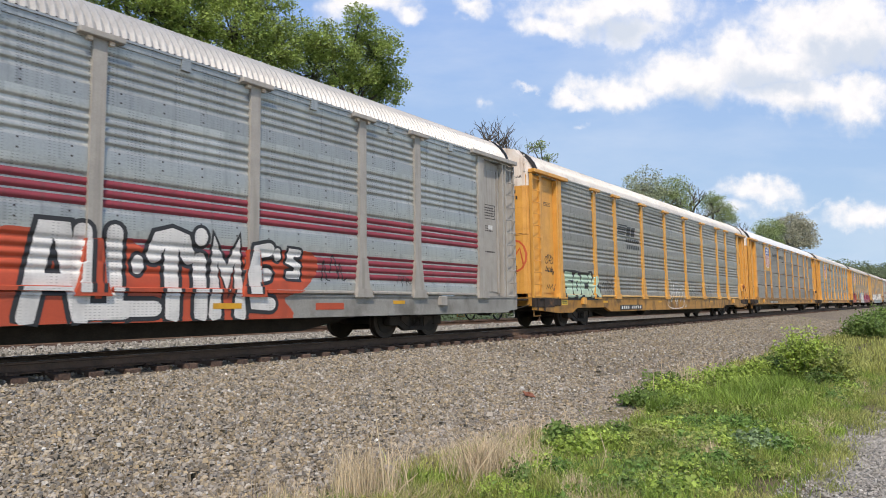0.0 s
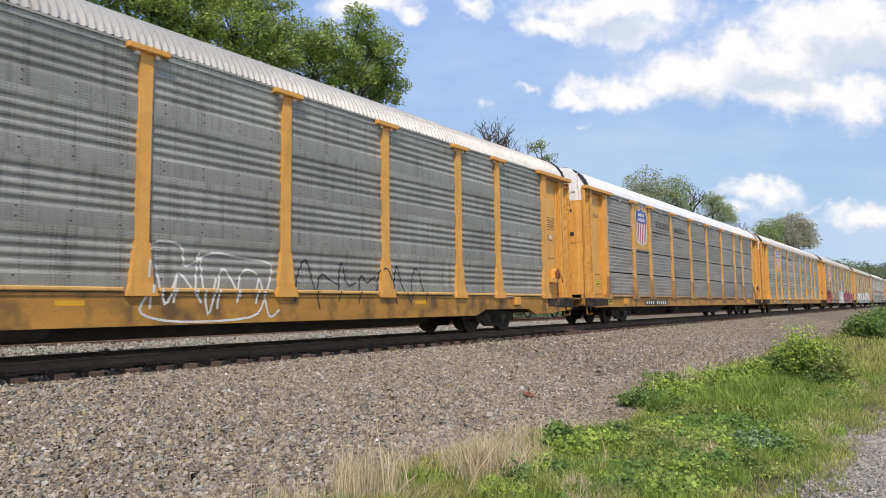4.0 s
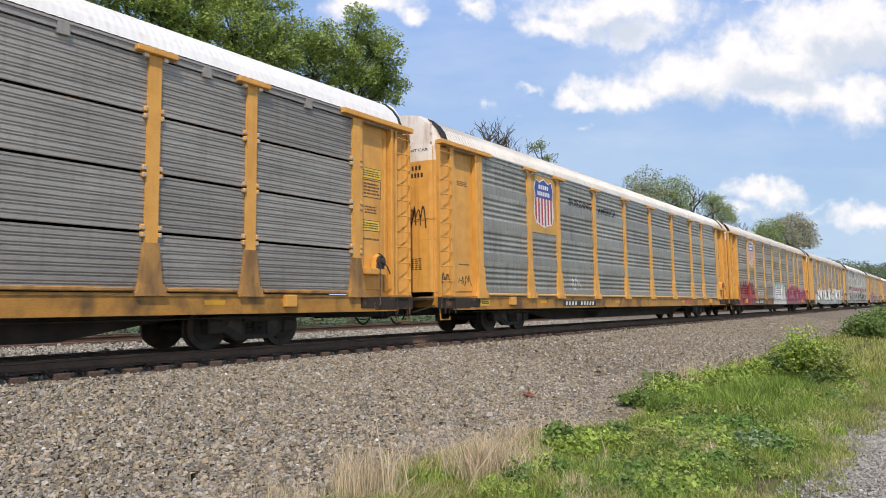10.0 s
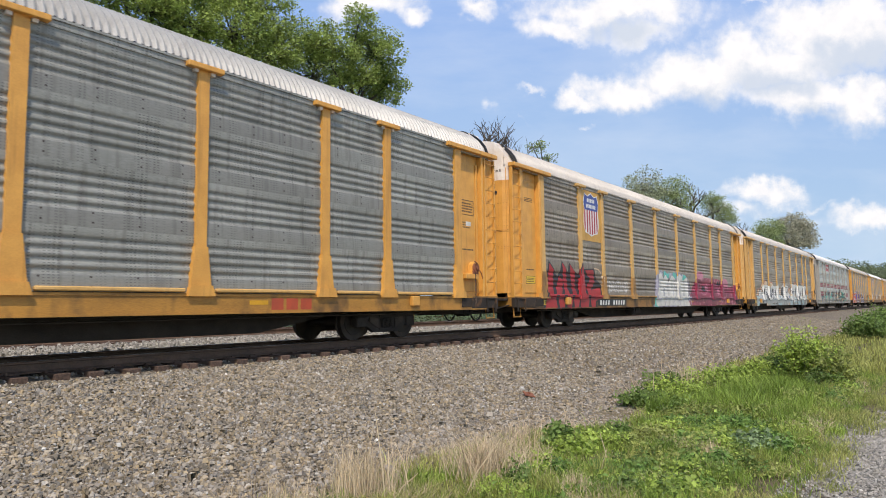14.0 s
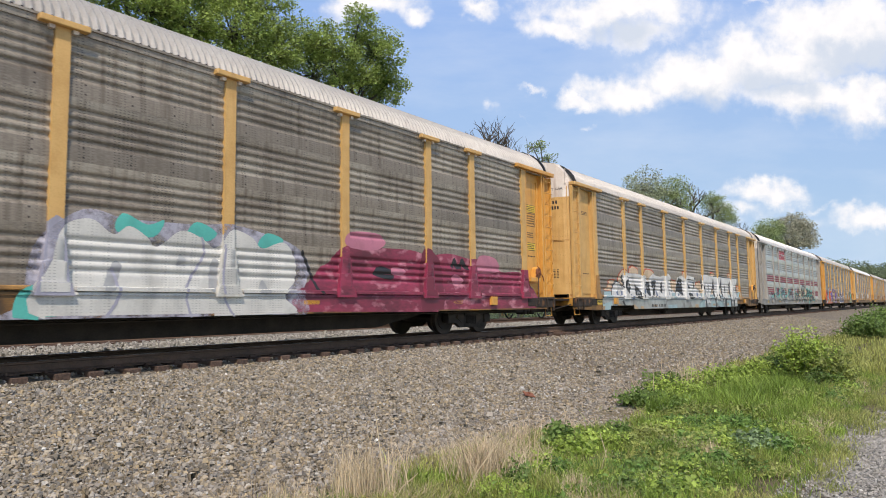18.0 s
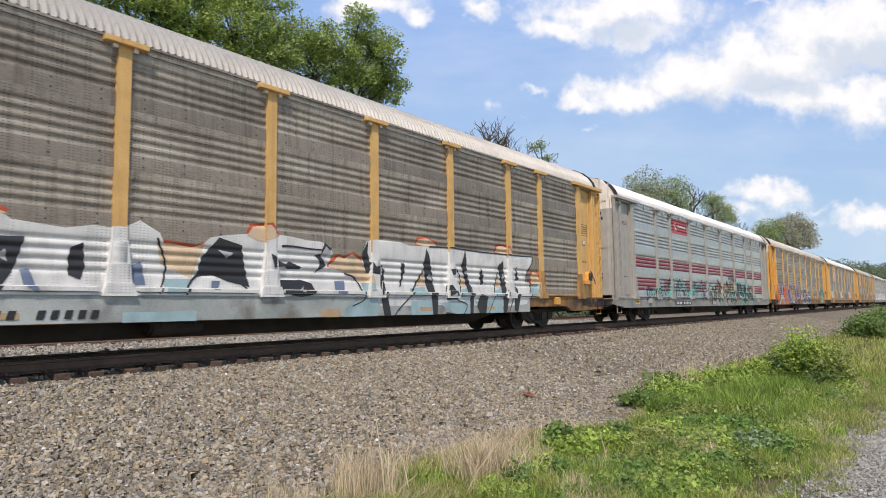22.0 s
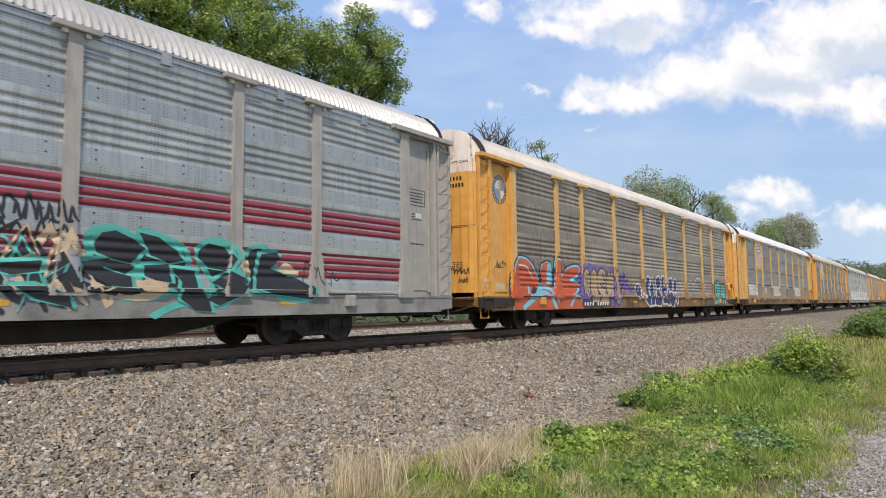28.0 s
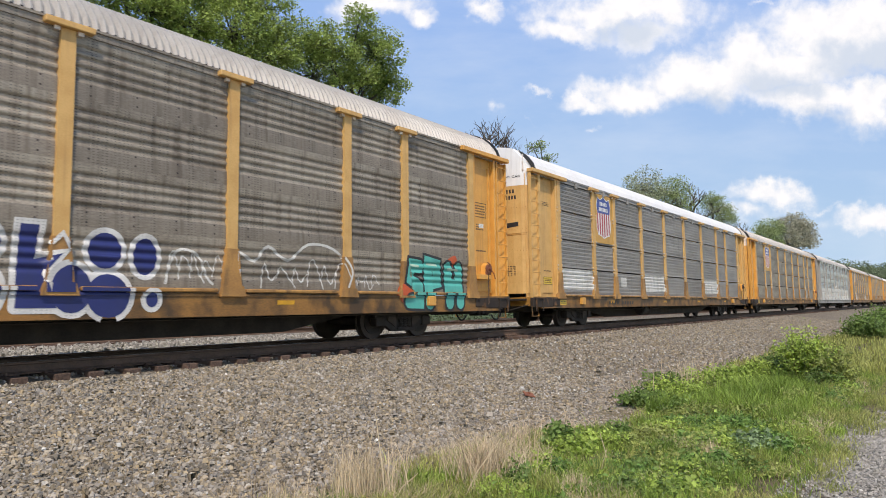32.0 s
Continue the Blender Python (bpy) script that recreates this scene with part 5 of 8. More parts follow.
def bar_rows(car, name, u0, u1, z0, z1, rows, y, material, seed=1):
    """Small print that cannot be read, as rows of bars."""
    r = random.Random(seed)
    polys = []
    hh = (z1 - z0) / rows
    for i in range(rows):
        a = u0
        while a < u1 - 0.03:
            b = min(u1, a + r.uniform(0.04, 0.12))
            polys += rect(a, b, z1 - (i + 0.75) * hh, z1 - (i + 0.25) * hh)
            a = b + 0.02
    return tagged(flat_part(car, name, polys, y, 0.002, material), kind="stuff")


def door_bay_marks(car, grey=False, seed=1):
    """Stencils and labels on the near door bays at both ends, and the hand brake on the rear one."""
    y = -HALF * 0.925 - 0.001
    r = random.Random(seed)
    ink = FADED_INK if not grey else DARK_STEEL
    bar_rows(car, "stencil", 0.95, 1.42, 4.05, 4.2, 3, y, ink, seed)
    bar_rows(car, "stencil", 0.98, 1.45, 1.86, 1.93, 1, y, ink, seed + 1)
    x0, x1 = LEN - 1.55, LEN - 0.92
    fr = rect(x0, x1, 3.28, 3.30) + rect(x0, x1, 3.68, 3.70) + rect(x0, x0 + 0.02, 3.30, 3.68) + rect(x1 - 0.02, x1, 3.30, 3.68)
    flat_part(car, "label_frame", fr, y, 0.003, ink)
    bar_rows(car, "stencil", x0 + 0.06, x1 - 0.06, 3.34, 3.64, 4, y, ink, seed + 2)
    bar_rows(car, "stencil", x0 + 0.1, x1 - 0.15, 2.9, 3.1, 3, y, ink, seed + 3)
    bar_rows(car, "stencil", x0 + 0.05, x1 - 0.05, 2.28, 2.36, 1, y, ink, seed + 4)
    if seed % 2 and not grey:
        for a, b, c, d in ((0.96, 1.5, 1.46, 1.68), (x0 - 0.02, x1 - 0.05, 2.52, 2.74), (x0 - 0.02, x1, 3.74, 3.96)):
            flat_part(car, "label_edge", rect(a - 0.015, b + 0.015, c - 0.015, d + 0.015), y, 0.002, FADED_INK)
            notice = flat_part(car, "notice_label", rect(a, b, c, d), y - 0.002, 0.003, LABEL_YELLOW, "yellow notice label with black print")
            bar_rows(notice, "print", a + 0.05, b - 0.05, c + 0.03, d - 0.03, 3, y - 0.005, FADED_INK, seed + 8)
    else:
        flat_part(car, "notice_label", rect(x0 + 0.25, x1 - 0.15, 2.98, 3.10), y, 0.003, SPRAY["white"], "small white label")
    flat_part(car, "warning_label", rect(1.80, 2.24, 0.77, 0.93), -HALF - 0.03, 0.004, LABEL_YELLOW, "yellow warning label on the sill")
    bar_rows(car, "stencil", 1.85, 2.19, 0.80, 0.90, 2, -HALF - 0.035, BLACK, seed + 5)
    if not grey:
        bm = bmesh.new()
        box(bm, LEN - 1.62, LEN - 1.0, -HALF - 0.10, -HALF + 0.12, 1.50, 1.64, bevel=0.01)
        prism(bm, [(LEN - 1.30, 1.62), (LEN - 1.05, 1.62), (LEN - 1.02, 1.86), (LEN - 1.14, 1.98), (LEN - 1.24, 1.90)], "y", -HALF - 0.06, -HALF + 0.10)
        brake = part("hand_brake", bm, YELLOW, car, "yellow hand brake bracket")
        bm = bmesh.new()
        disc(bm, (LEN - 1.14, -HALF - 0.09, 1.80), "y", 0.13, 0.06, 18)
        disc(bm, (LEN - 1.14, -HALF - 0.13, 1.80), "y", 0.05, 0.05, 10)
        box(bm, LEN - 1.27, LEN - 1.02, -HALF - 0.10, -HALF - 0.02, 1.62, 1.74, bevel=0.015)
        tube(bm, [(LEN - 1.14, -HALF - 0.15, 1.80), (LEN - 1.00, -HALF - 0.17, 1.66), (LEN - 0.90, -HALF - 0.15, 1.52)], 0.016, 6)
        tube(bm, [(LEN - 1.14, -HALF - 0.14, 1.92), (LEN - 1.26, -HALF - 0.13, 1.98)], 0.016, 6)
        part("ratchet", bm, RUST_FLAKE if seed % 3 else DARK_STEEL, brake, "rusty brown ratchet and lever")
        bm = bmesh.new()
        z = 1.66
        for i in range(14):
            tube(bm, [(LEN - 1.20 + 0.02 * (i % 2), -HALF - 0.12, z), (LEN - 1.20 + 0.02 * ((i + 1) % 2), -HALF - 0.10, z - 0.07)], 0.014, 5)
            z -= 0.06
        part("brake_chain", bm, RAIL_RUST, car)
    for u in (6.0, 12.0, 17.2, 22.3) if seed % 2 else (5.2, 11.2, 19.4):
        flat_part(car, "reflector", rect(u, u + 0.42, 0.83, 0.91), -HALF - 0.03, 0.004, SPRAY["plate_yellow"])
    for u in (3.3, LEN - 3.9):
        bm = bmesh.new()
        box(bm, u, u + 0.28, -HALF - 0.13, -HALF, 0.78, 1.02, bevel=0.015)
        part("sill_bracket", bm, [GREY_PAINT if grey else YELLOW], car)


def end_x(y):
    p = [(-1.47, 0.16), (-1.38, 0.05), (-1.22, -0.03), (-0.95, -0.09), (-0.5, -0.13), (0.0, -0.15)]
    y = -abs(y)
    for (a, b), (c, d) in zip(p, p[1:]):
        if a <= y <= c:
            return b + (d - b) * (y - a) / (c - a)
    return p[0][1] if y < p[0][0] else p[-1][1]


def end_paint(car, polys, material, name, lift=0.004):
    """Marks on the front end doors; polygons in (y, z)."""
    bm = bmesh.new()
    for p in polys:
        for q in bands(p, 0, [-1.38, -1.22, -0.95, -0.5, 0.0, 0.5, 0.95, 1.22]):
            try:
                bm.faces.new([bm.verts.new((end_x(a) - lift, a, b)) for a, b in q])
            except ValueError:
                pass
    return tagged(part(name, bm, material, car), kind="stuff")


def scribble_fit(a, b, z0, z1, n, w, seed):
    return [q for q in scribble(a, b, z0, z1, n, w, seed) if len(q) == 4]


def end_fittings(car, grey=False, seed=1, white_end=False):
    r = random.Random(seed)
    bars = []
    for i in range(4):
        bars += rect(-1.00 + 0.11 * i, -0.94 + 0.11 * i, 4.38, 4.50)
    for i in range(6):
        bars += rect(-1.06 + 0.10 * i, -1.00 + 0.10 * i, 4.18, 4.30)
    end_paint(car, bars, BLACK, "number_mark")
    bars = []
    for k in range(6):
        for i in range(5):
            bars += rect(-1.0 + 0.12 * i, -1.0 + 0.12 * i + r.uniform(0.05, 0.1), 2.0 - 0.055 * k, 2.025 - 0.055 * k)
    end_paint(car, bars, BLACK, "stencil")
    bm = bmesh.new()
    if white_end:
        tube(bm, [(-0.175, -0.02, 1.2), (-0.175, -0.02, 5.85)], 0.02, 8)
    else:
        box(bm, -0.215, -0.14, -0.05, 0.05, 1.16, 5.93, bevel=0.008)
    for z in (1.5, 2.45, 3.9, 5.2):
        box(bm, -0.225, -0.13, -0.075, 0.075, z - 0.05, z + 0.05, bevel=0.006)
    part("door_bar", bm, WHITE_PAINT if white_end else DARK_STEEL, car, "thin pale rod where the end doors meet" if white_end else "dark vertical bar where the end doors meet")
    if white_end:
        end_paint(car, [[(-0.40, 3.22), (-1.12, 3.30), (-1.12, 3.44), (-0.62, 3.40), (-0.60, 3.34), (-0.40, 3.34)]], BLACK, "black_slot", 0.006)
    bm = bmesh.new()
    seam = [-1.38 + 0.22 * i for i in range(6)] + [-0.12]
    for z in (3.02, 3.06):
        tube(bm, [(end_x(a) - 0.006, a, z - 0.02 * (a + 0.7)) for a in seam], 0.008, 5)
    part("door_seam", bm, YELLOW_SILL if not grey else GREY_SILL, car)
    for at in (-1.30, -0.42):
        bm = bmesh.new()
        tube(bm, [(end_x(at) - 0.012, at, 5.10), (end_x(at) - 0.012, at, 5.62)], 0.012, 6)
        for z in (5.12, 5.36, 5.60):
            box(bm, end_x(at) - 0.035, end_x(at), at - 0.022, at + 0.022, z - 0.03, z + 0.03)
        part("door_hinge", bm, WHITE_PAINT, car)
    bm = bmesh.new()
    for a, b, z in ((-0.75, -0.25, 5.15), (0.2, 0.7, 5.15)):
        tube(bm, [(end_x(a), a, z), (end_x(a) - 0.07, a, z), (end_x(b) - 0.07, b, z), (end_x(b), b, z)], 0.011, 6)
    part("grab_iron", bm, SPRAY["white"], car)
    for words, a, wide in (("EXCESS", 0.85, 0.55), ("HEIGHT CAR", -0.36, 0.86)):
        end_paint(car, [[(a - u, z) for u, z in q] for q in lettering(words, 0.0, 4.88, 0.078, wide, 0.001)], BLACK, "stencil")
    rv = []
    for z in (1.5, 2.5, 2.55, 3.2, 3.9, 4.55):
        for i in range(14):
            rv += rect(-1.36 + 0.09 * i, -1.345 + 0.09 * i, z, z + 0.015)
    end_paint(car, rv, YELLOW_SILL if not grey else GREY_SILL, "rivet_row", 0.007)


def paint_cars():
    A, B, C, D, E, F, G, H, I, J, K, Lc = CARS[:12]
    W, BK = SPRAY["white"], SPRAY["black"]
    # first car: white block letters on orange-red
    paint(A, [blob([(14.05, 0.55), (14.05, 1.8), (14.6, 1.95), (15.3, 1.86), (15.95, 1.9), (16.4, 1.70), (17.2, 1.72), (17.9, 1.66), (18.8, 1.84), (19.8, 1.9), (20.0, 1.55), (19.6, 1.12), (19.1, 0.95), (18.95, 0.5)])], SPRAY["orange_red"], 1, "sprayed_ground")
    paint(A, [rect(12.6, 14.1, 0.62, 2.05)], SPRAY["plate_yellow"], 0.6, "sprayed_ground")
    words = [("A", 14.50, 15.26, 0.66, 1.95), ("L", 15.18, 15.92, 0.66, 1.96), ("L", 15.68, 16.42, 0.70, 1.98), ("T", 16.42, 17.05, 0.66, 2.0), ("I", 17.08, 17.45, 0.66, 1.62), ("M", 17.52, 18.10, 0.66, 1.84), ("E", 18.28, 18.75, 0.72, 1.95), ("S", 19.22, 19.50, 1.40, 1.88), ("T", 13.0, 13.6, 0.7, 2.0), ("I", 13.75, 14.05, 0.66, 1.7)]
    dots = [ring(16.15, 1.49, 0.10, 0.16), ring(17.28, 2.02, 0.13, 0.16), ring(18.95, 1.80, 0.09, 0.13)]
    rims = [ring(16.15, 1.49, 0.16, 0.22), ring(17.28, 2.02, 0.19, 0.22), ring(18.95, 1.80, 0.14, 0.18)]
    paint(A, [glyph(c, a, b, z, t, 0.40 if c != "S" else 0.26) for c, a, b, z, t in words] + rims, BK, 2, "sprayed_outline")
    paint(A, [glyph(c, a, b, z, t, 0.255 if c != "S" else 0.15) for c, a, b, z, t in words] + dots, W, 3.2, "sprayed_letter", "white block letters")
    paint(A, [scribble(20.1, 20.8, 1.3, 1.9, 3, 0.03, 4), scribble(22.5, 23.0, 1.25, 1.5, 3, 0.02, 5)], BK, 1, "sprayed_tag")
    paint(A, [rect(19.9, 20.7, 0.72, 0.86)], SPRAY["orange_red"], 2, "sprayed_ground")
    paint(A, [rect(17.5, 18.1, 0.76, 0.86)], SPRAY["plate_yellow"], 5, "reflector")
    coat_ledges(A, 14.1, 18.9, SPRAY["orange_red"])
    coat_posts(A, (15.43, 18.37), 1.8, SPRAY["orange_red"])
    # second car: pale green letters, dark marks, white outline letters
    sock = [("S", 2.18, 2.68, 1.15, 1.78), ("O", 2.92, 3.30, 1.15, 1.74), ("C", 3.56, 3.92, 1.15, 1.72), ("K", 4.16, 4.78, 1.15, 1.76)]
    paint(B, [shape([(1.97, 1.02), (2.05, 1.5), (1.97, 1.97), (2.84, 1.99), (3.5, 1.93), (4.06, 1.93), (4.06, 2.0), (4.34, 2.0), (4.6, 1.70), (4.98, 1.62), (5.16, 1.36), (5.0, 1.05), (4.7, 0.93), (2.3, 0.93)])], BK, 1, "sprayed_ground")
    paint(B, [shape([(4.86, 1.06), (5.0, 1.24), (4.94, 1.42), (5.06, 1.50), (4.96, 1.58), (4.80, 1.50), (4.84, 1.3)])], SPRAY["mint"], 2.2, "sprayed_letter")
    paint(B, [glyph(c, a, b, z, t, 0.31) for c, a, b, z, t in sock], SPRAY["mint"], 2, "sprayed_letter", "pale green block letters")
    paint(B, [ribbon([(2.42, 1.60), (2.80, 1.60)], 0.05), ribbon([(2.06, 1.36), (2.36, 1.36)], 0.05), shape([(3.07, 1.25), (3.15, 1.25), (3.15, 1.62), (3.07, 1.62)]), ribbon([(3.74, 1.45), (4.02, 1.45)], 0.07), ribbon([(4.30, 1.30), (4.42, 1.12)], 0.05), ribbon([(4.32, 1.62), (4.44, 1.78)], 0.05)], BK, 3.2, "sprayed_outline")
    for q in (1.08, 1.42):
        flat_part(B, "tag_mark", ribbon([(q + 0.11 * math.cos(k * 0.5236), 2.26 + 0.12 * math.sin(k * 0.5236)) for k in range(13)], 0.022), -HALF * 0.925 - 0.002, 0.003, BLACK, "black marker drawing")
    flat_part(B, "tag_mark", ribbon([(1.08, 2.26), (1.18, 2.44), (1.36, 2.42), (1.42, 2.26), (1.28, 2.24), (1.18, 2.44)], 0.018) + scribble(1.0, 1.5, 1.86, 2.04, 5, 0.024, 71) + ribbon([(1.42, 1.98), (1.56, 1.80), (1.40, 1.88), (1.60, 1.90), (1.46, 1.78), (1.42, 1.98)], 0.03), -HALF * 0.925 - 0.002, 0.003, BLACK, "black marker drawing")
    flat_part(B, "tag_mark", ribbon([(1.05, 1.30), (1.12, 1.42), (1.18, 1.32), (1.26, 1.44), (1.32, 1.30)], 0.02), -HALF * 0.925 - 0.002, 0.003, BLACK, "black marker tag")
    paint(B, [scribble(5.3, 6.3, 1.15, 1.75, 5, 0.03, 8), scribble(15.6, 19.8, 0.75, 1.85, 7, 0.035, 9), scribble(1.2, 1.4, 1.2, 1.6, 1, 0.03, 2)], BK, 1, "sprayed_tag")
    paint(B, [scribble(12.6, 15.1, 0.62, 1.75, 6, 0.04, 10), ribbon([(12.6, 1.3), (12.7, 1.85), (13.2, 1.85), (13.3, 1.5), (13.8, 1.75), (14.4, 1.7), (15.1, 1.6), (15.0, 1.1)], 0.04, 4), ribbon([(12.6, 1.0), (12.5, 0.7), (13.2, 0.55), (14.6, 0.6), (14.9, 0.9)], 0.04, 4)], W, 1, "sprayed_tag")
    paint(B, [rect(6.96, 7.75 + 0.05 * i, 3.60 + 0.09 * i, 3.65 + 0.09 * i) for i in range(5)] + [shape([(7.85, 3.58), (8.25, 3.58), (8.32, 3.97), (7.92, 3.97)]), shape([(8.34, 3.58), (8.74, 3.58), (8.81, 3.97), (8.41, 3.97)])], BK, 1, "emblem_bar")
    paint(B, [rect(7.8 + 0.21 * i, 7.95 + 0.21 * i, 3.32, 3.48) for i in range(7)] + [rect(7.8 + 0.21 * i, 7.95 + 0.21 * i, 3.05, 3.22) for i in range(7)], BK, 1, "emblem_bar")
    number_plate_bars(B, 6.77, 9.19, 0.55, 0.74)
    end_paint(B, ribbon([(-0.95 + 0.35 * math.cos(a * 0.5), 2.35 + 0.5 * math.sin(a * 0.5)) for a in range(13)], 0.06) + ribbon([(-1.2, 2.1), (-1.1, 2.6), (-0.9, 2.3), (-0.8, 2.6), (-0.7, 2.2)], 0.05), SPRAY["orange"], "sprayed_tag")
    # shield signs and slogans
    for car in (C, D):
        shield_sign(car)
        paint(car, [lettering("BUILDING", 7.52, 4.26, 0.27, 1.90)], BK, 1, "slogan", plain=True)
        paint(car, [lettering("AMERICA", 9.98, 4.22, 0.27, 1.70)], BK, 1, "slogan", plain=True)
    shield_sign(E)
    shield_sign(I)
    shield_sign(J)
    number_plate_bars(C, 5.61, 8.46, 0.73, 0.92)
    number_plate_bars(D, 6.77, 9.36, 0.72, 0.92)
    paint(C, [[r[0]] for r in (rect(18.0 + 0.28 * i, 18.2 + 0.28 * i, 0.76, 0.92) for i in range(3))], BK, 1, "emblem_bar")
    paint(D, [[r[0]] for r in (rect(19.9 + 0.36 * i, 20.19 + 0.36 * i, 0.73, 0.95) for i in range(3))], SPRAY["orange_red"], 1, "emblem_bar")
    paint(D, [scribble(7.6, 8.3, 1.3, 1.75, 3, 0.05, 12)], W, 1, "sprayed_tag")
    end_paint(D, scribble_fit(-1.15, -0.55, 2.75, 3.45, 4, 0.035, 41), BLACK, "sprayed_tag")
    flat_part(D, "tag_mark", [q for q in scribble(0.10, 0.45, 1.35, 1.75, 2, 0.03, 42)], -HALF + 0.03, 0.003, BLACK, "black marker tag")
    flat_part(D, "tag_mark", [q for q in scribble(0.95, 1.55, 1.32, 1.62, 4, 0.022, 43)], -HALF * 0.925 - 0.002, 0.003, BLACK, "black marker tag")
    bm = bmesh.new()
    tube(bm, [(-0.19, -0.16, 2.1), (-0.19, -0.16, 2.45)], 0.03, 8)
    part("release_lever", bm, RED, D, "red door release lever")
    # fifth car: red letters, white cloud letters, pink field
    coat_ledges(E, 1.9, 5.9, SPRAY["red"])
    coat_ledges(E, 12.3, 17.0, SPRAY["off_white"])
    coat_ledges(E, 17.0, 26.0, PINK_HAZE)
    coat_posts(E, (4.67,), 2.1, SPRAY["red"])
    coat_posts(E, (18.37, 21.30, 23.25, 26.05), 1.75, SPRAY["pink"])
    coat_posts(E, (12.49,), 2.1, SPRAY["lilac"])
    coat_posts(E, (15.43,), 2.15, SPRAY["off_white"])
    paint(E, [shape([(1.7, 0.55), (1.95, 1.1), (2.26, 2.25), (2.6, 2.0), (2.85, 1.7), (3.05, 1.9), (3.19, 2.28), (3.49, 2.05), (3.62, 1.9), (3.74, 2.25), (4.25, 1.9), (4.45, 1.85), (4.74, 2.3), (4.9, 2.05), (5.78, 2.1), (6.0, 1.7), (6.4, 1.5), (6.4, 0.95), (5.87, 0.86), (5.85, 0.55)])], BK, 1, "sprayed_outline")
    red = [[(1.85, 0.6), (2.2, 1.5), (2.3, 2.15), (2.6, 1.95), (2.55, 1.2), (2.75, 0.6)], [(2.9, 0.6), (2.75, 1.3), (3.0, 1.75), (3.3, 1.6), (3.15, 1.1), (3.3, 0.6)], [(3.22, 2.2), (3.5, 2.0), (3.6, 1.3), (3.9, 0.9), (3.7, 0.62), (3.45, 0.7), (3.35, 1.4)],
           [(3.78, 2.18), (4.2, 1.9), (4.15, 1.4), (4.4, 0.95), (4.3, 0.6), (4.0, 0.6), (3.95, 1.2)], [(4.5, 0.6), (4.42, 1.5), (4.74, 2.2), (4.95, 1.6), (4.8, 1.3), (5.2, 0.95), (5.1, 0.6)], [(5.0, 2.0), (5.7, 2.05), (5.8, 1.6), (5.5, 1.3), (6.3, 1.4), (6.3, 1.0), (5.75, 0.9), (5.7, 0.6), (5.4, 0.6), (5.3, 1.0), (5.1, 1.4), (5.45, 1.7)]]
    paint(E, [shape(p) for p in red], SPRAY["red"], 2, "sprayed_letter", "red jagged letters")
    paint(E, [ribbon([(5.8, 2.1), (6.2, 2.05), (6.5, 1.8), (6.45, 1.5)], 0.05, 4)], SPRAY["cream"], 1.2, "sprayed_tag")
    paint(E, [scribble(7.0, 9.1, 1.3, 1.72, 12, 0.035, 14), scribble(7.1, 9.1, 1.2, 1.5, 9, 0.03, 15)], W, 1, "sprayed_tag")
    number_plate_bars(E, 5.92, 8.65, 0.72, 0.96)
    paint(E, [blob([(12.1, 0.9), (12.25, 1.75), (12.9, 2.3), (13.5, 2.22), (14.2, 2.22), (14.9, 2.24), (15.5, 2.3), (16.2, 2.2), (17.0, 2.0), (17.4, 1.6), (17.2, 1.1), (16.9, 0.55), (12.0, 0.55)])], LILAC_HAZE, 1, "sprayed_ground", "hazy lilac overspray")
    paint(E, [blob([(13.4, 2.0), (13.5, 2.3), (13.9, 2.15), (14.2, 2.25), (14.0, 1.95)]), blob([(14.6, 2.0), (14.8, 2.28), (15.2, 2.12), (15.0, 1.95)]), blob([(16.1, 1.95), (16.3, 2.2), (16.7, 2.1), (16.5, 1.9)]), blob([(12.0, 0.6), (12.05, 1.05), (12.45, 1.1), (12.5, 0.6)])], SPRAY["teal"], 1.6, "sprayed_ground")
    paint(E, [blob([(12.45, 0.6), (12.45, 1.5), (12.6, 2.0), (13.0, 2.16), (13.35, 1.95), (13.6, 2.1), (13.9, 1.95), (14.1, 1.8), (14.5, 2.1), (14.9, 2.0), (15.2, 1.85), (15.5, 2.2), (15.95, 2.1), (16.2, 1.9), (16.7, 2.05), (17.0, 1.75), (17.0, 1.3), (16.7, 1.0), (16.75, 0.6)])], SPRAY["off_white"], 2.2, "sprayed_letter", "white cloud-shaped letters")
    paint(E, [blob([(13.2, 1.05), (13.35, 1.5), (13.5, 1.45), (13.35, 1.05)]), blob([(15.05, 1.1), (15.1, 1.6), (15.25, 1.6), (15.2, 1.1)]), blob([(16.1, 1.05), (16.2, 1.3), (16.35, 1.05)]), blob([(14.45, 1.5), (14.5, 1.7), (14.6, 1.6)])], SPRAY["silver"], 3.2, "sprayed_shade")
    paint(E, [ribbon([(13.25, 0.65), (13.45, 1.0), (13.35, 1.4)], 0.05, 3), ribbon([(14.7, 0.62), (14.6, 1.1), (14.95, 1.7), (14.9, 2.0)], 0.045, 3), ribbon([(15.55, 0.62), (15.3, 1.1), (15.35, 1.9)], 0.045, 3)], SPRAY["lilac"], 3.6, "sprayed_shade")
    paint(E, [blob([(17.5, 0.55), (17.6, 1.5), (17.9, 1.7), (18.4, 2.1), (19.4, 2.12), (20.6, 2.14), (21.3, 2.05), (22.2, 2.14), (23.2, 2.05), (24.4, 2.12), (24.7, 1.75), (26.0, 1.7), (26.3, 0.55)])], PINK_HAZE, 1, "sprayed_ground", "blurred pink field")
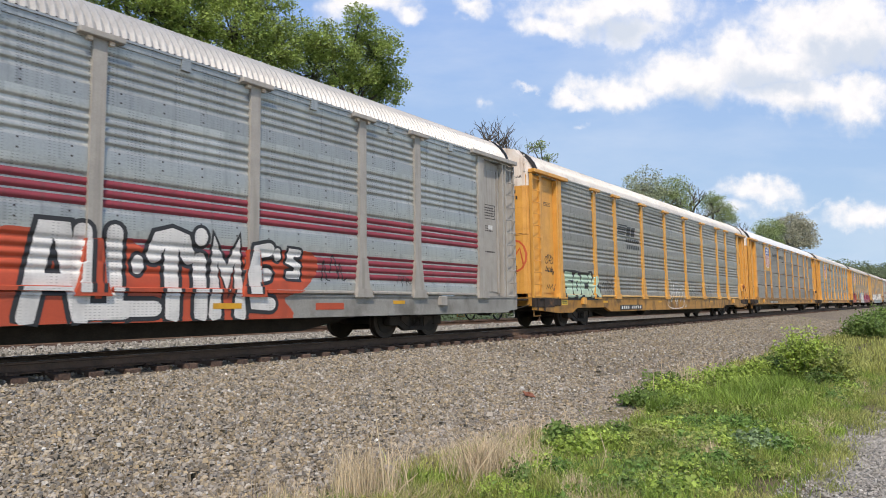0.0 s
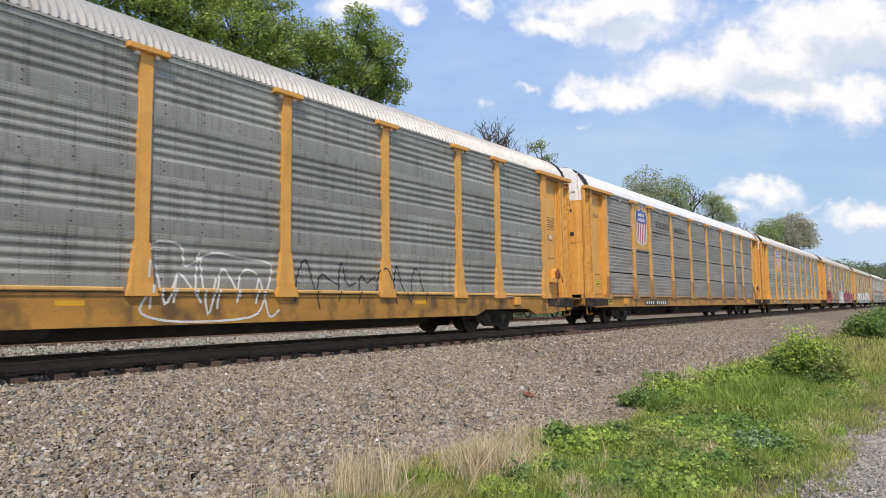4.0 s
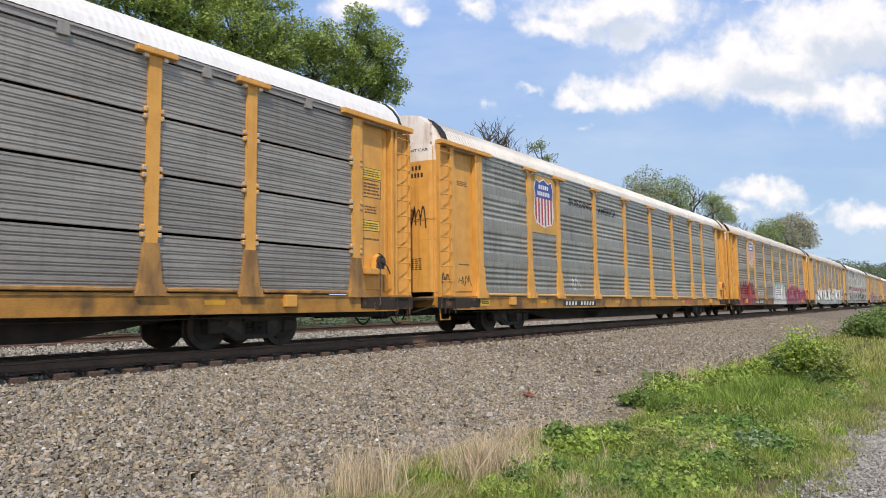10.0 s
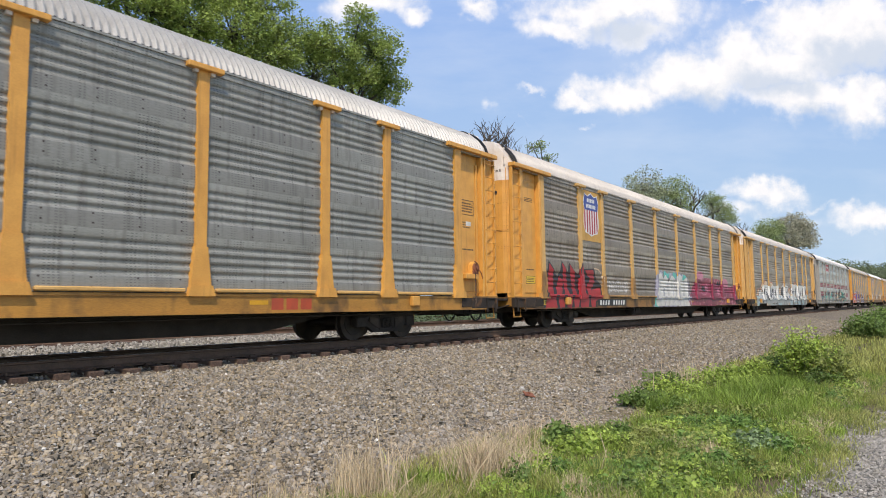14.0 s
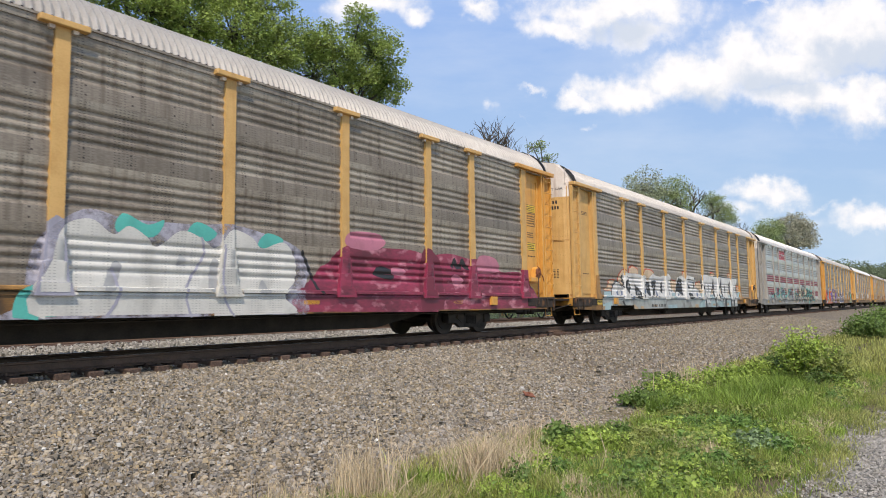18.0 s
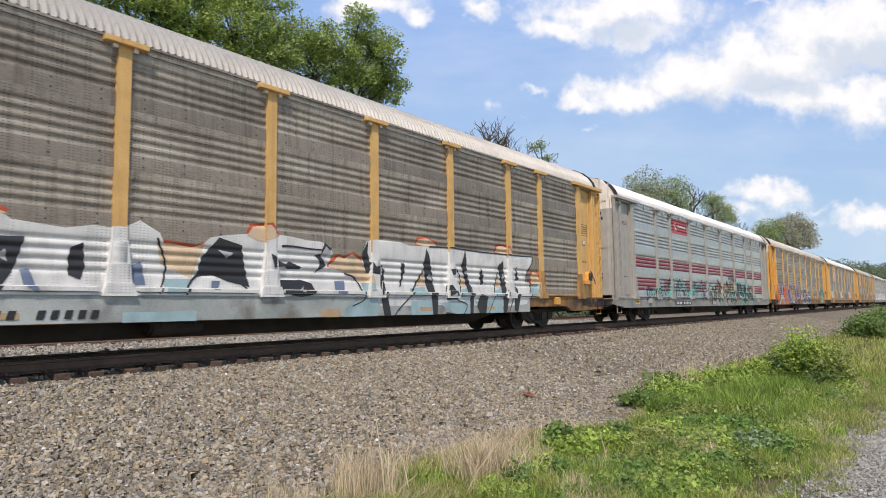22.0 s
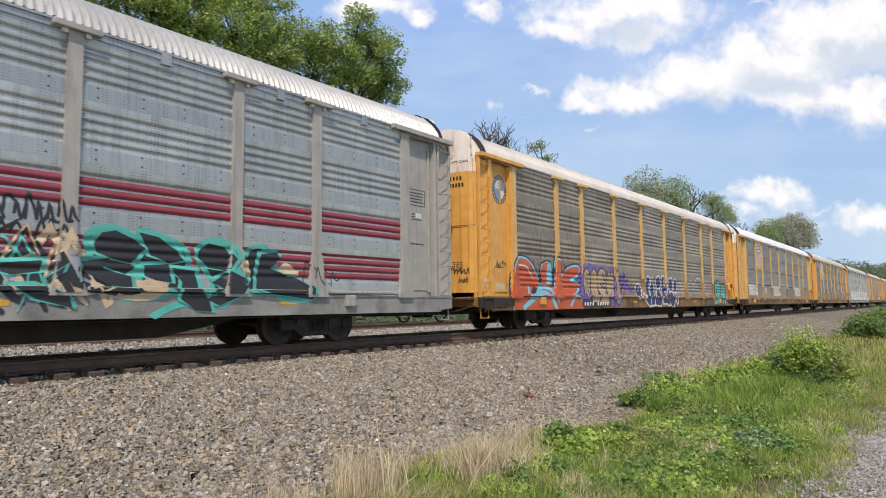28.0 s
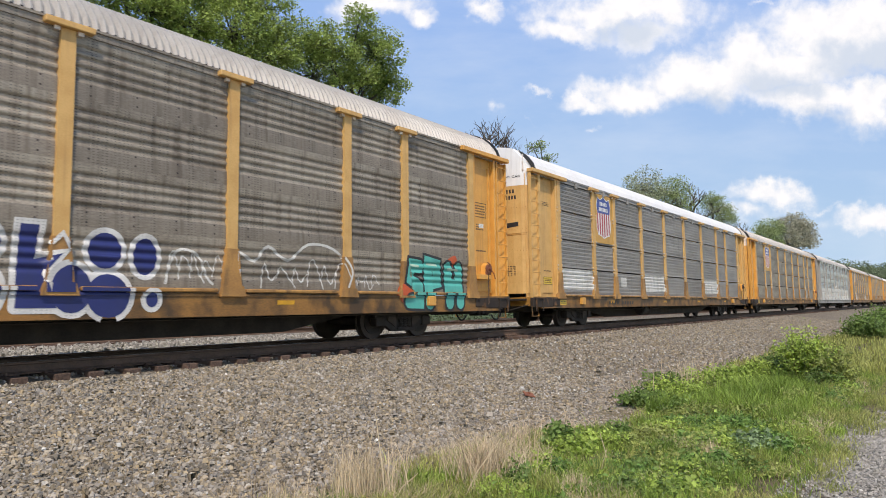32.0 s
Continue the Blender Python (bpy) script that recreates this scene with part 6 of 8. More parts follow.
    paint(E, [blob([(18.4, 2.1), (18.5, 2.4), (19.4, 2.45), (19.7, 2.25), (19.3, 2.05)]), blob([(23.5, 1.7), (23.6, 2.15), (24.4, 2.12), (24.6, 1.75)]), blob([(19.9, 1.55), (20.0, 1.7), (20.4, 1.65), (20.3, 1.5)]), blob([(22.3, 1.4), (22.4, 1.6), (22.8, 1.5), (22.7, 1.35)])], SPRAY["pale_pink"], 2, "sprayed_shade")
    paint(E, [blob([(21.0, 0.6), (21.05, 2.1), (21.6, 2.08), (21.9, 1.6), (21.8, 0.6)])], SPRAY["dark_pink"], 2.4, "sprayed_shade")
    paint(E, [blob([(19.3, 1.5), (19.5, 1.7), (20.0, 1.6), (19.9, 1.4)]), ribbon([(17.2, 1.9), (17.5, 1.3), (17.7, 1.05)], 0.07, 3), scribble(22.3, 23.0, 1.75, 2.05, 2, 0.12, 18)], BK, 1.4, "sprayed_tag")
    # sixth car: tall white letters with black cracks, cream and orange edges, pale teal shade on the sill
    coat_ledges(F, 2.3, 22.4, W)
    coat_posts(F, (4.67, 6.62), 2.0, W)
    coat_posts(F, (9.55, 12.49, 15.43), 2.05, W)
    coat_posts(F, (18.37, 21.30), 2.24, W)
    paint(F, [rect(2.26, 22.4, 0.57, 1.02)], SILL_WASH, 1.6, "sprayed_ground", "grey-white wash over the sill")
    paint(F, [shape([(2.4, 1.0), (2.4, 1.03), (3.18, 0.98), (3.27, 1.31), (3.54, 1.62), (3.83, 1.69), (4.09, 1.61), (4.37, 1.41), (4.2, 1.87), (4.35, 2.03), (4.68, 2.05), (5.02, 2.03), (5.94, 2.05), (6.03, 2.04), (6.46, 2), (6.97, 2), (7.43, 1.94), (7.84, 2.17), (8.03, 2.05), (8.75, 1.99), (9.16, 2.07), (9.56, 2.04), (9.89, 2.21), (10.24, 2.03), (10.36, 1.78), (10.93, 1.8), (11.19, 2.03), (11.54, 2.1), (12.38, 2.21), (12.9, 2.19), (12.9, 1.0)])], W, 2, "sprayed_letter", "tall white letters")
    paint(F, [shape([(12.9, 1.0), (12.9, 2.19), (13.06, 2.18), (13.41, 2.14), (13.79, 2.14), (14.04, 2.06), (14.15, 1.91), (13.98, 1.62), (14.66, 1.51), (15.06, 1.82), (15.06, 2.01), (15.18, 2.25), (15.4, 2.3), (15.9, 2.31), (16.43, 2.3), (16.65, 2.25), (17.46, 2.27), (18.36, 2.3), (19.01, 2.29), (19.71, 2.27), (20.62, 2.27), (21.45, 2.27), (22.68, 2.29), (22.62, 2.07), (22.43, 1.89), (22.28, 1.58), (22.56, 1.45), (22.41, 1), (22.2, 0.80), (20.9, 0.74), (18.6, 0.80), (15.6, 0.78), (15.4, 1.0)])], W, 2, "sprayed_letter", "tall white letters")
    patches = [[(2.54, 1.33), (2.91, 1.47), (3.02, 1.67), (3.33, 1.72), (3.59, 1.69), (3.3, 1.54), (3.21, 1.31), (3.14, 1.29)], [(3.9, 1.76), (4.04, 1.95), (4.35, 2.15), (4.59, 2.14), (4.74, 2.06), (4.39, 2.01), (4.2, 1.91), (4.36, 1.7), (4.44, 1.49), (4.05, 1.58), (3.94, 1.68)], [(5.04, 2.07), (5.14, 2.24), (5.37, 2.3), (5.48, 2.37), (5.74, 2.29), (6.01, 2.22), (6.06, 2.06), (5.46, 2.04)], [(5.69, 2.21), (5.98, 2.23), (6.05, 2.1), (5.69, 2.08)], [(6.62, 2.06), (6.78, 2.22), (7.19, 2.27), (7.66, 2.24), (7.97, 2.13), (7.48, 1.99), (7.25, 1.73), (7.08, 1.9), (6.92, 1.99)]]
    paint(F, [shape(swell(p, 0.05, 0.05)) for p in patches], SPRAY["orange_red"], 1.2, "sprayed_edge")
    paint(F, [shape(p) for p in patches], SPRAY["cream"], 3, "sprayed_patch")
    patches = [[(10.2, 1.8), (10.36, 1.88), (10.85, 1.83), (11.1, 1.92), (10.92, 1.54), (10.84, 1.28), (10.27, 1.52)], [(11.95, 2.12), (12.09, 2.3), (12.48, 2.37), (12.72, 2.17), (12.28, 2.03)], [(14.05, 1.66), (14.34, 1.87), (14.5, 1.82), (14.71, 1.93), (14.98, 1.82), (15.09, 1.71), (15.32, 1.54), (15.39, 1.31), (14.99, 1.3), (14.66, 1.47), (14.31, 1.58), (14.02, 1.59)], [(16.96, 2.3), (17.02, 2.43), (17.35, 2.48), (17.72, 2.38), (17.78, 2.3), (17.29, 2.26)], [(20.58, 2.32), (20.62, 2.47), (20.95, 2.53), (21.28, 2.47), (21.4, 2.3), (20.94, 2.29)], [(22.57, 1.67), (22.71, 1.82), (23.05, 1.75), (23.1, 1.46), (22.61, 1.42)], [(16.97, 1.48), (17.21, 1.61), (17.3, 1.28), (16.92, 1.27)]]
    paint(F, [shape(swell(p, 0.05, 0.05)) for p in patches], SPRAY["orange_red"], 1.2, "sprayed_edge")
    paint(F, [shape(p) for p in patches], SPRAY["cream"], 3, "sprayed_patch")
    patches = [[(20.41, 1.35), (20.65, 1.61), (20.77, 1.4), (20.77, 1.25)], [(18.77, 1.49), (19.04, 1.64), (19.11, 1.32), (18.81, 1.26)]]
    paint(F, [shape(swell(p, 0.05, 0.05)) for p in patches], SPRAY["orange_red"], 1.2, "sprayed_edge")
    paint(F, [shape(p) for p in patches], SPRAY["cream"], 3, "sprayed_patch")
    paint(F, [shape(p) for p in ([(2.51, 1.25), (3.16, 1.27), (3.15, 1.01), (2.52, 1)], [(2.24, 0.76), (3.15, 0.91), (3.13, 0.65), (2.81, 0.53), (2.43, 0.39), (2.25, 0.4)], [(9.62, 0.72), (10.91, 0.73), (10.91, 0.5), (9.62, 0.45)], [(10.31, 1.27), (10.84, 1.28), (10.67, 1.02), (10.35, 1.02)], [(14.99, 1.3), (15.39, 1.31), (15.38, 1.13), (15.06, 1.12)], [(14.45, 0.73), (14.68, 0.87), (15.16, 0.94), (15.51, 0.98), (15.47, 0.56), (14.34, 0.41)], [(16.66, 1.2), (17.24, 1.25), (17.33, 1.02), (16.66, 0.98)], [(16.66, 0.9), (17.47, 0.92), (17.53, 0.43), (16.67, 0.41)], [(18.74, 1.19), (19.07, 1.25), (19.14, 1.04), (18.68, 0.99)], [(20.45, 1.2), (20.77, 1.25), (20.88, 1), (20.41, 0.99)],)], SPRAY["pale_teal"], 3.4, "sprayed_shade")
    paint(F, [shape(p) for p in ([(17.76, 0.85), (19.14, 0.92), (19.14, 0.47), (18.55, 0.49)], [(22.61, 1.39), (23.1, 1.46), (23.08, 1.01), (22.45, 1)], [(19.34, 0.89), (20.76, 0.94), (20.84, 0.54), (19.99, 0.45)],)], SPRAY["pale_teal"], 3.4, "sprayed_shade")
    paint(F, [shape(p) for p in ([(4.2, 1.89), (4.35, 2.01), (4.42, 1.74), (4.52, 1.6), (4.57, 1.42), (4.36, 1.59), (4.24, 1.73)], [(4.36, 1.59), (4.68, 1.76), (4.93, 1.94), (5.07, 1.66), (5.22, 1.44), (5.03, 1.12), (4.73, 1.28), (4.45, 1.45)], [(5.59, 1.67), (5.87, 1.43), (6.36, 1.3), (6.37, 1.01), (5.76, 1.01), (5.66, 1.11), (5.78, 1.38)], [(4.13, 0.89), (4.3, 0.93), (4.63, 0.59), (4.44, 0.59)], [(5.7, 1.58), (5.99, 1.47), (6.39, 1.28), (6.57, 1.12), (6.45, 0.97), (5.99, 0.99), (5.7, 1.11)], [(6.65, 1.62), (6.97, 1.74), (7.37, 1.74), (7.43, 1.43), (7.55, 0.98), (7.09, 1.23), (6.76, 1.41)],)], SPRAY["black"], 4.2, "sprayed_crack")
    paint(F, [shape(p) for p in ([(7.66, 1.8), (8.22, 1.82), (8.09, 1.36), (7.88, 1), (7.76, 1.18), (7.85, 1.45), (7.66, 1.53)], [(8.85, 1.71), (9.02, 1.79), (9.05, 1.39), (8.98, 1.22), (8.81, 1.29), (8.8, 1.57)], [(11.01, 1.65), (11.36, 2.04), (11.85, 1.93), (11.91, 1.57), (12.02, 1.16), (11.52, 1.26), (11.18, 1.39), (10.92, 1.33)], [(12.46, 1.81), (12.95, 1.6), (12.55, 1.54)], [(12.74, 1.31), (13.2, 1.32), (13.24, 1.03), (12.69, 1.03)], [(13.64, 1.85), (13.8, 1.88), (13.89, 2.13), (14.1, 2.01), (13.87, 1.75), (13.96, 1.65), (13.63, 1.47), (13.8, 1.68)], [(12.84, 1.59), (12.98, 1.69), (13.27, 1.58), (13.24, 1.54), (12.92, 1.53)],)], SPRAY["black"], 4.2, "sprayed_crack")
    paint(F, [shape(p) for p in ([(12.92, 1.12), (12.99, 1.3), (13.24, 1.33), (13.54, 1.26), (13.63, 1.13), (13.55, 1.02), (13.22, 0.98), (12.97, 1.01)], [(15.02, 1.97), (15.22, 2.27), (15.19, 1.98), (15.3, 1.8), (15.41, 1.68), (15.68, 1.73), (15.77, 1.62), (15.75, 1.4), (15.82, 1.02), (15.97, 0.45), (15.74, 0.44), (15.62, 0.86), (15.53, 1.28), (15.54, 1.51), (15.15, 1.53), (15.08, 1.75)], [(16.36, 1.8), (16.49, 1.81), (16.5, 1.63), (16.34, 1.26), (16.27, 1.22), (16.37, 1.5)], [(17.32, 2.22), (17.43, 2.05), (17.52, 1.8), (17.61, 1.28), (17.73, 0.94), (17.7, 0.42), (17.53, 0.43), (17.47, 0.94), (17.3, 1.28), (17.21, 1.78)], [(18.26, 1.73), (18.61, 1.76), (18.74, 1.68), (18.36, 1.57)],)], SPRAY["black"], 4.2, "sprayed_crack")
    paint(F, [shape(p) for p in ([(18.08, 1.03), (18.14, 1.3), (18.33, 1.32), (18.55, 1.12), (18.61, 0.94), (18.11, 0.92)], [(17.73, 0.44), (18.11, 0.61), (18.55, 0.56), (18.71, 0.44)], [(19.01, 2.3), (19.07, 1.98), (19.14, 1.55), (19.31, 1.13), (19.27, 0.45), (19.17, 0.45), (19.14, 1.08), (18.94, 1.59), (18.84, 1.87)], [(19.79, 1.84), (19.91, 1.63), (19.88, 1.38), (19.77, 1.34), (19.7, 1.57)], [(20.65, 1.91), (20.94, 2.08), (20.98, 1.77), (21.09, 1.36), (21.17, 1), (21, 0.43), (20.87, 0.46), (20.84, 1.05), (20.77, 1.61)], [(21.7, 1.94), (21.83, 1.54), (21.61, 1.5)], [(21.56, 1.42), (21.73, 1.27), (21.81, 0.95), (21.67, 0.57), (21.46, 0.63)], [(19.63, 1.09), (20.03, 1.02), (19.91, 0.46), (19.69, 0.46), (19.48, 0.75)],)], SPRAY["black"], 4.2, "sprayed_crack")
    paint(F, [shape(p) for p in ([(3.69, 0.78), (4.07, 0.75), (4.04, 0.58), (3.68, 0.59)], [(5.13, 0.72), (5.48, 0.76), (5.86, 0.6), (5.77, 0.44), (5.47, 0.45), (5.44, 0.64)], [(2.24, 0.7), (2.46, 0.71), (2.45, 0.49), (2.25, 0.49)], [(13.76, 0.72), (14.3, 0.73), (14.3, 0.55), (13.76, 0.57)], [(7.76, 0.74), (8.16, 0.73), (8.16, 0.64), (7.76, 0.65)], [(6.1, 0.69), (6.5, 0.67), (6.5, 0.52), (6.12, 0.51)], [(17, 0.75), (17.47, 0.75), (17.47, 0.64), (17.01, 0.65)], [(19.84, 0.75), (20.37, 0.74), (20.36, 0.64), (19.84, 0.65)],)], SPRAY["tan"], 3.8, "rust_patch")
    paint(F, [shape(p) for p in ([(3.64, 1.25), (3.84, 1.32), (3.88, 1.12), (3.81, 1.06)], [(4.12, 1.33), (4.31, 1.3), (4.26, 1.07), (4.14, 1.09)], [(5.16, 1.16), (5.3, 1.18), (5.48, 0.99), (5.21, 0.91)], [(8.16, 1.34), (8.28, 1.37), (8.41, 1.01), (8.22, 1.1)], [(9.74, 1.46), (9.93, 1.54), (10, 1.16), (9.81, 1.16)], [(6.57, 1.39), (6.73, 1.41), (6.71, 1.2), (6.6, 1.22)], [(14.17, 1.32), (14.47, 1.34), (14.48, 1.06), (14.21, 1.06)], [(11.22, 1.26), (11.39, 1.26), (11.34, 1.1), (11.21, 1.1)],)], SPRAY["slate"], 4.8, "sprayed_mark")
    paint(F, [ribbon(p, 0.045, 4, 0.6) for p in ([(3.17, 0.98), (3.24, 1.31), (3.47, 1.55), (3.72, 1.66), (4.05, 1.63), (4.41, 1.43)], [(14.51, 1.49), (14.78, 1.41), (14.99, 1.16), (15.06, 0.94), (14.68, 0.79)], [(17.08, 1.51), (16.85, 1.27), (16.7, 1.06), (16.4, 0.84), (16.16, 0.66), (15.97, 0.44)], [(17.19, 1.65), (16.97, 1.39), (16.74, 1.14), (16.66, 1.02)], [(18.58, 1.76), (18.77, 1.54), (18.74, 1.12), (18.55, 0.94), (19, 0.8), (18.84, 0.53)], [(20.65, 1.71), (20.45, 1.25), (20.41, 1.04), (19.99, 0.45)], [(21.42, 1), (21.16, 0.53)], [(22.68, 2.27), (22.62, 2.07), (22.38, 1.83), (22.23, 1.55), (22.51, 1.45), (22.45, 1)], [(10.2, 1.93), (10.35, 1.47), (10.23, 1.02)], [(10.71, 1.02), (10.92, 1.33), (11.53, 1.35), (11.97, 1.13)],)], SPRAY["black"], 4.6, "sprayed_line")
    paint(F, [ribbon(p, 0.045, 4, 0.6) for p in ([(17.46, 2.27), (18.36, 2.3), (19.01, 2.29), (19.71, 2.27), (20.62, 2.27), (21.45, 2.27), (22.68, 2.29)], [(19.01, 1.41), (19.31, 1.23), (19.27, 0.47)], [(12.79, 1.98), (13.06, 1.99), (13.45, 1.97), (13.86, 1.97)],)], SPRAY["black"], 4.6, "sprayed_line")
    paint(F, [shape(p) for p in ([(4.61, 1.46), (4.73, 1.61), (4.86, 1.43)], [(5.95, 1.31), (6.05, 1.19), (6.2, 1.24)], [(7.14, 1.43), (6.97, 1.55), (7.2, 1.6)], [(7.85, 1.54), (7.97, 1.63), (8, 1.45)], [(11.53, 1.67), (11.36, 1.82), (11.67, 1.78)], [(13.22, 1.09), (13.33, 1.21), (13.31, 1.06)], [(13.8, 1.85), (13.93, 2.05), (14.08, 1.94), (13.87, 1.75)], [(15.54, 1.55), (15.65, 1.67), (15.68, 1.59)], [(15.69, 1.02), (15.8, 1.09), (15.78, 0.98)], [(17.35, 1.45), (17.41, 1.58), (17.55, 1.54), (17.52, 1.41)], [(18.23, 1.03), (18.48, 1.12), (18.48, 1.01)], [(18.97, 1.69), (19.11, 1.74), (19.11, 1.6)], [(20.81, 1.56), (20.98, 1.72), (20.97, 1.51)], [(5.84, 1.31), (5.99, 1.23), (5.94, 1.11)],)], SPRAY["silver"], 5.2, "sprayed_glint")
    number_plate_bars(F, 7.3, 9.4, 0.60, 0.80, False)
    # seventh car: red sign, black and teal wild letters
    paint(G, [rect(6.95, 9.30, 4.18, 4.90)], RED, 1, "sign_field", "red sign with white marks", plain=True)
    paint(G, [ribbon([(7.5, 4.7), (7.3, 4.6), (7.5, 4.5), (7.7, 4.4), (7.4, 4.35)], 0.07, 3)] + [rect(7.85 + 0.16 * i, 7.96 + 0.16 * i, 4.50, 4.64) for i in range(8)], W, 2, "sign_bar", plain=True)
    rnd = random.Random(31)
    for col, n, w, lay in (("lilac", 7, 0.30, 1), ("black", 20, 0.10, 1.6), ("teal", 16, 0.11, 2.4), ("black", 12, 0.05, 3.2), ("pale_teal", 8, 0.06, 3.8)):
        ps = []
        for i in range(n):
            u = 2.9 + 9.9 * (i + rnd.uniform(0, 0.9)) / n
            top = 1.45 if u < 4.6 else 1.95
            z = rnd.uniform(0.95, top - 0.2)
            ps.append(ribbon([(u, z), (u + rnd.uniform(0.1, 0.4), min(top, z + rnd.uniform(0.1, 0.5))), (u + rnd.uniform(0.3, 0.8), rnd.uniform(0.9, top)), (u + rnd.uniform(0.5, 1.0), rnd.uniform(0.85, top - 0.2))], w * rnd.uniform(0.7, 1.4), 3, 0.4))
        paint(G, ps, SPRAY[col], lay, "sprayed_stroke")
    for col, n, w, lay in (("lilac", 6, 0.4, 1), ("cream", 16, 0.17, 1.8), ("black", 14, 0.20, 2.6), ("teal", 8, 0.06, 3.4), ("cream", 10, 0.05, 3.8)):
        ps = []
        for i in range(n):
            u = 12.6 + 5.6 * (i + rnd.uniform(0, 0.9)) / n
            z = rnd.uniform(0.75, 1.4)
            ps.append(ribbon([(u, z), (u + rnd.uniform(0.1, 0.4), rnd.uniform(1.2, 2.0)), (u + rnd.uniform(0.4, 0.9), rnd.uniform(0.8, 1.6)), (u + rnd.uniform(0.6, 1.2), rnd.uniform(0.75, 1.3))], w * rnd.uniform(0.7, 1.3), 2, 0.35))
        paint(G, ps, SPRAY[col], lay, "sprayed_stroke")
    paint(G, [ribbon([(14.4, 2.1), (15.2, 1.75), (16.0, 1.45), (16.4, 1.3)], 0.12, 3, 0.3), ribbon([(16.6, 1.3), (17.3, 1.75), (17.7, 2.05)], 0.10, 3, 0.3), ribbon([(16.2, 1.5), (16.6, 1.95)], 0.10, 0, 0.3)], BK, 4.2, "sprayed_stroke")
    let = [[(18.5, 1.35), (18.75, 1.55), (18.7, 1.9), (19.1, 2.0), (19.5, 1.75), (19.1, 1.6), (19.4, 1.45), (19.2, 1.25), (19.6, 1.1), (19.2, 1.0)], [(19.5, 2.0), (20.2, 1.8), (20.3, 1.5), (20.0, 1.4), (20.7, 1.0), (20.4, 0.9), (19.7, 1.3), (19.6, 1.1), (19.5, 1.5)], [(20.6, 1.6), (20.7, 1.9), (21.1, 1.9), (21.3, 1.7), (21.0, 1.5), (21.5, 1.35), (21.2, 1.0), (20.6, 0.8), (20.9, 1.2)], [(21.6, 1.8), (21.9, 1.88), (21.8, 1.6), (22.2, 1.5), (22.7, 1.3), (23.1, 1.0), (22.3, 1.0), (22.2, 1.3), (21.7, 1.1), (21.5, 1.3)]]
    paint(G, [ribbon(p + p[:1], 0.20, 3) for p in let], SPRAY["teal"], 1, "sprayed_halo")
    paint(G, [blob(p, 4) for p in let], BK, 2.4, "sprayed_letter", "black rounded letters with a teal halo")
    paint(G, [ribbon([(19.7, 0.65), (20.2, 0.85), (20.8, 0.8)], 0.12, 3), ribbon([(18.9, 1.1), (19.4, 0.95), (19.9, 1.0)], 0.12, 3), ribbon([(21.0, 0.8), (21.5, 1.1)], 0.1)], SPRAY["teal"], 1.6, "sprayed_halo")
    paint(G, [blob([(18.9, 1.0), (19.3, 1.25), (19.9, 1.1), (19.6, 0.9)]), blob([(22.3, 1.5), (22.5, 1.65), (22.8, 1.4)])], SPRAY["cream"], 1.8, "sprayed_shade")
    paint(G, [scribble(16.9, 18.5, 2.05, 2.45, 11, 0.045, 33), scribble(17.1, 18.4, 1.75, 2.1, 8, 0.04, 35), scribble(22.9, 23.9, 1.2, 1.7, 4, 0.025, 34)], BK, 1.2, "sprayed_tag")
    number_plate_bars(G, 6.84, 9.37, 0.71, 0.90)
    # black letters with aqua rims on the silver car
    letters = [[(18.74, 1.77), (18.86, 1.96), (19.07, 2.01), (19.4, 1.88), (19.57, 1.76), (19.34, 1.5), (19, 1.57), (18.8, 1.65)], [(19.45, 2.01), (19.78, 1.96), (20.11, 1.77), (20.26, 1.59), (19.99, 1.53), (19.67, 1.65)], [(18.58, 1.5), (19, 1.57), (18.89, 1.41), (19.34, 1.29), (19.37, 1.11), (18.97, 1.15), (18.62, 1.35)], [(19.55, 1.48), (19.99, 1.52), (20.04, 1.21), (19.75, 1.24), (19.57, 1.31)], [(20.02, 1.46), (20.47, 1.42), (20.53, 1.13), (20.73, 0.91), (20.78, 0.71), (20.48, 0.74), (20.19, 0.93), (20.23, 1.22)], [(20.52, 1.76), (20.71, 1.92), (21.06, 1.87), (21.28, 1.66), (21.11, 1.44), (20.74, 1.49), (20.54, 1.64)]]
    paint(G, [shape(swell(p, 0.07, 0.06)) for p in letters], SPRAY["teal"], 5.2, "sprayed_rim")
    paint(G, [shape(p) for p in letters], BK, 6.2, "sprayed_letter", "black letters with aqua rims")
    letters = [[(20.81, 1.23), (21.15, 1.44), (21.58, 1.27), (21.36, 0.98), (20.93, 0.82), (20.67, 0.93), (21.07, 1.11)], [(21.86, 1.79), (22.26, 1.85), (22.31, 1.73), (22.1, 1.54), (22.18, 1.37), (22.66, 1.38), (23.13, 1.19), (23.13, 0.93), (22.1, 1.03), (21.74, 1.14), (21.78, 1.47)], [(17.49, 1.43), (18.03, 1.49), (18.01, 1.33), (17.64, 1.27), (17.5, 1.31)], [(18.08, 1.23), (18.32, 1.42), (18.27, 1.28), (18.12, 1.15)], [(17.65, 1.1), (18.01, 1.13), (18.4, 0.97), (18.44, 0.8), (17.94, 0.93)]]
    paint(G, [shape(swell(p, 0.07, 0.06)) for p in letters], SPRAY["teal"], 5.2, "sprayed_rim")
    paint(G, [shape(p) for p in letters], BK, 6.2, "sprayed_letter", "black letters with aqua rims")
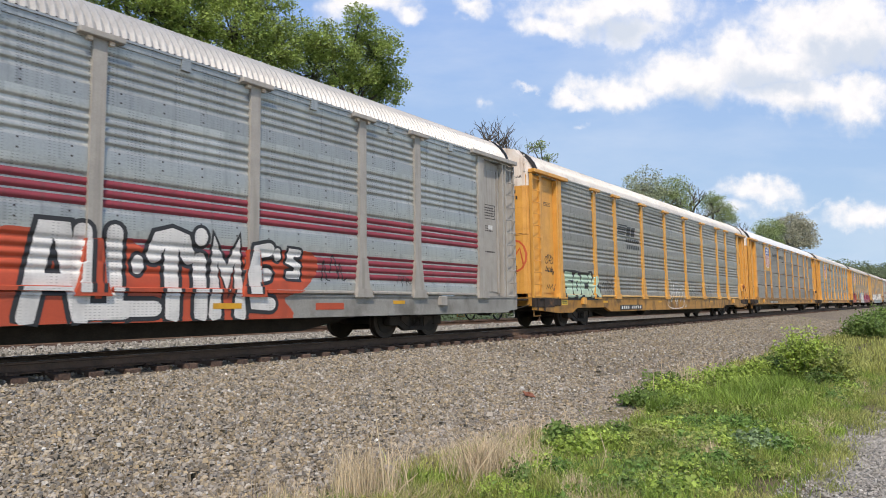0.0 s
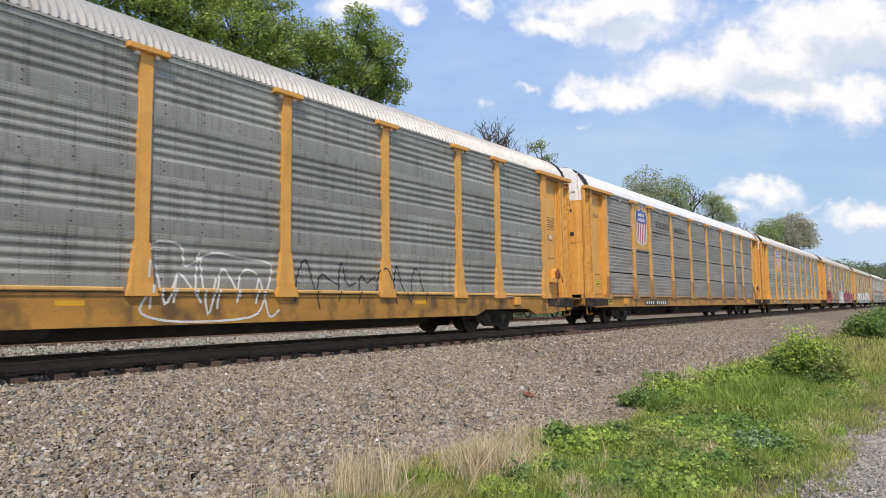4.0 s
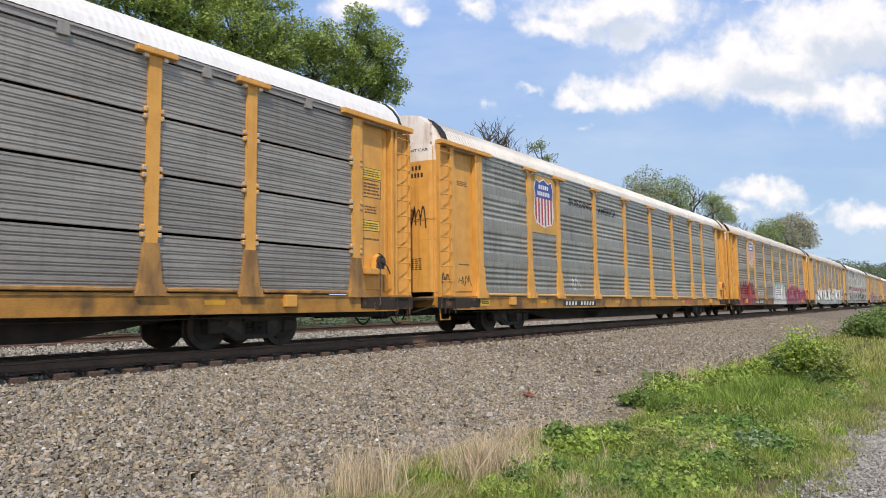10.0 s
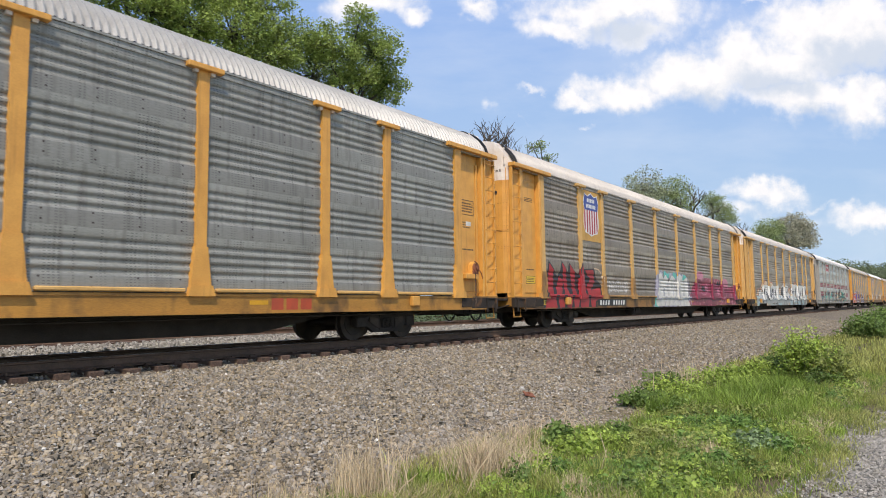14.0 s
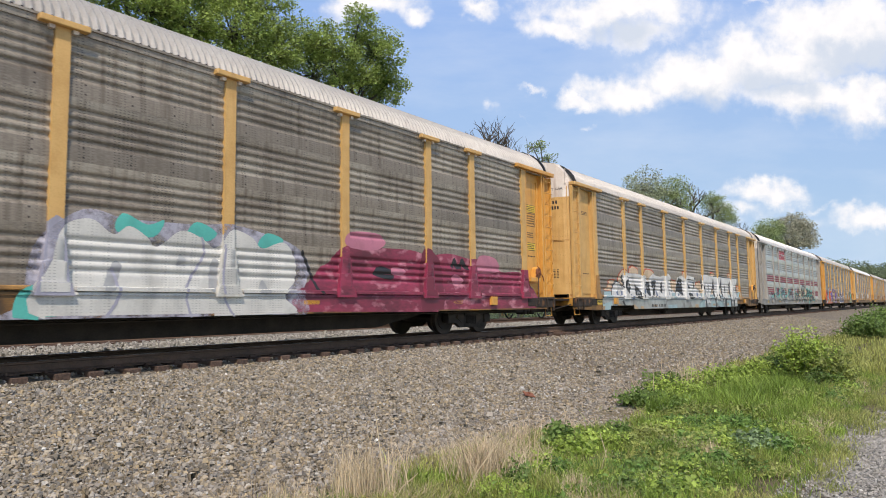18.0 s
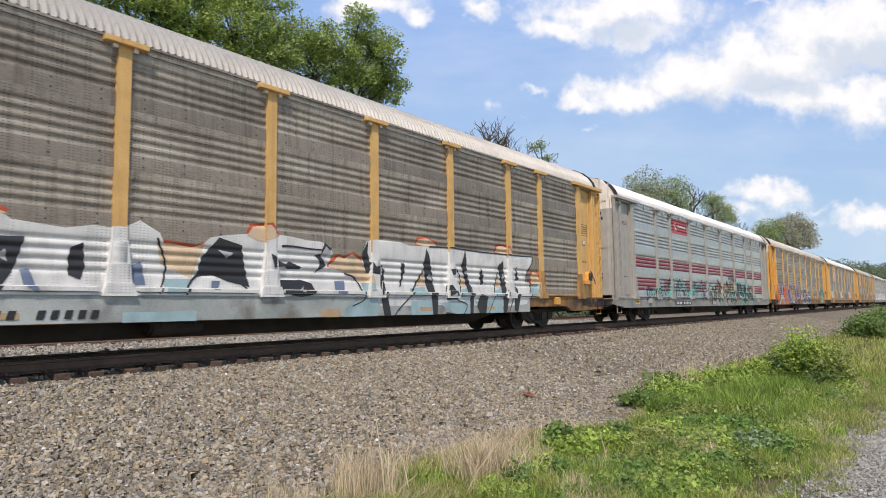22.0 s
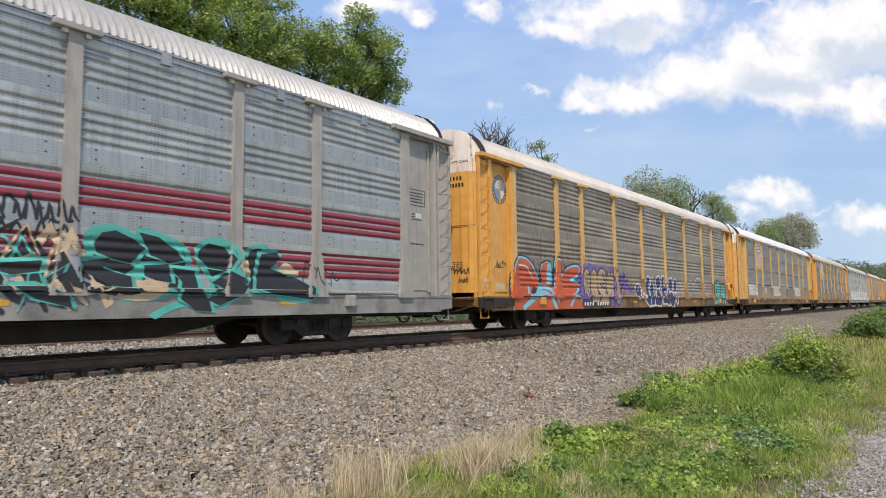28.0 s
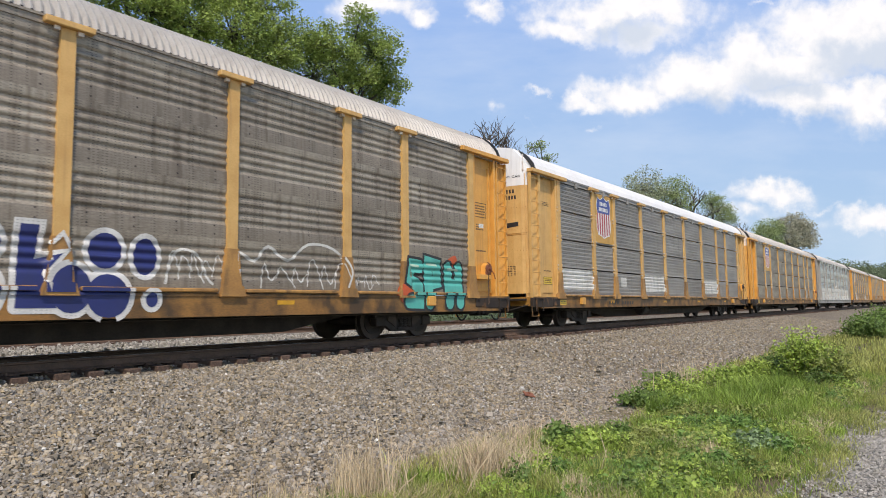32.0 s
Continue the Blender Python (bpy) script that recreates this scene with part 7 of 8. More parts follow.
    paint(G, [shape(p) for p in ([(19.42, 1.15), (19.62, 1.28), (20, 1.19), (19.9, 1.04), (19.52, 1.06)], [(21.33, 1.55), (21.57, 1.67), (21.64, 1.35), (21.45, 1.37)], [(18.71, 1.23), (18.93, 1.14), (18.72, 1.08)], [(22.37, 1.51), (22.8, 1.5), (22.73, 1.43), (22.37, 1.43)],)], SPRAY["cream"], 5.8, "sprayed_patch")
    # eighth car: orange letters edged in aqua, tan faces on purple, navy letters, white lines, teal letters
    coat_ledges(H, 2.0, 6.5, SPRAY["orange"])
    coat_ledges(H, 6.7, 9.4, SPRAY["tan"])
    coat_posts(H, (1.87, 4.67), 1.9, SPRAY["orange"])
    coat_posts(H, (6.62, 9.55), 1.7, SPRAY["purple"])
    o = [[(1.72, 0.62), (1.70, 1.5), (2.0, 2.12), (2.46, 2.2), (2.9, 2.02), (3.3, 1.6), (3.3, 1.25), (2.9, 1.1), (3.2, 0.95), (3.5, 0.62)], [(3.55, 2.02), (4.1, 2.1), (4.25, 1.4), (4.45, 1.4), (4.5, 2.18), (4.78, 2.2), (4.95, 1.5), (5.2, 0.62), (3.5, 0.62), (3.5, 1.1)], [(5.05, 1.75), (5.4, 2.0), (6.2, 2.1), (6.2, 1.85), (5.75, 1.6), (6.2, 1.5), (6.2, 1.3), (5.7, 1.1), (6.3, 0.95), (6.3, 0.62), (5.2, 0.62), (4.95, 1.2)]]
    paint(H, [ribbon(p + p[:1], 0.26, 3) for p in o], BK, 1, "sprayed_outline")
    paint(H, [ribbon(p + p[:1], 0.14, 3) for p in o], SPRAY["aqua"], 1.8, "sprayed_edge")
    paint(H, [blob(p, 4) for p in o], SPRAY["orange"], 2.6, "sprayed_letter", "orange letters edged in pale blue")
    paint(H, [ribbon([(2.7, 1.3), (2.75, 1.05), (3.2, 1.2), (3.6, 1.35), (4.2, 1.25), (4.6, 0.9)], 0.13, 3), ribbon([(2.3, 0.7), (2.9, 0.95), (3.4, 1.15), (4.0, 1.1), (4.4, 0.7)], 0.16, 3), rect(3.9, 4.2, 1.45, 2.1), ribbon([(5.6, 1.6), (6.1, 1.75)], 0.12), ribbon([(5.5, 0.75), (5.9, 1.1), (6.2, 1.3)], 0.13, 3)], SPRAY["aqua"], 3.4, "sprayed_edge")
    paint(H, [blob([(2.85, 1.15), (3.0, 1.35), (3.2, 1.3), (3.1, 1.15)]), blob([(3.35, 1.55), (3.45, 1.9), (3.55, 1.5)]), ribbon([(4.3, 1.4), (4.42, 1.95)], 0.12)], BK, 3.8, "sprayed_shade")
    paint(H, [ribbon([(2.1, 2.0), (2.6, 1.95), (3.0, 1.6)], 0.05, 3)], W, 4.2, "sprayed_shine")
    paint(H, [blob([(6.3, 0.9), (6.3, 2.0), (6.9, 2.28), (8.0, 2.22), (9.6, 2.22), (10.1, 1.9), (10.3, 1.6), (11.8, 1.4), (11.7, 1.25), (10.2, 1.25), (10.0, 0.75), (9.0, 0.7)])], PURPLE_HAZE, 1, "sprayed_ground", "hazy purple overspray")
    paint(H, [blob([(3.2, 1.9), (3.3, 2.5), (4.4, 2.55), (5.6, 2.45), (6.6, 2.5), (6.9, 2.2), (6.2, 2.0)]), blob([(9.6, 1.2), (9.7, 2.3), (10.4, 2.2), (11.3, 1.7), (11.4, 1.2)])], RED_HAZE, 0.5, "sprayed_haze", "thin red overspray")
    paint(H, [ring(10.35, 1.72, 0.28, 0.34), ring(10.75, 1.55, 0.22, 0.28)], PURPLE_HAZE, 1.3, "sprayed_ring")
    t = [ring(6.85, 1.55, 0.36, 0.52), [[(7.25, 0.85), (7.3, 1.9), (7.5, 2.1), (7.8, 1.9), (7.85, 0.85)]], ring(8.25, 1.62, 0.42, 0.5), [[(7.9, 0.8), (8.1, 1.15), (8.6, 1.2), (8.75, 0.8)]], ring(8.9, 1.5, 0.22, 0.5), ring(9.2, 1.55, 0.18, 0.45), ring(9.65, 1.75, 0.24, 0.34), ring(9.65, 1.15, 0.28, 0.36)]
    paint(H, [[[(c[0] + (c[0] - sum(q[0] for q in p[0]) / len(p[0])) * 0.12, c[1] + (c[1] - sum(q[1] for q in p[0]) / len(p[0])) * 0.10) for c in p[0]]] for p in t], BK, 1.8, "sprayed_outline")
    paint(H, t, SPRAY["tan"], 3.0, "sprayed_letter", "tan rounded letters on purple")
    paint(H, [ribbon([(6.85, 1.55), (6.85 + 0.33 * math.cos(k * 0.9), 1.55 + 0.45 * math.sin(k * 0.9))], 0.02) for k in range(7)] + [ring(8.2, 1.5, 0.1, 0.12), ring(8.45, 1.48, 0.1, 0.12), ribbon([(8.3, 1.95), (8.6, 1.6)], 0.06), ribbon([(9.6, 1.9), (9.62, 1.65), (9.8, 1.6)], 0.035)], BK, 4.4, "sprayed_tag")
    paint(H, [ring(8.22, 1.52, 0.05, 0.06), ring(8.46, 1.5, 0.05, 0.06)], W, 5.2, "sprayed_shine")
    number_plate_bars(H, 6.39, 8.81, 0.70, 0.90)
    nv = [ring(11.95, 1.32, 0.30, 0.26)[0], [(12.75, 0.9), (12.65, 1.3), (12.9, 1.75), (13.1, 1.95), (13.4, 1.85), (13.15, 1.55), (13.3, 0.75), (13.1, 0.68)], [(13.35, 0.72), (13.4, 1.5), (13.65, 1.9), (13.8, 1.4), (13.75, 0.75)], [(13.85, 0.75), (13.85, 1.4), (14.1, 0.95), (14.35, 0.7)], ring(14.4, 1.72, 0.27, 0.26)[0], ring(14.4, 1.05, 0.27, 0.36)[0], [(14.85, 0.8), (14.9, 2.0), (15.15, 2.0), (15.1, 1.5), (15.45, 1.6), (15.2, 1.3), (15.4, 0.8)], ring(15.6, 1.08, 0.30, 0.36)[0], ring(16.1, 1.68, 0.26, 0.28)[0], ring(16.15, 0.98, 0.33, 0.34)[0], ring(16.75, 1.62, 0.2, 0.3)[0], ring(16.85, 0.92, 0.1, 0.12)[0]]
    paint(H, [ribbon(list(p) + [p[0]], 0.17) for p in nv], W, 1, "sprayed_outline")
    paint(H, [shape(p) for p in nv], SPRAY["navy"], 2.4, "sprayed_letter", "navy rounded letters edged in white")
    paint(H, [ribbon([(11.65, 1.1), (12.0, 1.0), (12.4, 1.2), (12.6, 0.9)], 0.12, 3)] + [ribbon([(11.95, 1.4), (11.95 + 0.15 * math.cos(k * 1.0), 1.4 + 0.14 * math.sin(k * 1.0))], 0.02) for k in range(6)] + [ribbon([(15.3, 1.75), (15.45, 1.9), (15.55, 1.7)], 0.06)], W, 3.2, "sprayed_shine")
    paint(H, [ribbon([(17.1, 1.2), (17.3, 1.75), (17.7, 1.7), (17.9, 1.3), (18.0, 1.2)], 0.045, 4), scribble(17.1, 18.2, 1.15, 1.8, 5, 0.025, 41), ribbon([(18.6, 1.15), (18.5, 1.8), (18.9, 1.65), (19.2, 1.95), (19.7, 1.7), (20.2, 2.05), (20.9, 2.0), (21.4, 1.6), (21.3, 1.2)], 0.055, 4), scribble(19.0, 21.3, 1.15, 1.8, 6, 0.03, 42), scribble(21.6, 22.3, 1.15, 1.55, 3, 0.025, 43)], SPRAY["off_white"], 1, "sprayed_tag")
    spa = [("S", 23.35, 23.85, 0.85, 1.80), ("P", 24.1, 24.6, 0.85, 1.85), ("H", 24.95, 25.5, 0.85, 1.75)]
    paint(H, [blob([(22.95, 1.1), (23.4, 1.5), (23.3, 0.8)]), blob([(24.9, 1.9), (25.3, 2.1), (25.4, 1.8)])], SPRAY["orange"], 1, "sprayed_ground")
    paint(H, [glyph(c, a, b, z, tt, 0.46) for c, a, b, z, tt in spa], BK, 1.5, "sprayed_outline")
    paint(H, [glyph(c, a, b, z, tt, 0.33) for c, a, b, z, tt in spa], SPRAY["teal"], 2.8, "sprayed_letter", "teal block letters edged in black")
    paint(H, [ribbon([(q[1] + 0.02, q[4] - 0.02), (q[2] - 0.1, q[4] - 0.04)], 0.06) for q in spa], SPRAY["mint"], 3.8, "sprayed_shine")
    emblem = flat_part(H, "round_emblem", ring(1.25, 4.22, 0.40, 0.44, 32), -HALF * 0.925, 0.004, SPRAY["emblem_grey"], "faded round emblem, dark grey ring round blue and white quarters")
    flat_part(emblem, "emblem_field", ring(1.25, 4.22, 0.28, 0.31, 28), -HALF * 0.925 - 0.005, 0.003, SPRAY["emblem_blue"])
    flat_part(emblem, "emblem_quarter", [[(1.25, 4.24), (1.02, 4.24), (1.02, 4.36), (1.13, 4.49), (1.18, 4.50)], [(1.25, 4.20), (1.48, 4.20), (1.48, 4.08), (1.37, 3.95), (1.32, 3.94)]], -HALF * 0.925 - 0.008, 0.002, SPRAY["off_white"])
    flat_part(emblem, "emblem_strip", rect(1.21, 1.31, 3.80, 4.52), -HALF * 0.925 - 0.011, 0.002, SPRAY["sign_yellow"])
    marks = []
    for k in range(22):
        if abs(math.sin(k * 0.2856)) > 0.12:
            a, b = k * 0.2856, k * 0.2856 + 0.13
            marks.append([(1.25 + 0.31 * math.cos(a), 4.22 + 0.345 * math.sin(a)), (1.25 + 0.37 * math.cos(a), 4.22 + 0.41 * math.sin(a)), (1.25 + 0.37 * math.cos(b), 4.22 + 0.41 * math.sin(b)), (1.25 + 0.31 * math.cos(b), 4.22 + 0.345 * math.sin(b))])
    tagged(flat_part(emblem, "emblem_print", marks, -HALF * 0.925 - 0.005, 0.002, SPRAY["tan"]), kind="stuff")
    end_paint(H, scribble_fit(-1.2, -0.62, 1.62, 1.86, 5, 0.028, 61) + scribble_fit(-1.15, -0.85, 1.40, 1.58, 4, 0.024, 62), BLACK, "sprayed_tag")
    flat_part(H, "tag_mark", scribble(1.02, 1.52, 1.86, 2.10, 5, 0.022, 63) + ribbon([(0.86, 1.62), (0.92, 1.88), (1.12, 1.98)], 0.02, 3), -HALF * 0.925 - 0.002, 0.003, BLACK, "black marker tag")
    flat_part(H, "tag_mark", ribbon([(0.14, 1.30), (0.17, 1.58), (0.24, 1.42), (0.31, 1.58), (0.36, 1.28)], 0.03), -HALF + 0.02, 0.003, W, "white marker tag")
    flat_part(H, "tag_mark", scribble(0.95, 1.5, 1.22, 1.42, 4, 0.03, 64), -HALF * 0.925 - 0.002, 0.003, SPRAY["mint"], "faint green marker tag")
    # ninth and later cars: patches
    paint(I, [rect(2.0, 4.55, 1.28, 2.02), rect(9.8, 12.35, 1.30, 2.05), rect(18.5, 21.2, 1.30, 2.05), rect(7.2, 7.8, 1.45, 1.85)], SPRAY["off_white"], 1, "pale_patch", "pale newly painted patches")
    number_plate_bars(I, 5.61, 8.46, 0.73, 0.92, False)
    paint(J, [ribbon([(p, 1.2), (p, 3.0)], 0.16, 0, 0.4) for p in POSTS[1:9]], SPRAY["off_white"], 1, "white_run")
    paint(K, [shape([(2.0, 1.0), (2.0, 2.2), (8.0, 2.3), (12.0, 2.2), (14.0, 3.0), (15.5, 3.2), (16.5, 2.3), (25.5, 2.2), (25.8, 1.0)])], SPRAY["off_white"], 1, "pale_patch")
    paint(Lc, [rect(4.8, 6.5, 3.6, 4.8), shape([(5.0, 1.0), (5.3, 2.1), (6.4, 2.0), (6.8, 1.0)]), rect(18.0, 21.0, 1.1, 1.7)], SPRAY["off_white"], 1, "pale_patch")
    for i, car in enumerate(CARS[:10]):
        grey = i in (0, 6)
        door_bay_marks(car, grey, i + 1)
        end_fittings(car, grey, i + 3, i in (2, 8))


build_ground()
build_track(0.0, -12, 60, 200, "main track with rusty rails on dark creosoted ties")
build_track(9.3, -20, 60, 60, "second track beyond the train, rusty rails in pale ballast")
stones("near_ballast", 112000, (-1.5, 14, -7.55, -1.36), 0.036, STONE, "crushed grey-brown ballast stones on the shoulder", 1)
stones("far_ballast", 44000, (14, 60, -7.2, -1.36), 0.046, STONE, "crushed grey-brown ballast stones on the shoulder", 2)
stones("side_ballast", 9000, (-12, -1.5, -7.4, -1.36), 0.08, STONE, "crushed grey-brown ballast stones on the shoulder", 6)
stones("crib_ballast", 5000, (-3, 20, -1.15, 0.6), 0.05, STONE, "crushed stones between the ties", 4, 0.2)
stones("rear_ballast", 30000, (-4, 40, 1.0, 8.3), 0.058, STONE_PALE, "pale crushed ballast stones between the tracks", 3)

SILVER_LABEL = "silver galvanized autorack railcar with maroon stripes and sprayed lettering"
CAR_LIST = [
    (-111.78, "ribbed", PANEL_SILVER, GREY_PAINT, WHITE_PAINT, ROOF_STEEL, "silver autorack railcar, maroon stripes, big white sprayed letters", True, False, 0.60),
    (-82.76, "ribbed", PANEL_GREY, YELLOW, WHITE_PAINT, ROOF_WORN, "yellow-framed autorack railcar, grey sheets, pale green sprayed letters", False, False, 0.50),
    (-53.56, "fine", PANEL_DARK, YELLOW, ROOF_WHITE, ROOF_WHITE, "yellow-framed autorack railcar with white roof and shield sign", False, True, 0.70),
    (-24.44, "ribbed", PANEL_GREY, YELLOW, WHITE_PAINT, ROOF_WORN, "clean yellow-framed autorack railcar with grey sheets and shield sign", False, False, 0.70),
    (4.47, "ribbed", PANEL_BROWN, YELLOW, WHITE_PAINT, ROOF_GREY, "rust-soiled autorack railcar with red, white and pink spray paint", False, False, 0.68),
    (33.97, "ribbed", PANEL_BROWN, YELLOW_PALE, WHITE_PAINT, ROOF_GREY, "faded yellow autorack railcar with tall white spray-painted letters", False, False, 0.56),
    (63.38, "ribbed", PANEL_SILVER, GREY_PAINT, WHITE_PAINT, ROOF_STEEL, "silver autorack railcar, maroon stripes, red sign, teal spray paint", True, False, 0.66),
    (92.70, "ribbed", PANEL_BROWN, YELLOW, WHITE_PAINT, ROOF_GREY, "rust-soiled autorack railcar with orange, purple and blue spray paint", False, False, 0.66),
    (122.10, "fine", PANEL_DARK, YELLOW_PALE, ROOF_WHITE, ROOF_WHITE, "autorack railcar with white roof, shield sign and patched sheets", False, True, 0.70),
    (151.4, "fine", PANEL_BROWN, YELLOW, WHITE_PAINT, ROOF_GREY, "rust-brown autorack railcar with yellow ends", False, False, 0.70),
    (180.7, "ribbed", PANEL_SILVER, GREY_PAINT, WHITE_PAINT, ROOF_GREY, "silver autorack railcar with a white painted-over band", False, False, 0.70),
    (210.0, "fine", PANEL_BROWN, YELLOW, WHITE_PAINT, ROOF_GREY, "rust-brown autorack railcar with white painted patches", False, False, 0.70),
    (239.3, "fine", PANEL_BROWN, YELLOW, WHITE_PAINT, ROOF_GREY, "weathered yellow-framed autorack railcar", False, False, 0.70),
    (268.6, "ribbed", PANEL_GREY, YELLOW, WHITE_PAINT, ROOF_WHITE, "weathered yellow-framed autorack railcar with a white roof", False, True, 0.70),
    (297.9, "ribbed", PANEL_GREY, YELLOW, WHITE_PAINT, ROOF_GREY, "weathered yellow-framed autorack railcar", False, False, 0.70),
]
for off, ribs, panels, coat, white, roof, label, stripes, flat_roof, low in CAR_LIST:
    build_car(off, ribs, panels, coat, white, roof, label, stripes, flat_roof, low)



# ---- trees beyond the train ----
BROAD = "tall broad-leaved tree in full green leaf behind the train"
lobed_tree(34.2, 22.5, [(35.6, 21.4, 19.7, 2.0, 90), (37.2, 21.3, 18.2, 1.3, 40), (33.9, 21.4, 21.4, 1.25, 40), (36.4, 22.5, 21.0, 1.2, 34), (32.0, 22.2, 18.6, 1.9, 70), (30.4, 21.6, 18.8, 1.6, 60), (30.3, 22.5, 17.0, 2.0, 60), (33.5, 23.5, 17.3, 1.8, 40),
                        (35.8, 23, 15.2, 1.9, 34), (31.5, 22.0, 14.2, 2.2, 40), (37.0, 21.8, 16.9, 1.2, 40), (34.6, 21.8, 17.4, 1.5, 56), (36.2, 21.6, 18.4, 1.4, 44)], 0.19, 11, BROAD, LEAF, 0.62, 52, 0.016)
lobed_tree(25.4, 24.0, [(28.2, 23.0, 18.6, 1.9, 80), (26.6, 22.4, 17.0, 2.1, 90), (24.0, 22.6, 17.8, 2.3, 110), (26.6, 23.2, 20.6, 2.0, 80), (23.6, 23.6, 20.6, 2.4, 110), (25.4, 25.0, 22.8, 2.2, 50), (28.3, 24.2, 16.0, 2.0, 40), (24.5, 22.6, 14.6, 2.4, 70), (22.6, 24.6, 17.6, 2.4, 50)], 0.19, 19, BROAD, LEAF, 0.62, 52, 0.016)
lobed_tree(18.4, 24.5, [(20.9, 23.0, 17.6, 2.1, 90), (18.6, 22.8, 17.4, 2.1, 90), (19.8, 23.4, 20.0, 2.2, 90), (16.4, 23.2, 18.0, 2.2, 70), (17.4, 24.8, 21.2, 2.3, 50), (20.6, 22.8, 15.0, 2.1, 70), (17.6, 22.8, 14.6, 2.1, 60), (15.0, 24.8, 16.2, 2.2, 40)], 0.19, 12, BROAD, LEAF, 0.62, 52, 0.016)
tree(54, 22, 20.5, 5.5, 0, 0.3, 21, "bare tree with thin grey twigs", 0.4, True)
tree(59, 23, 20.0, 4.5, 0, 0.3, 27, "bare tree with thin grey twigs", 0.4, True)
lobed_tree(64.5, 23, [(62.6, 23, 17.9, 0.7, 8), (64.2, 23, 18.3, 0.8, 9), (66.0, 23, 17.2, 0.9, 12), (65.0, 23.5, 16.3, 1.0, 12), (63.2, 23.5, 16.0, 0.9, 10)], 0.22, 22, "thin tree with a few tufts of leaf", LEAF_SCRUB, 0.5, 22)
HALF_BARE = "half-bare grey-green tree in early spring leaf"
lobed_tree(92, 22.5, [(88.5, 22, 15.6, 2.6, 60), (93.0, 22.0, 17.2, 3.0, 80), (97.5, 22.5, 17.2, 2.5, 60), (92.5, 23, 14.0, 3.4, 60)], 0.22, 13, HALF_BARE, LEAF_GREY, 0.95, 34, 0.02)
lobed_tree(105, 22.5, [(102.5, 22.2, 18.0, 2.2, 55), (107.0, 22.0, 18.6, 2.4, 60), (104.5, 22.4, 16.0, 3.0, 60), (110.0, 22.8, 16.8, 2.6, 44)], 0.23, 14, "green-grey tree in early spring leaf", LEAF_SCRUB, 0.95, 34, 0.02)
tree(117, 22, 23.0, 5.5, 1500, 0.2, 17, "bare grey tree with a few leaves", 0.35, True, LEAF_GREY)
tree(123, 23, 24.0, 6.0, 1500, 0.2, 25, "bare grey tree with a few leaves", 0.35, True, LEAF_GREY)
lobed_tree(131, 22.5, [(127.5, 22, 19.2, 2.0, 44), (130.0, 22.2, 20.2, 1.7, 36), (133.0, 22.2, 18.2, 2.3, 50), (138.0, 22.4, 19.2, 1.8, 40), (136.5, 22.6, 17.2, 2.4, 44), (141.0, 22.6, 17.6, 1.7, 30)], 0.2, 18, "green tree in spring leaf", LEAF_SCRUB, 0.95, 50, 0.016)
tree(150, 22, 20.5, 4.0, 0, 0.3, 29, "bare tree with thin grey twigs", 0.4, True)
lobed_tree(182, 23, [(178.0, 23, 18.2, 2.6, 50), (183.5, 23, 19.4, 2.9, 60), (189.0, 23.4, 18.8, 2.6, 50), (182.0, 23.4, 16.0, 3.4, 50)], 0.34, 15, "dark green tree far down the line", LEAF_SCRUB, 1.4, 30, 0.02)
lobed_tree(222, 24, [(204, 23, 20.0, 3.6, 60), (214, 23, 22.6, 3.9, 70), (225, 23.4, 23.8, 4.2, 80), (236, 23.6, 22.8, 4.0, 70), (246, 24, 20.4, 3.8, 60), (228, 24, 19.0, 5.0, 80), (212, 24, 18.0, 4.4, 60)], 0.40, 16, "grey-brown dome-shaped tree with thin leaf", LEAF_DOME, 1.35, 36, 0.05)
for i, (tx, tz) in enumerate(((300, 15), (345, 19), (374, 21), (405, 22), (440, 23), (482, 25), (530, 27), (590, 29), (655, 31), (730, 34), (820, 37))):
    k = 2.2 + tx / 160
    lobed_tree(tx, 30 + 3 * (i % 3), [(tx - 1.7 * k, 30, tz - 1.5 * k, k, 26), (tx, 31, tz - k, 1.15 * k, 34), (tx + 1.9 * k, 30, tz - 1.6 * k, k, 26), (tx + 3.6 * k, 31, tz - 1.3 * k, 0.9 * k, 26)], 0.20 * k, 60 + i, "distant green tree on the skyline", LEAF_FAR, 0.45 * k, 18, 0.08)


# ---- verge ----
BARE = ((9.3, -7.85, 1.15, 0.38), (7.05, -8.8, 0.55, 0.24), (5.65, -8.95, 0.30, 0.16), (11.0, -7.2, 0.5, 0.2))


def verge_edge(x):
    """Where the grass meets the ballast."""
    return -7.35 + 0.28 * noise.noise((x * 0.8, 1.0, 0)) - (0.35 if 8.6 < x < 11.5 else 0.0) - 0.25 * min(1.0, max(0.0, (x - 12) / 8))


def lane_edge(x):
    return -10.95 + 0.22 * noise.noise((x * 0.9, 4.0, 0)) + 0.25 * noise.noise((x * 2.7, 9.0, 0)) - 0.42 * max(0.0, x - 9.8)


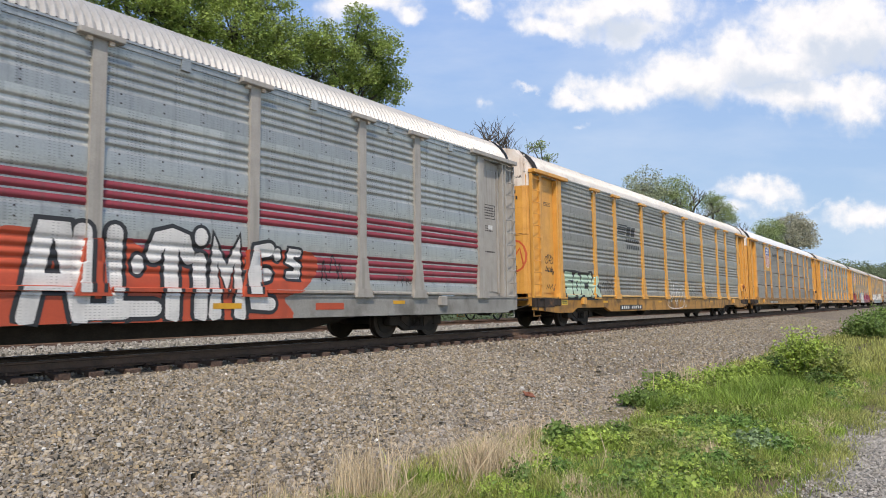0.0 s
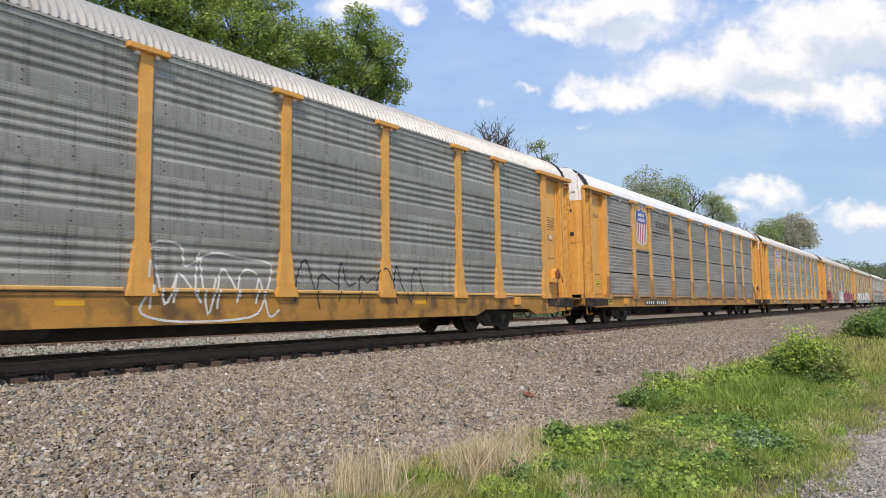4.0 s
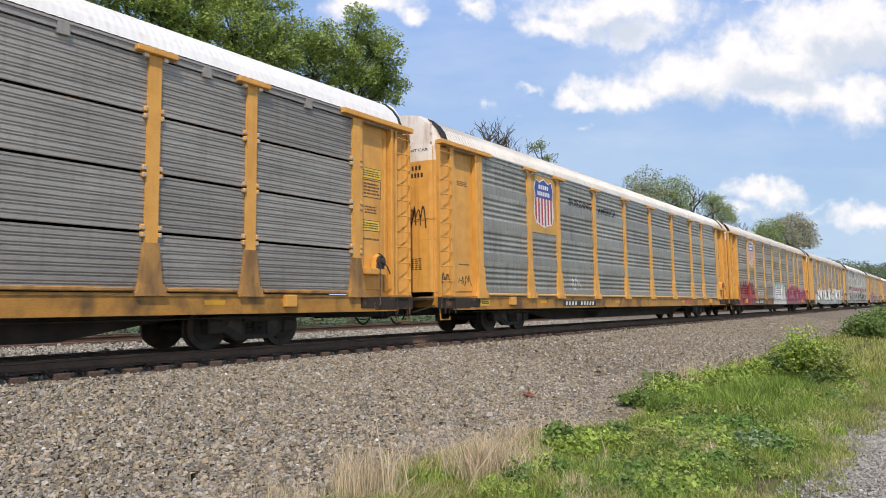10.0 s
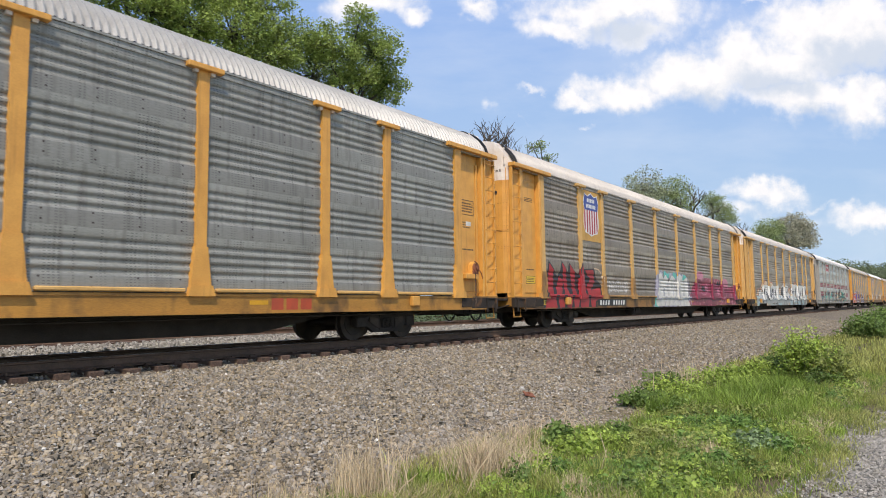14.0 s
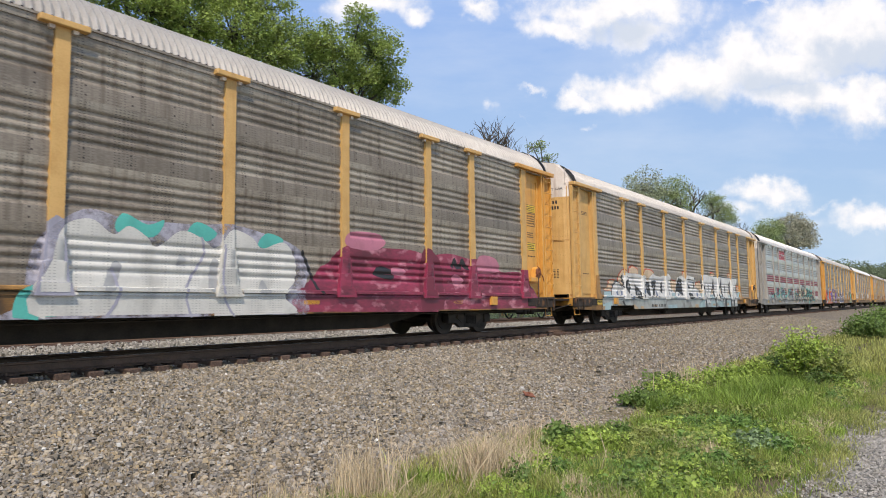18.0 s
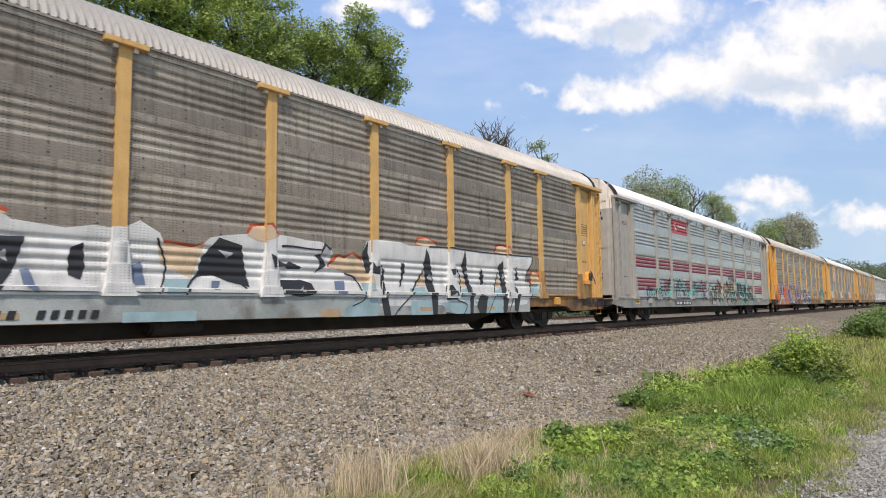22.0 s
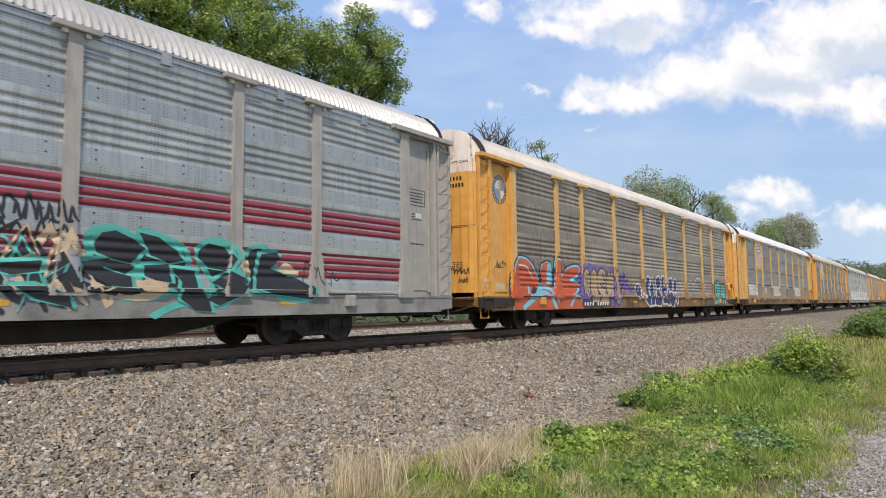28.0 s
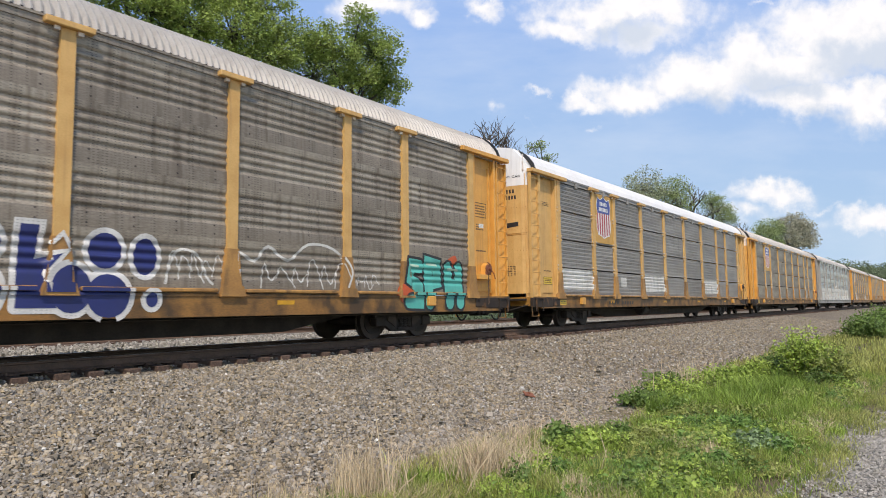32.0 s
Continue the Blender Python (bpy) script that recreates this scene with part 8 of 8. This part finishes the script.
def verge(x0, x1, y0, y1, far=0.0, thin=0.25, grain=0.9):
    """Places thinning out with distance along the verge, patchy by noise, none on the bare spots."""
    def where(rs, n):
        out = []
        while len(out) < n:
            x = x0 + (x1 - x0) * rs.uniform() ** (1 + far)
            y = rs.uniform(y0, y1)
            if y > verge_edge(x) + abs(rs.normal(0, 0.10)) or y < lane_edge(x) - abs(rs.normal(0, 0.08)):
                continue
            if any(((x - a) / c) ** 2 + ((y - b) / d) ** 2 < rs.uniform(0.5, 1.3) for a, b, c, d in BARE):
                continue
            k = noise.noise((x * grain, y * grain, 3.0)) + 0.6 * noise.noise((x * 3.1, y * 3.1, 8.0)) + 0.35
            if rs.uniform() < k + thin:
                out.append((x, y, 0.55 + 0.8 * max(0.0, k)))
        a = np.array(out)
        return a[:, 0], a[:, 1], a[:, 2]
    return where


def tuft(cx, cy, r):
    def where(rs, n):
        a = rs.normal(0, r * 0.5, (n, 2))
        return cx + a[:, 0], cy + a[:, 1], np.ones(n)
    return where


blades("verge_grass", 90000, verge(3.0, 22, -14.5, -6.9, 0.8), 0.075, 0.0075, GRASS, "short uneven olive-green grass on the verge", "grass", 51, 1.3)
blades("green_grass", 36000, verge(3.0, 18, -10.8, -7.6, 0.6, -0.05, 1.5), 0.085, 0.0085, GRASS_LUSH, "patches of bright green grass", "grass", 55, 1.1)
blades("near_verge_grass", 14000, verge(-9.0, 3.0, -11.3, -6.9), 0.06, 0.012, GRASS, "short olive-green grass on the verge", "grass", 57, 1.3)
blades("far_verge_grass", 26000, verge(18, 75, -13.5, -6.7, 0.5), 0.20, 0.03, GRASS, "rough green grass along the line", "grass", 52, 0.8)
blades("lush_grass", 24000, verge(9.6, 17.0, -10.2, -8.3, 0.3), 0.23, 0.011, GRASS_LUSH, "tall bright green grass", "grass", 53, 0.7)
blades("dry_litter", 15000, verge(3.0, 16, -10.6, -6.9, 0.7, -0.1, 1.2), 0.10, 0.004, STRAW, "dry straw lying among the grass", "dry grass", 56, 2.5)
blades("edge_grass", 700, verge(3.0, 22, -7.9, -6.6), 0.22, 0.005, STRAW, "thin dry grass along the ballast edge", "grass", 54, 0.9)
for i, (x, y, r, n) in enumerate(((7.7, -9.5, 0.7, 2600), (8.3, -9.8, 0.7, 2400), (6.5, -9.7, 0.7, 2400), (5.9, -9.35, 0.6, 1800), (9.7, -9.1, 0.8, 2600), (10.2, -9.7, 0.8, 2600), (5.2, -8.9, 0.5, 1200), (11.5, -9.2, 0.9, 2600), (7.3, -8.6, 0.5, 1200))):
    blades("green_tuft", n, tuft(x, y, r), 0.10, 0.0085, GRASS_LUSH, "tuft of lush green grass on the verge", "grass", 120 + i, 1.0)
for i, (x, y, r, n, h, lean) in enumerate(((4.19, -7.75, 0.20, 330, 0.40, 0.45), (4.45, -7.85, 0.22, 160, 0.28, 0.8), (5.39, -8.16, 0.26, 420, 0.30, 1.2), (5.76, -8.08, 0.28, 330, 0.30, 1.3), (5.5, -8.51, 0.30, 150, 0.3, 0.8), (3.6, -7.6, 0.4, 110, 0.26, 0.7), (12.6, -7.9, 0.5, 160, 0.50, 0.6), (13.6, -7.9, 0.5, 120, 0.45, 0.7), (6.6, -8.0, 0.3, 110, 0.22, 1.0), (7.4, -7.6, 0.4, 120, 0.16, 1.2))):
    blades("dry_grass_tuft", n, tuft(x, y, r), h, 0.0055, STRAW, "clump of dry straw-coloured grass", "dry grass", 70 + i, lean)


def stalk(x, y, h, d):
    """A dry stalk leaning by d."""
    bm = bmesh.new()
    z = ground_z(x, y)
    dx, dy = d * 0.604, -d * 0.797
    tube(bm, [(x, y, z), (x + dx * 0.35, y + dy * 0.35, z + h * 0.45), (x + dx * 0.8, y + dy * 0.8, z + h * 0.82), (x + dx, y + dy, z + h)], 0.006, 5, 0.003)
    return tagged(part("dry_stalk", bm, STRAW, None), "single dry straw stalk standing in the grass", "stalk", "dry stalks")


for x, y, h, d in ((4.16, -8.12, 0.77, -0.08), (4.72, -8.51, 0.50, 0.32), (4.7, -7.76, 0.10, -0.29), (5.72, -8.65, 0.31, 0.04), (9.78, -8.64, 0.2, -0.15), (12.27, -8.01, 0.46, -0.03), (12.4, -7.9, 0.38, -0.1), (13.38, -7.2, 0.36, -0.16), (14.2, -7.3, 0.36, -0.2), (8.08, -7.8, 0.31, -0.04), (4.45, -7.97, 0.2, 0.2), (5.95, -9.2, 0.3, 0.08), (6.6, -9.0, 0.32, -0.07), (5.2, -8.3, 0.33, -0.12), (6.1, -8.6, 0.28, -0.14), (11.5, -7.6, 0.4, -0.25), (11.2, -8.3, 0.3, 0.15), (10.6, -7.85, 0.62, -0.22), (10.75, -7.7, 0.48, -0.3), (11.0, -7.9, 0.66, 0.05), (11.3, -7.95, 0.72, 0.02), (11.9, -7.95, 0.60, 0.10), (12.1, -8.05, 0.66, -0.04), (12.7, -8.0, 0.70, 0.08), (13.0, -8.1, 0.62, -0.10), (13.4, -8.2, 0.70, 0.06)):
    stalk(x, y, h, d)


def weed(x, y, r, h, n, leaf, seed, material, label, name="weed_bush"):
    """A low leafy bush: many thin stems from the ground with leaves along them, in uneven shoots."""
    rs = np.random.RandomState(seed)
    ob = thing(name, pose(x, y, ground_z(x, y)), label, "bush", "weeds on the verge")
    bm = bmesh.new()
    pts = []
    per = 36
    for i in range(max(6, n // per)):
        a, d = rs.uniform(0, 6.283), r * math.sqrt(rs.uniform(0, 1))
        b = Vector((d * 0.6 * math.cos(a), d * 0.6 * math.sin(a), -0.03))
        t = Vector((d * math.cos(a) + rs.normal(0, 0.15 * r), d * math.sin(a) + rs.normal(0, 0.15 * r), h * rs.uniform(0.35, 1.15) * (1 - 0.45 * d / r)))
        c = b.lerp(t, 0.5) + Vector((0, 0, 0.12 * h))
        tube(bm, [b, c, t], 0.005, 4, 0.002)
        for k in range(per):
            f = rs.uniform(0.25, 1.0)
            q = b.lerp(c, f * 2) if f < 0.5 else c.lerp(t, f * 2 - 1)
            w = leaf * 0.9
            pts.append((q.x + rs.normal(0, w), q.y + rs.normal(0, w), max(0.015, q.z + rs.normal(0, w * 0.6))))
    tagged(part("undergrowth", bm, WEED_STEM, ob), kind="stuff")
    V, F = leaves_at(pts, leaf, rs, 0.6)
    me = bpy.data.meshes.new("foliage")
    me.from_pydata(V.tolist(), [], F.tolist())
    me.materials.append(material)
    place("foliage", me, ob)
    return ob


for x, y, r, h, n, lf, m, label in (
    (7.06, -8.21, 0.10, 0.33, 700, 0.075, LEAF_DARK, "upright dark green broad-leaved weed"),
    (6.8, -8.5, 0.23, 0.23, 1099, 0.05, LEAF_WEED, "yellow-green leafy weed in grass"),
    (7.38, -8.57, 0.31, 0.21, 1942, 0.045, LEAF_WEED, "yellow-green leafy weed in grass"),
    (7.56, -8.84, 0.28, 0.14, 1276, 0.04, LEAF_OLIVE, "low olive weeds in grass"),
    (7.97, -8.98, 0.29, 0.22, 1727, 0.045, LEAF_OLIVE, "low olive weeds in grass"),
    (10.48, -7.94, 0.40, 0.40, 1500, 0.06, LEAF_DARK, "straggling green bramble bush beside ballast"),
    (9.78, -8.64, 0.30, 0.36, 1000, 0.06, LEAF_DARK, "straggling green bramble bush beside ballast"),
    (12.49, -7.61, 0.42, 0.46, 1700, 0.06, LEAF_DARK, "straggling green bramble bush beside ballast"),
    (12.9, -8.12, 0.55, 0.5, 2300, 0.06, LEAF_WEED, "straggling green bramble bush"),
    (13.88, -8.4, 0.6, 0.5, 2300, 0.06, LEAF_WEED, "straggling green bramble bush"),
    (15.19, -8.68, 0.48, 0.53, 3600, 0.06, LEAF_WEED, "yellow-green bramble bush beside ballast"),
    (16.39, -8.97, 0.43, 0.74, 3600, 0.07, LEAF_DARK, "straggling green bramble bush beside ballast"),
    (14.75, -9.62, 0.52, 1.32, 4600, 0.065, LEAF_WEED, "tall yellow-green shrub on the verge"),
    (14.6, -10.05, 0.42, 1.0, 3000, 0.06, LEAF_OLIVE, "tall olive-green shrub on the verge"),
    (15.3, -9.35, 0.42, 0.80, 2600, 0.06, LEAF_DARK, "dark leafy shrub on the verge"),
    (11.35, -8.15, 0.42, 0.50, 2200, 0.055, LEAF_WEED, "straggling green bramble bush beside ballast"),
    (8.9, -9.25, 0.42, 0.20, 2600, 0.04, LEAF_LUSH, "dense patch of bright green clover"),
    (9.3, -9.6, 0.36, 0.22, 2200, 0.04, LEAF_LUSH, "dense patch of bright green clover"),
    (8.4, -9.0, 0.30, 0.22, 1600, 0.045, LEAF_WEED, "yellow-green leafy weed in grass"),
    (6.2, -9.3, 0.30, 0.16, 1400, 0.045, LEAF_LUSH, "broad-leaved green weeds in grass"),
    (6.9, -9.9, 0.34, 0.15, 1500, 0.04, LEAF_LUSH, "broad-leaved green weeds in grass"),
    (18.6, -8.95, 0.55, 0.80, 2600, 0.07, LEAF_WEED, "tall yellow-green shrub on the verge"),
    (14.30, -9.95, 0.30, 0.50, 2400, 0.055, LEAF_DARK, "dark leafy shrub on the verge"),
    (7.71, -9.49, 0.41, 0.16, 1716, 0.04, LEAF_DARK, "low dark green weeds in grass"),
    (7.95, -9.85, 0.35, 0.18, 1321, 0.04, LEAF_DARK, "low dark green weeds in grass"),
    (8.06, -10.12, 0.23, 0.24, 1097, 0.06, LEAF_PALE, "pale grey-green thistle in grass"),
    (6.48, -9.76, 0.35, 0.10, 964, 0.035, LEAF_DARK, "low dark green weeds in grass"),
    (5.88, -9.47, 0.27, 0.09, 562, 0.035, LEAF_DARK, "low dark green weeds in grass"),
    (9.74, -9.03, 0.43, 0.24, 3600, 0.05, LEAF_OLIVE, "yellow-green leafy weeds in grass"),
    (10.04, -9.48, 0.40, 0.23, 3322, 0.05, LEAF_OLIVE, "yellow-green leafy weeds in grass"),
    (10.45, -9.86, 0.36, 0.22, 2722, 0.05, LEAF_OLIVE, "low olive weeds in grass"),
    (5.85, -9.24, 0.25, 0.08, 445, 0.035, LEAF_DARK, "low dark green weeds in grass"),
    (5.5, -8.69, 0.22, 0.12, 721, 0.03, LEAF_OLIVE, "low olive weeds in grass"),
    (5.04, -8.64, 0.21, 0.09, 700, 0.03, LEAF_WEED, "low leafy green weeds in grass"),
    (5.11, -7.86, 0.22, 0.08, 700, 0.03, LEAF_WEED, "low leafy green weeds in grass"),
    (7.16, -10.36, 0.31, 0.09, 1274, 0.035, LEAF_OLIVE, "low olive weeds in grass"),
    (34.09, -9.26, 1.17, 1.34, 3600, 0.12, LEAF_DARK, "dark green shrub by the line"),
    (41.58, -9.12, 1.07, 1.71, 3600, 0.12, LEAF_DARK, "dark green shrub by the line"),
    (11.86, -9.9, 0.41, 0.31, 3600, 0.05, LEAF_OLIVE, "low olive weeds in grass"),
):
    weed(x, y, r, h, n, lf, int(x * 100), m, label)

rw = random.Random(78)
for i in range(230):
    wx, wy = rw.uniform(4.8, 15.5), rw.uniform(-10.4, -7.9)
    if wy > -8.5 and wx < 10.8 or any(((wx - a) / c) ** 2 + ((wy - b) / d) ** 2 < 1.5 for a, b, c, d in BARE):
        continue
    weed(wx, wy, rw.uniform(0.12, 0.38), rw.uniform(0.06, 0.24), 420, rw.uniform(0.028, 0.062), 900 + i, rw.choice((LEAF_WEED, LEAF_OLIVE, LEAF_DARK, LEAF_LUSH, LEAF_WEED)), "low leafy green weeds in grass")
rt = random.Random(91)
for i in range(70):
    wx, wy = rt.uniform(4.8, 14.5), rt.uniform(-10.5, -8.35)
    if wy > -8.6 and wx < 10.5 or wy < lane_edge(wx) + 0.15 or any(((wx - a) / c) ** 2 + ((wy - b) / d) ** 2 < 1.3 for a, b, c, d in BARE):
        continue
    blades("grass_tuft", 190, tuft(wx, wy, rt.uniform(0.10, 0.24)), rt.uniform(0.08, 0.19), 0.0065, rt.choice((GRASS, GRASS_LUSH, GRASS_LUSH, STRAW if rt.random() < 0.35 else GRASS)), "upright tuft of grass on the verge", "grass", 300 + i, 0.55)
stones("bare_gravel", 2600, (8.4, 10.6, -8.25, -7.4), 0.03, STONE, "bare gravel patch between grass and ballast", 12, 0.3)
stones("white_ballast", 1700, (-1.0, 30, -6.6, -1.4), 0.034, QUARTZ, "scattered white quartz stones in the ballast", 9, 0.9)
bm = bmesh.new()
box(bm, -0.14, 0.14, -0.09, 0.09, 0.0, 0.02, bevel=0.004)
box(bm, -0.03, 0.03, -0.02, 0.02, 0.02, 0.05)
plate = part("rusty_plate", bm, RUST_FLAKE, None)
plate.matrix_basis = pose(10.2, -6.0, ground_z(10.2, -6.0) + 0.05, 12, -6, 40)
tagged(plate, "rust-red steel tie plate lying on the ballast", "tie plate")
stones("road_gravel", 14000, (4.0, 12, -13.0, -10.6), 0.022, STONE_PALE, "fine pale gravel of the lane", 8, 0.3)
rs = np.random.RandomState(5)
P = np.stack([rs.uniform(-12, 110, 26000), rs.normal(16.5, 0.9, 26000), -0.6 + 1.5 * rs.uniform(0, 1, 26000) ** 1.5], 1)
V, F = leaves_at(P, 0.16, rs)
bulk("hedge", V.tolist(), F.tolist(), LEAF_HEDGE, "low dark green hedge beyond the second track", "hedge")
clouds = build_clouds()
paint_cars()


# ---- motion ----
def train_x(t):
    """How far the train has come along the track at t seconds, from where it stands at 16 s."""
    q = (t - 16) / 16
    return -101.607 * q - 1.340 * q * q - 0.870 * q ** 3


def motions():
    for car in CARS:
        off = car["offset"]
        walk(car, [(t, pose(train_x(t) + off, 0, 0)) for t in [i * 1.0 for i in range(33)]])
    walk(clouds, [(0.0, cloud_pose(0, 0)), (32.0, cloud_pose(32, -8))])
    for w in WHEELS:
        x0 = w.matrix_basis.translation.copy()
        walk(w, [(i / 10, pose(x0.x, 0, WHEEL_R, 0, -math.degrees((train_x(0) - train_x(i / 10)) / WHEEL_R), 0)) for i in range(321)])


motions()
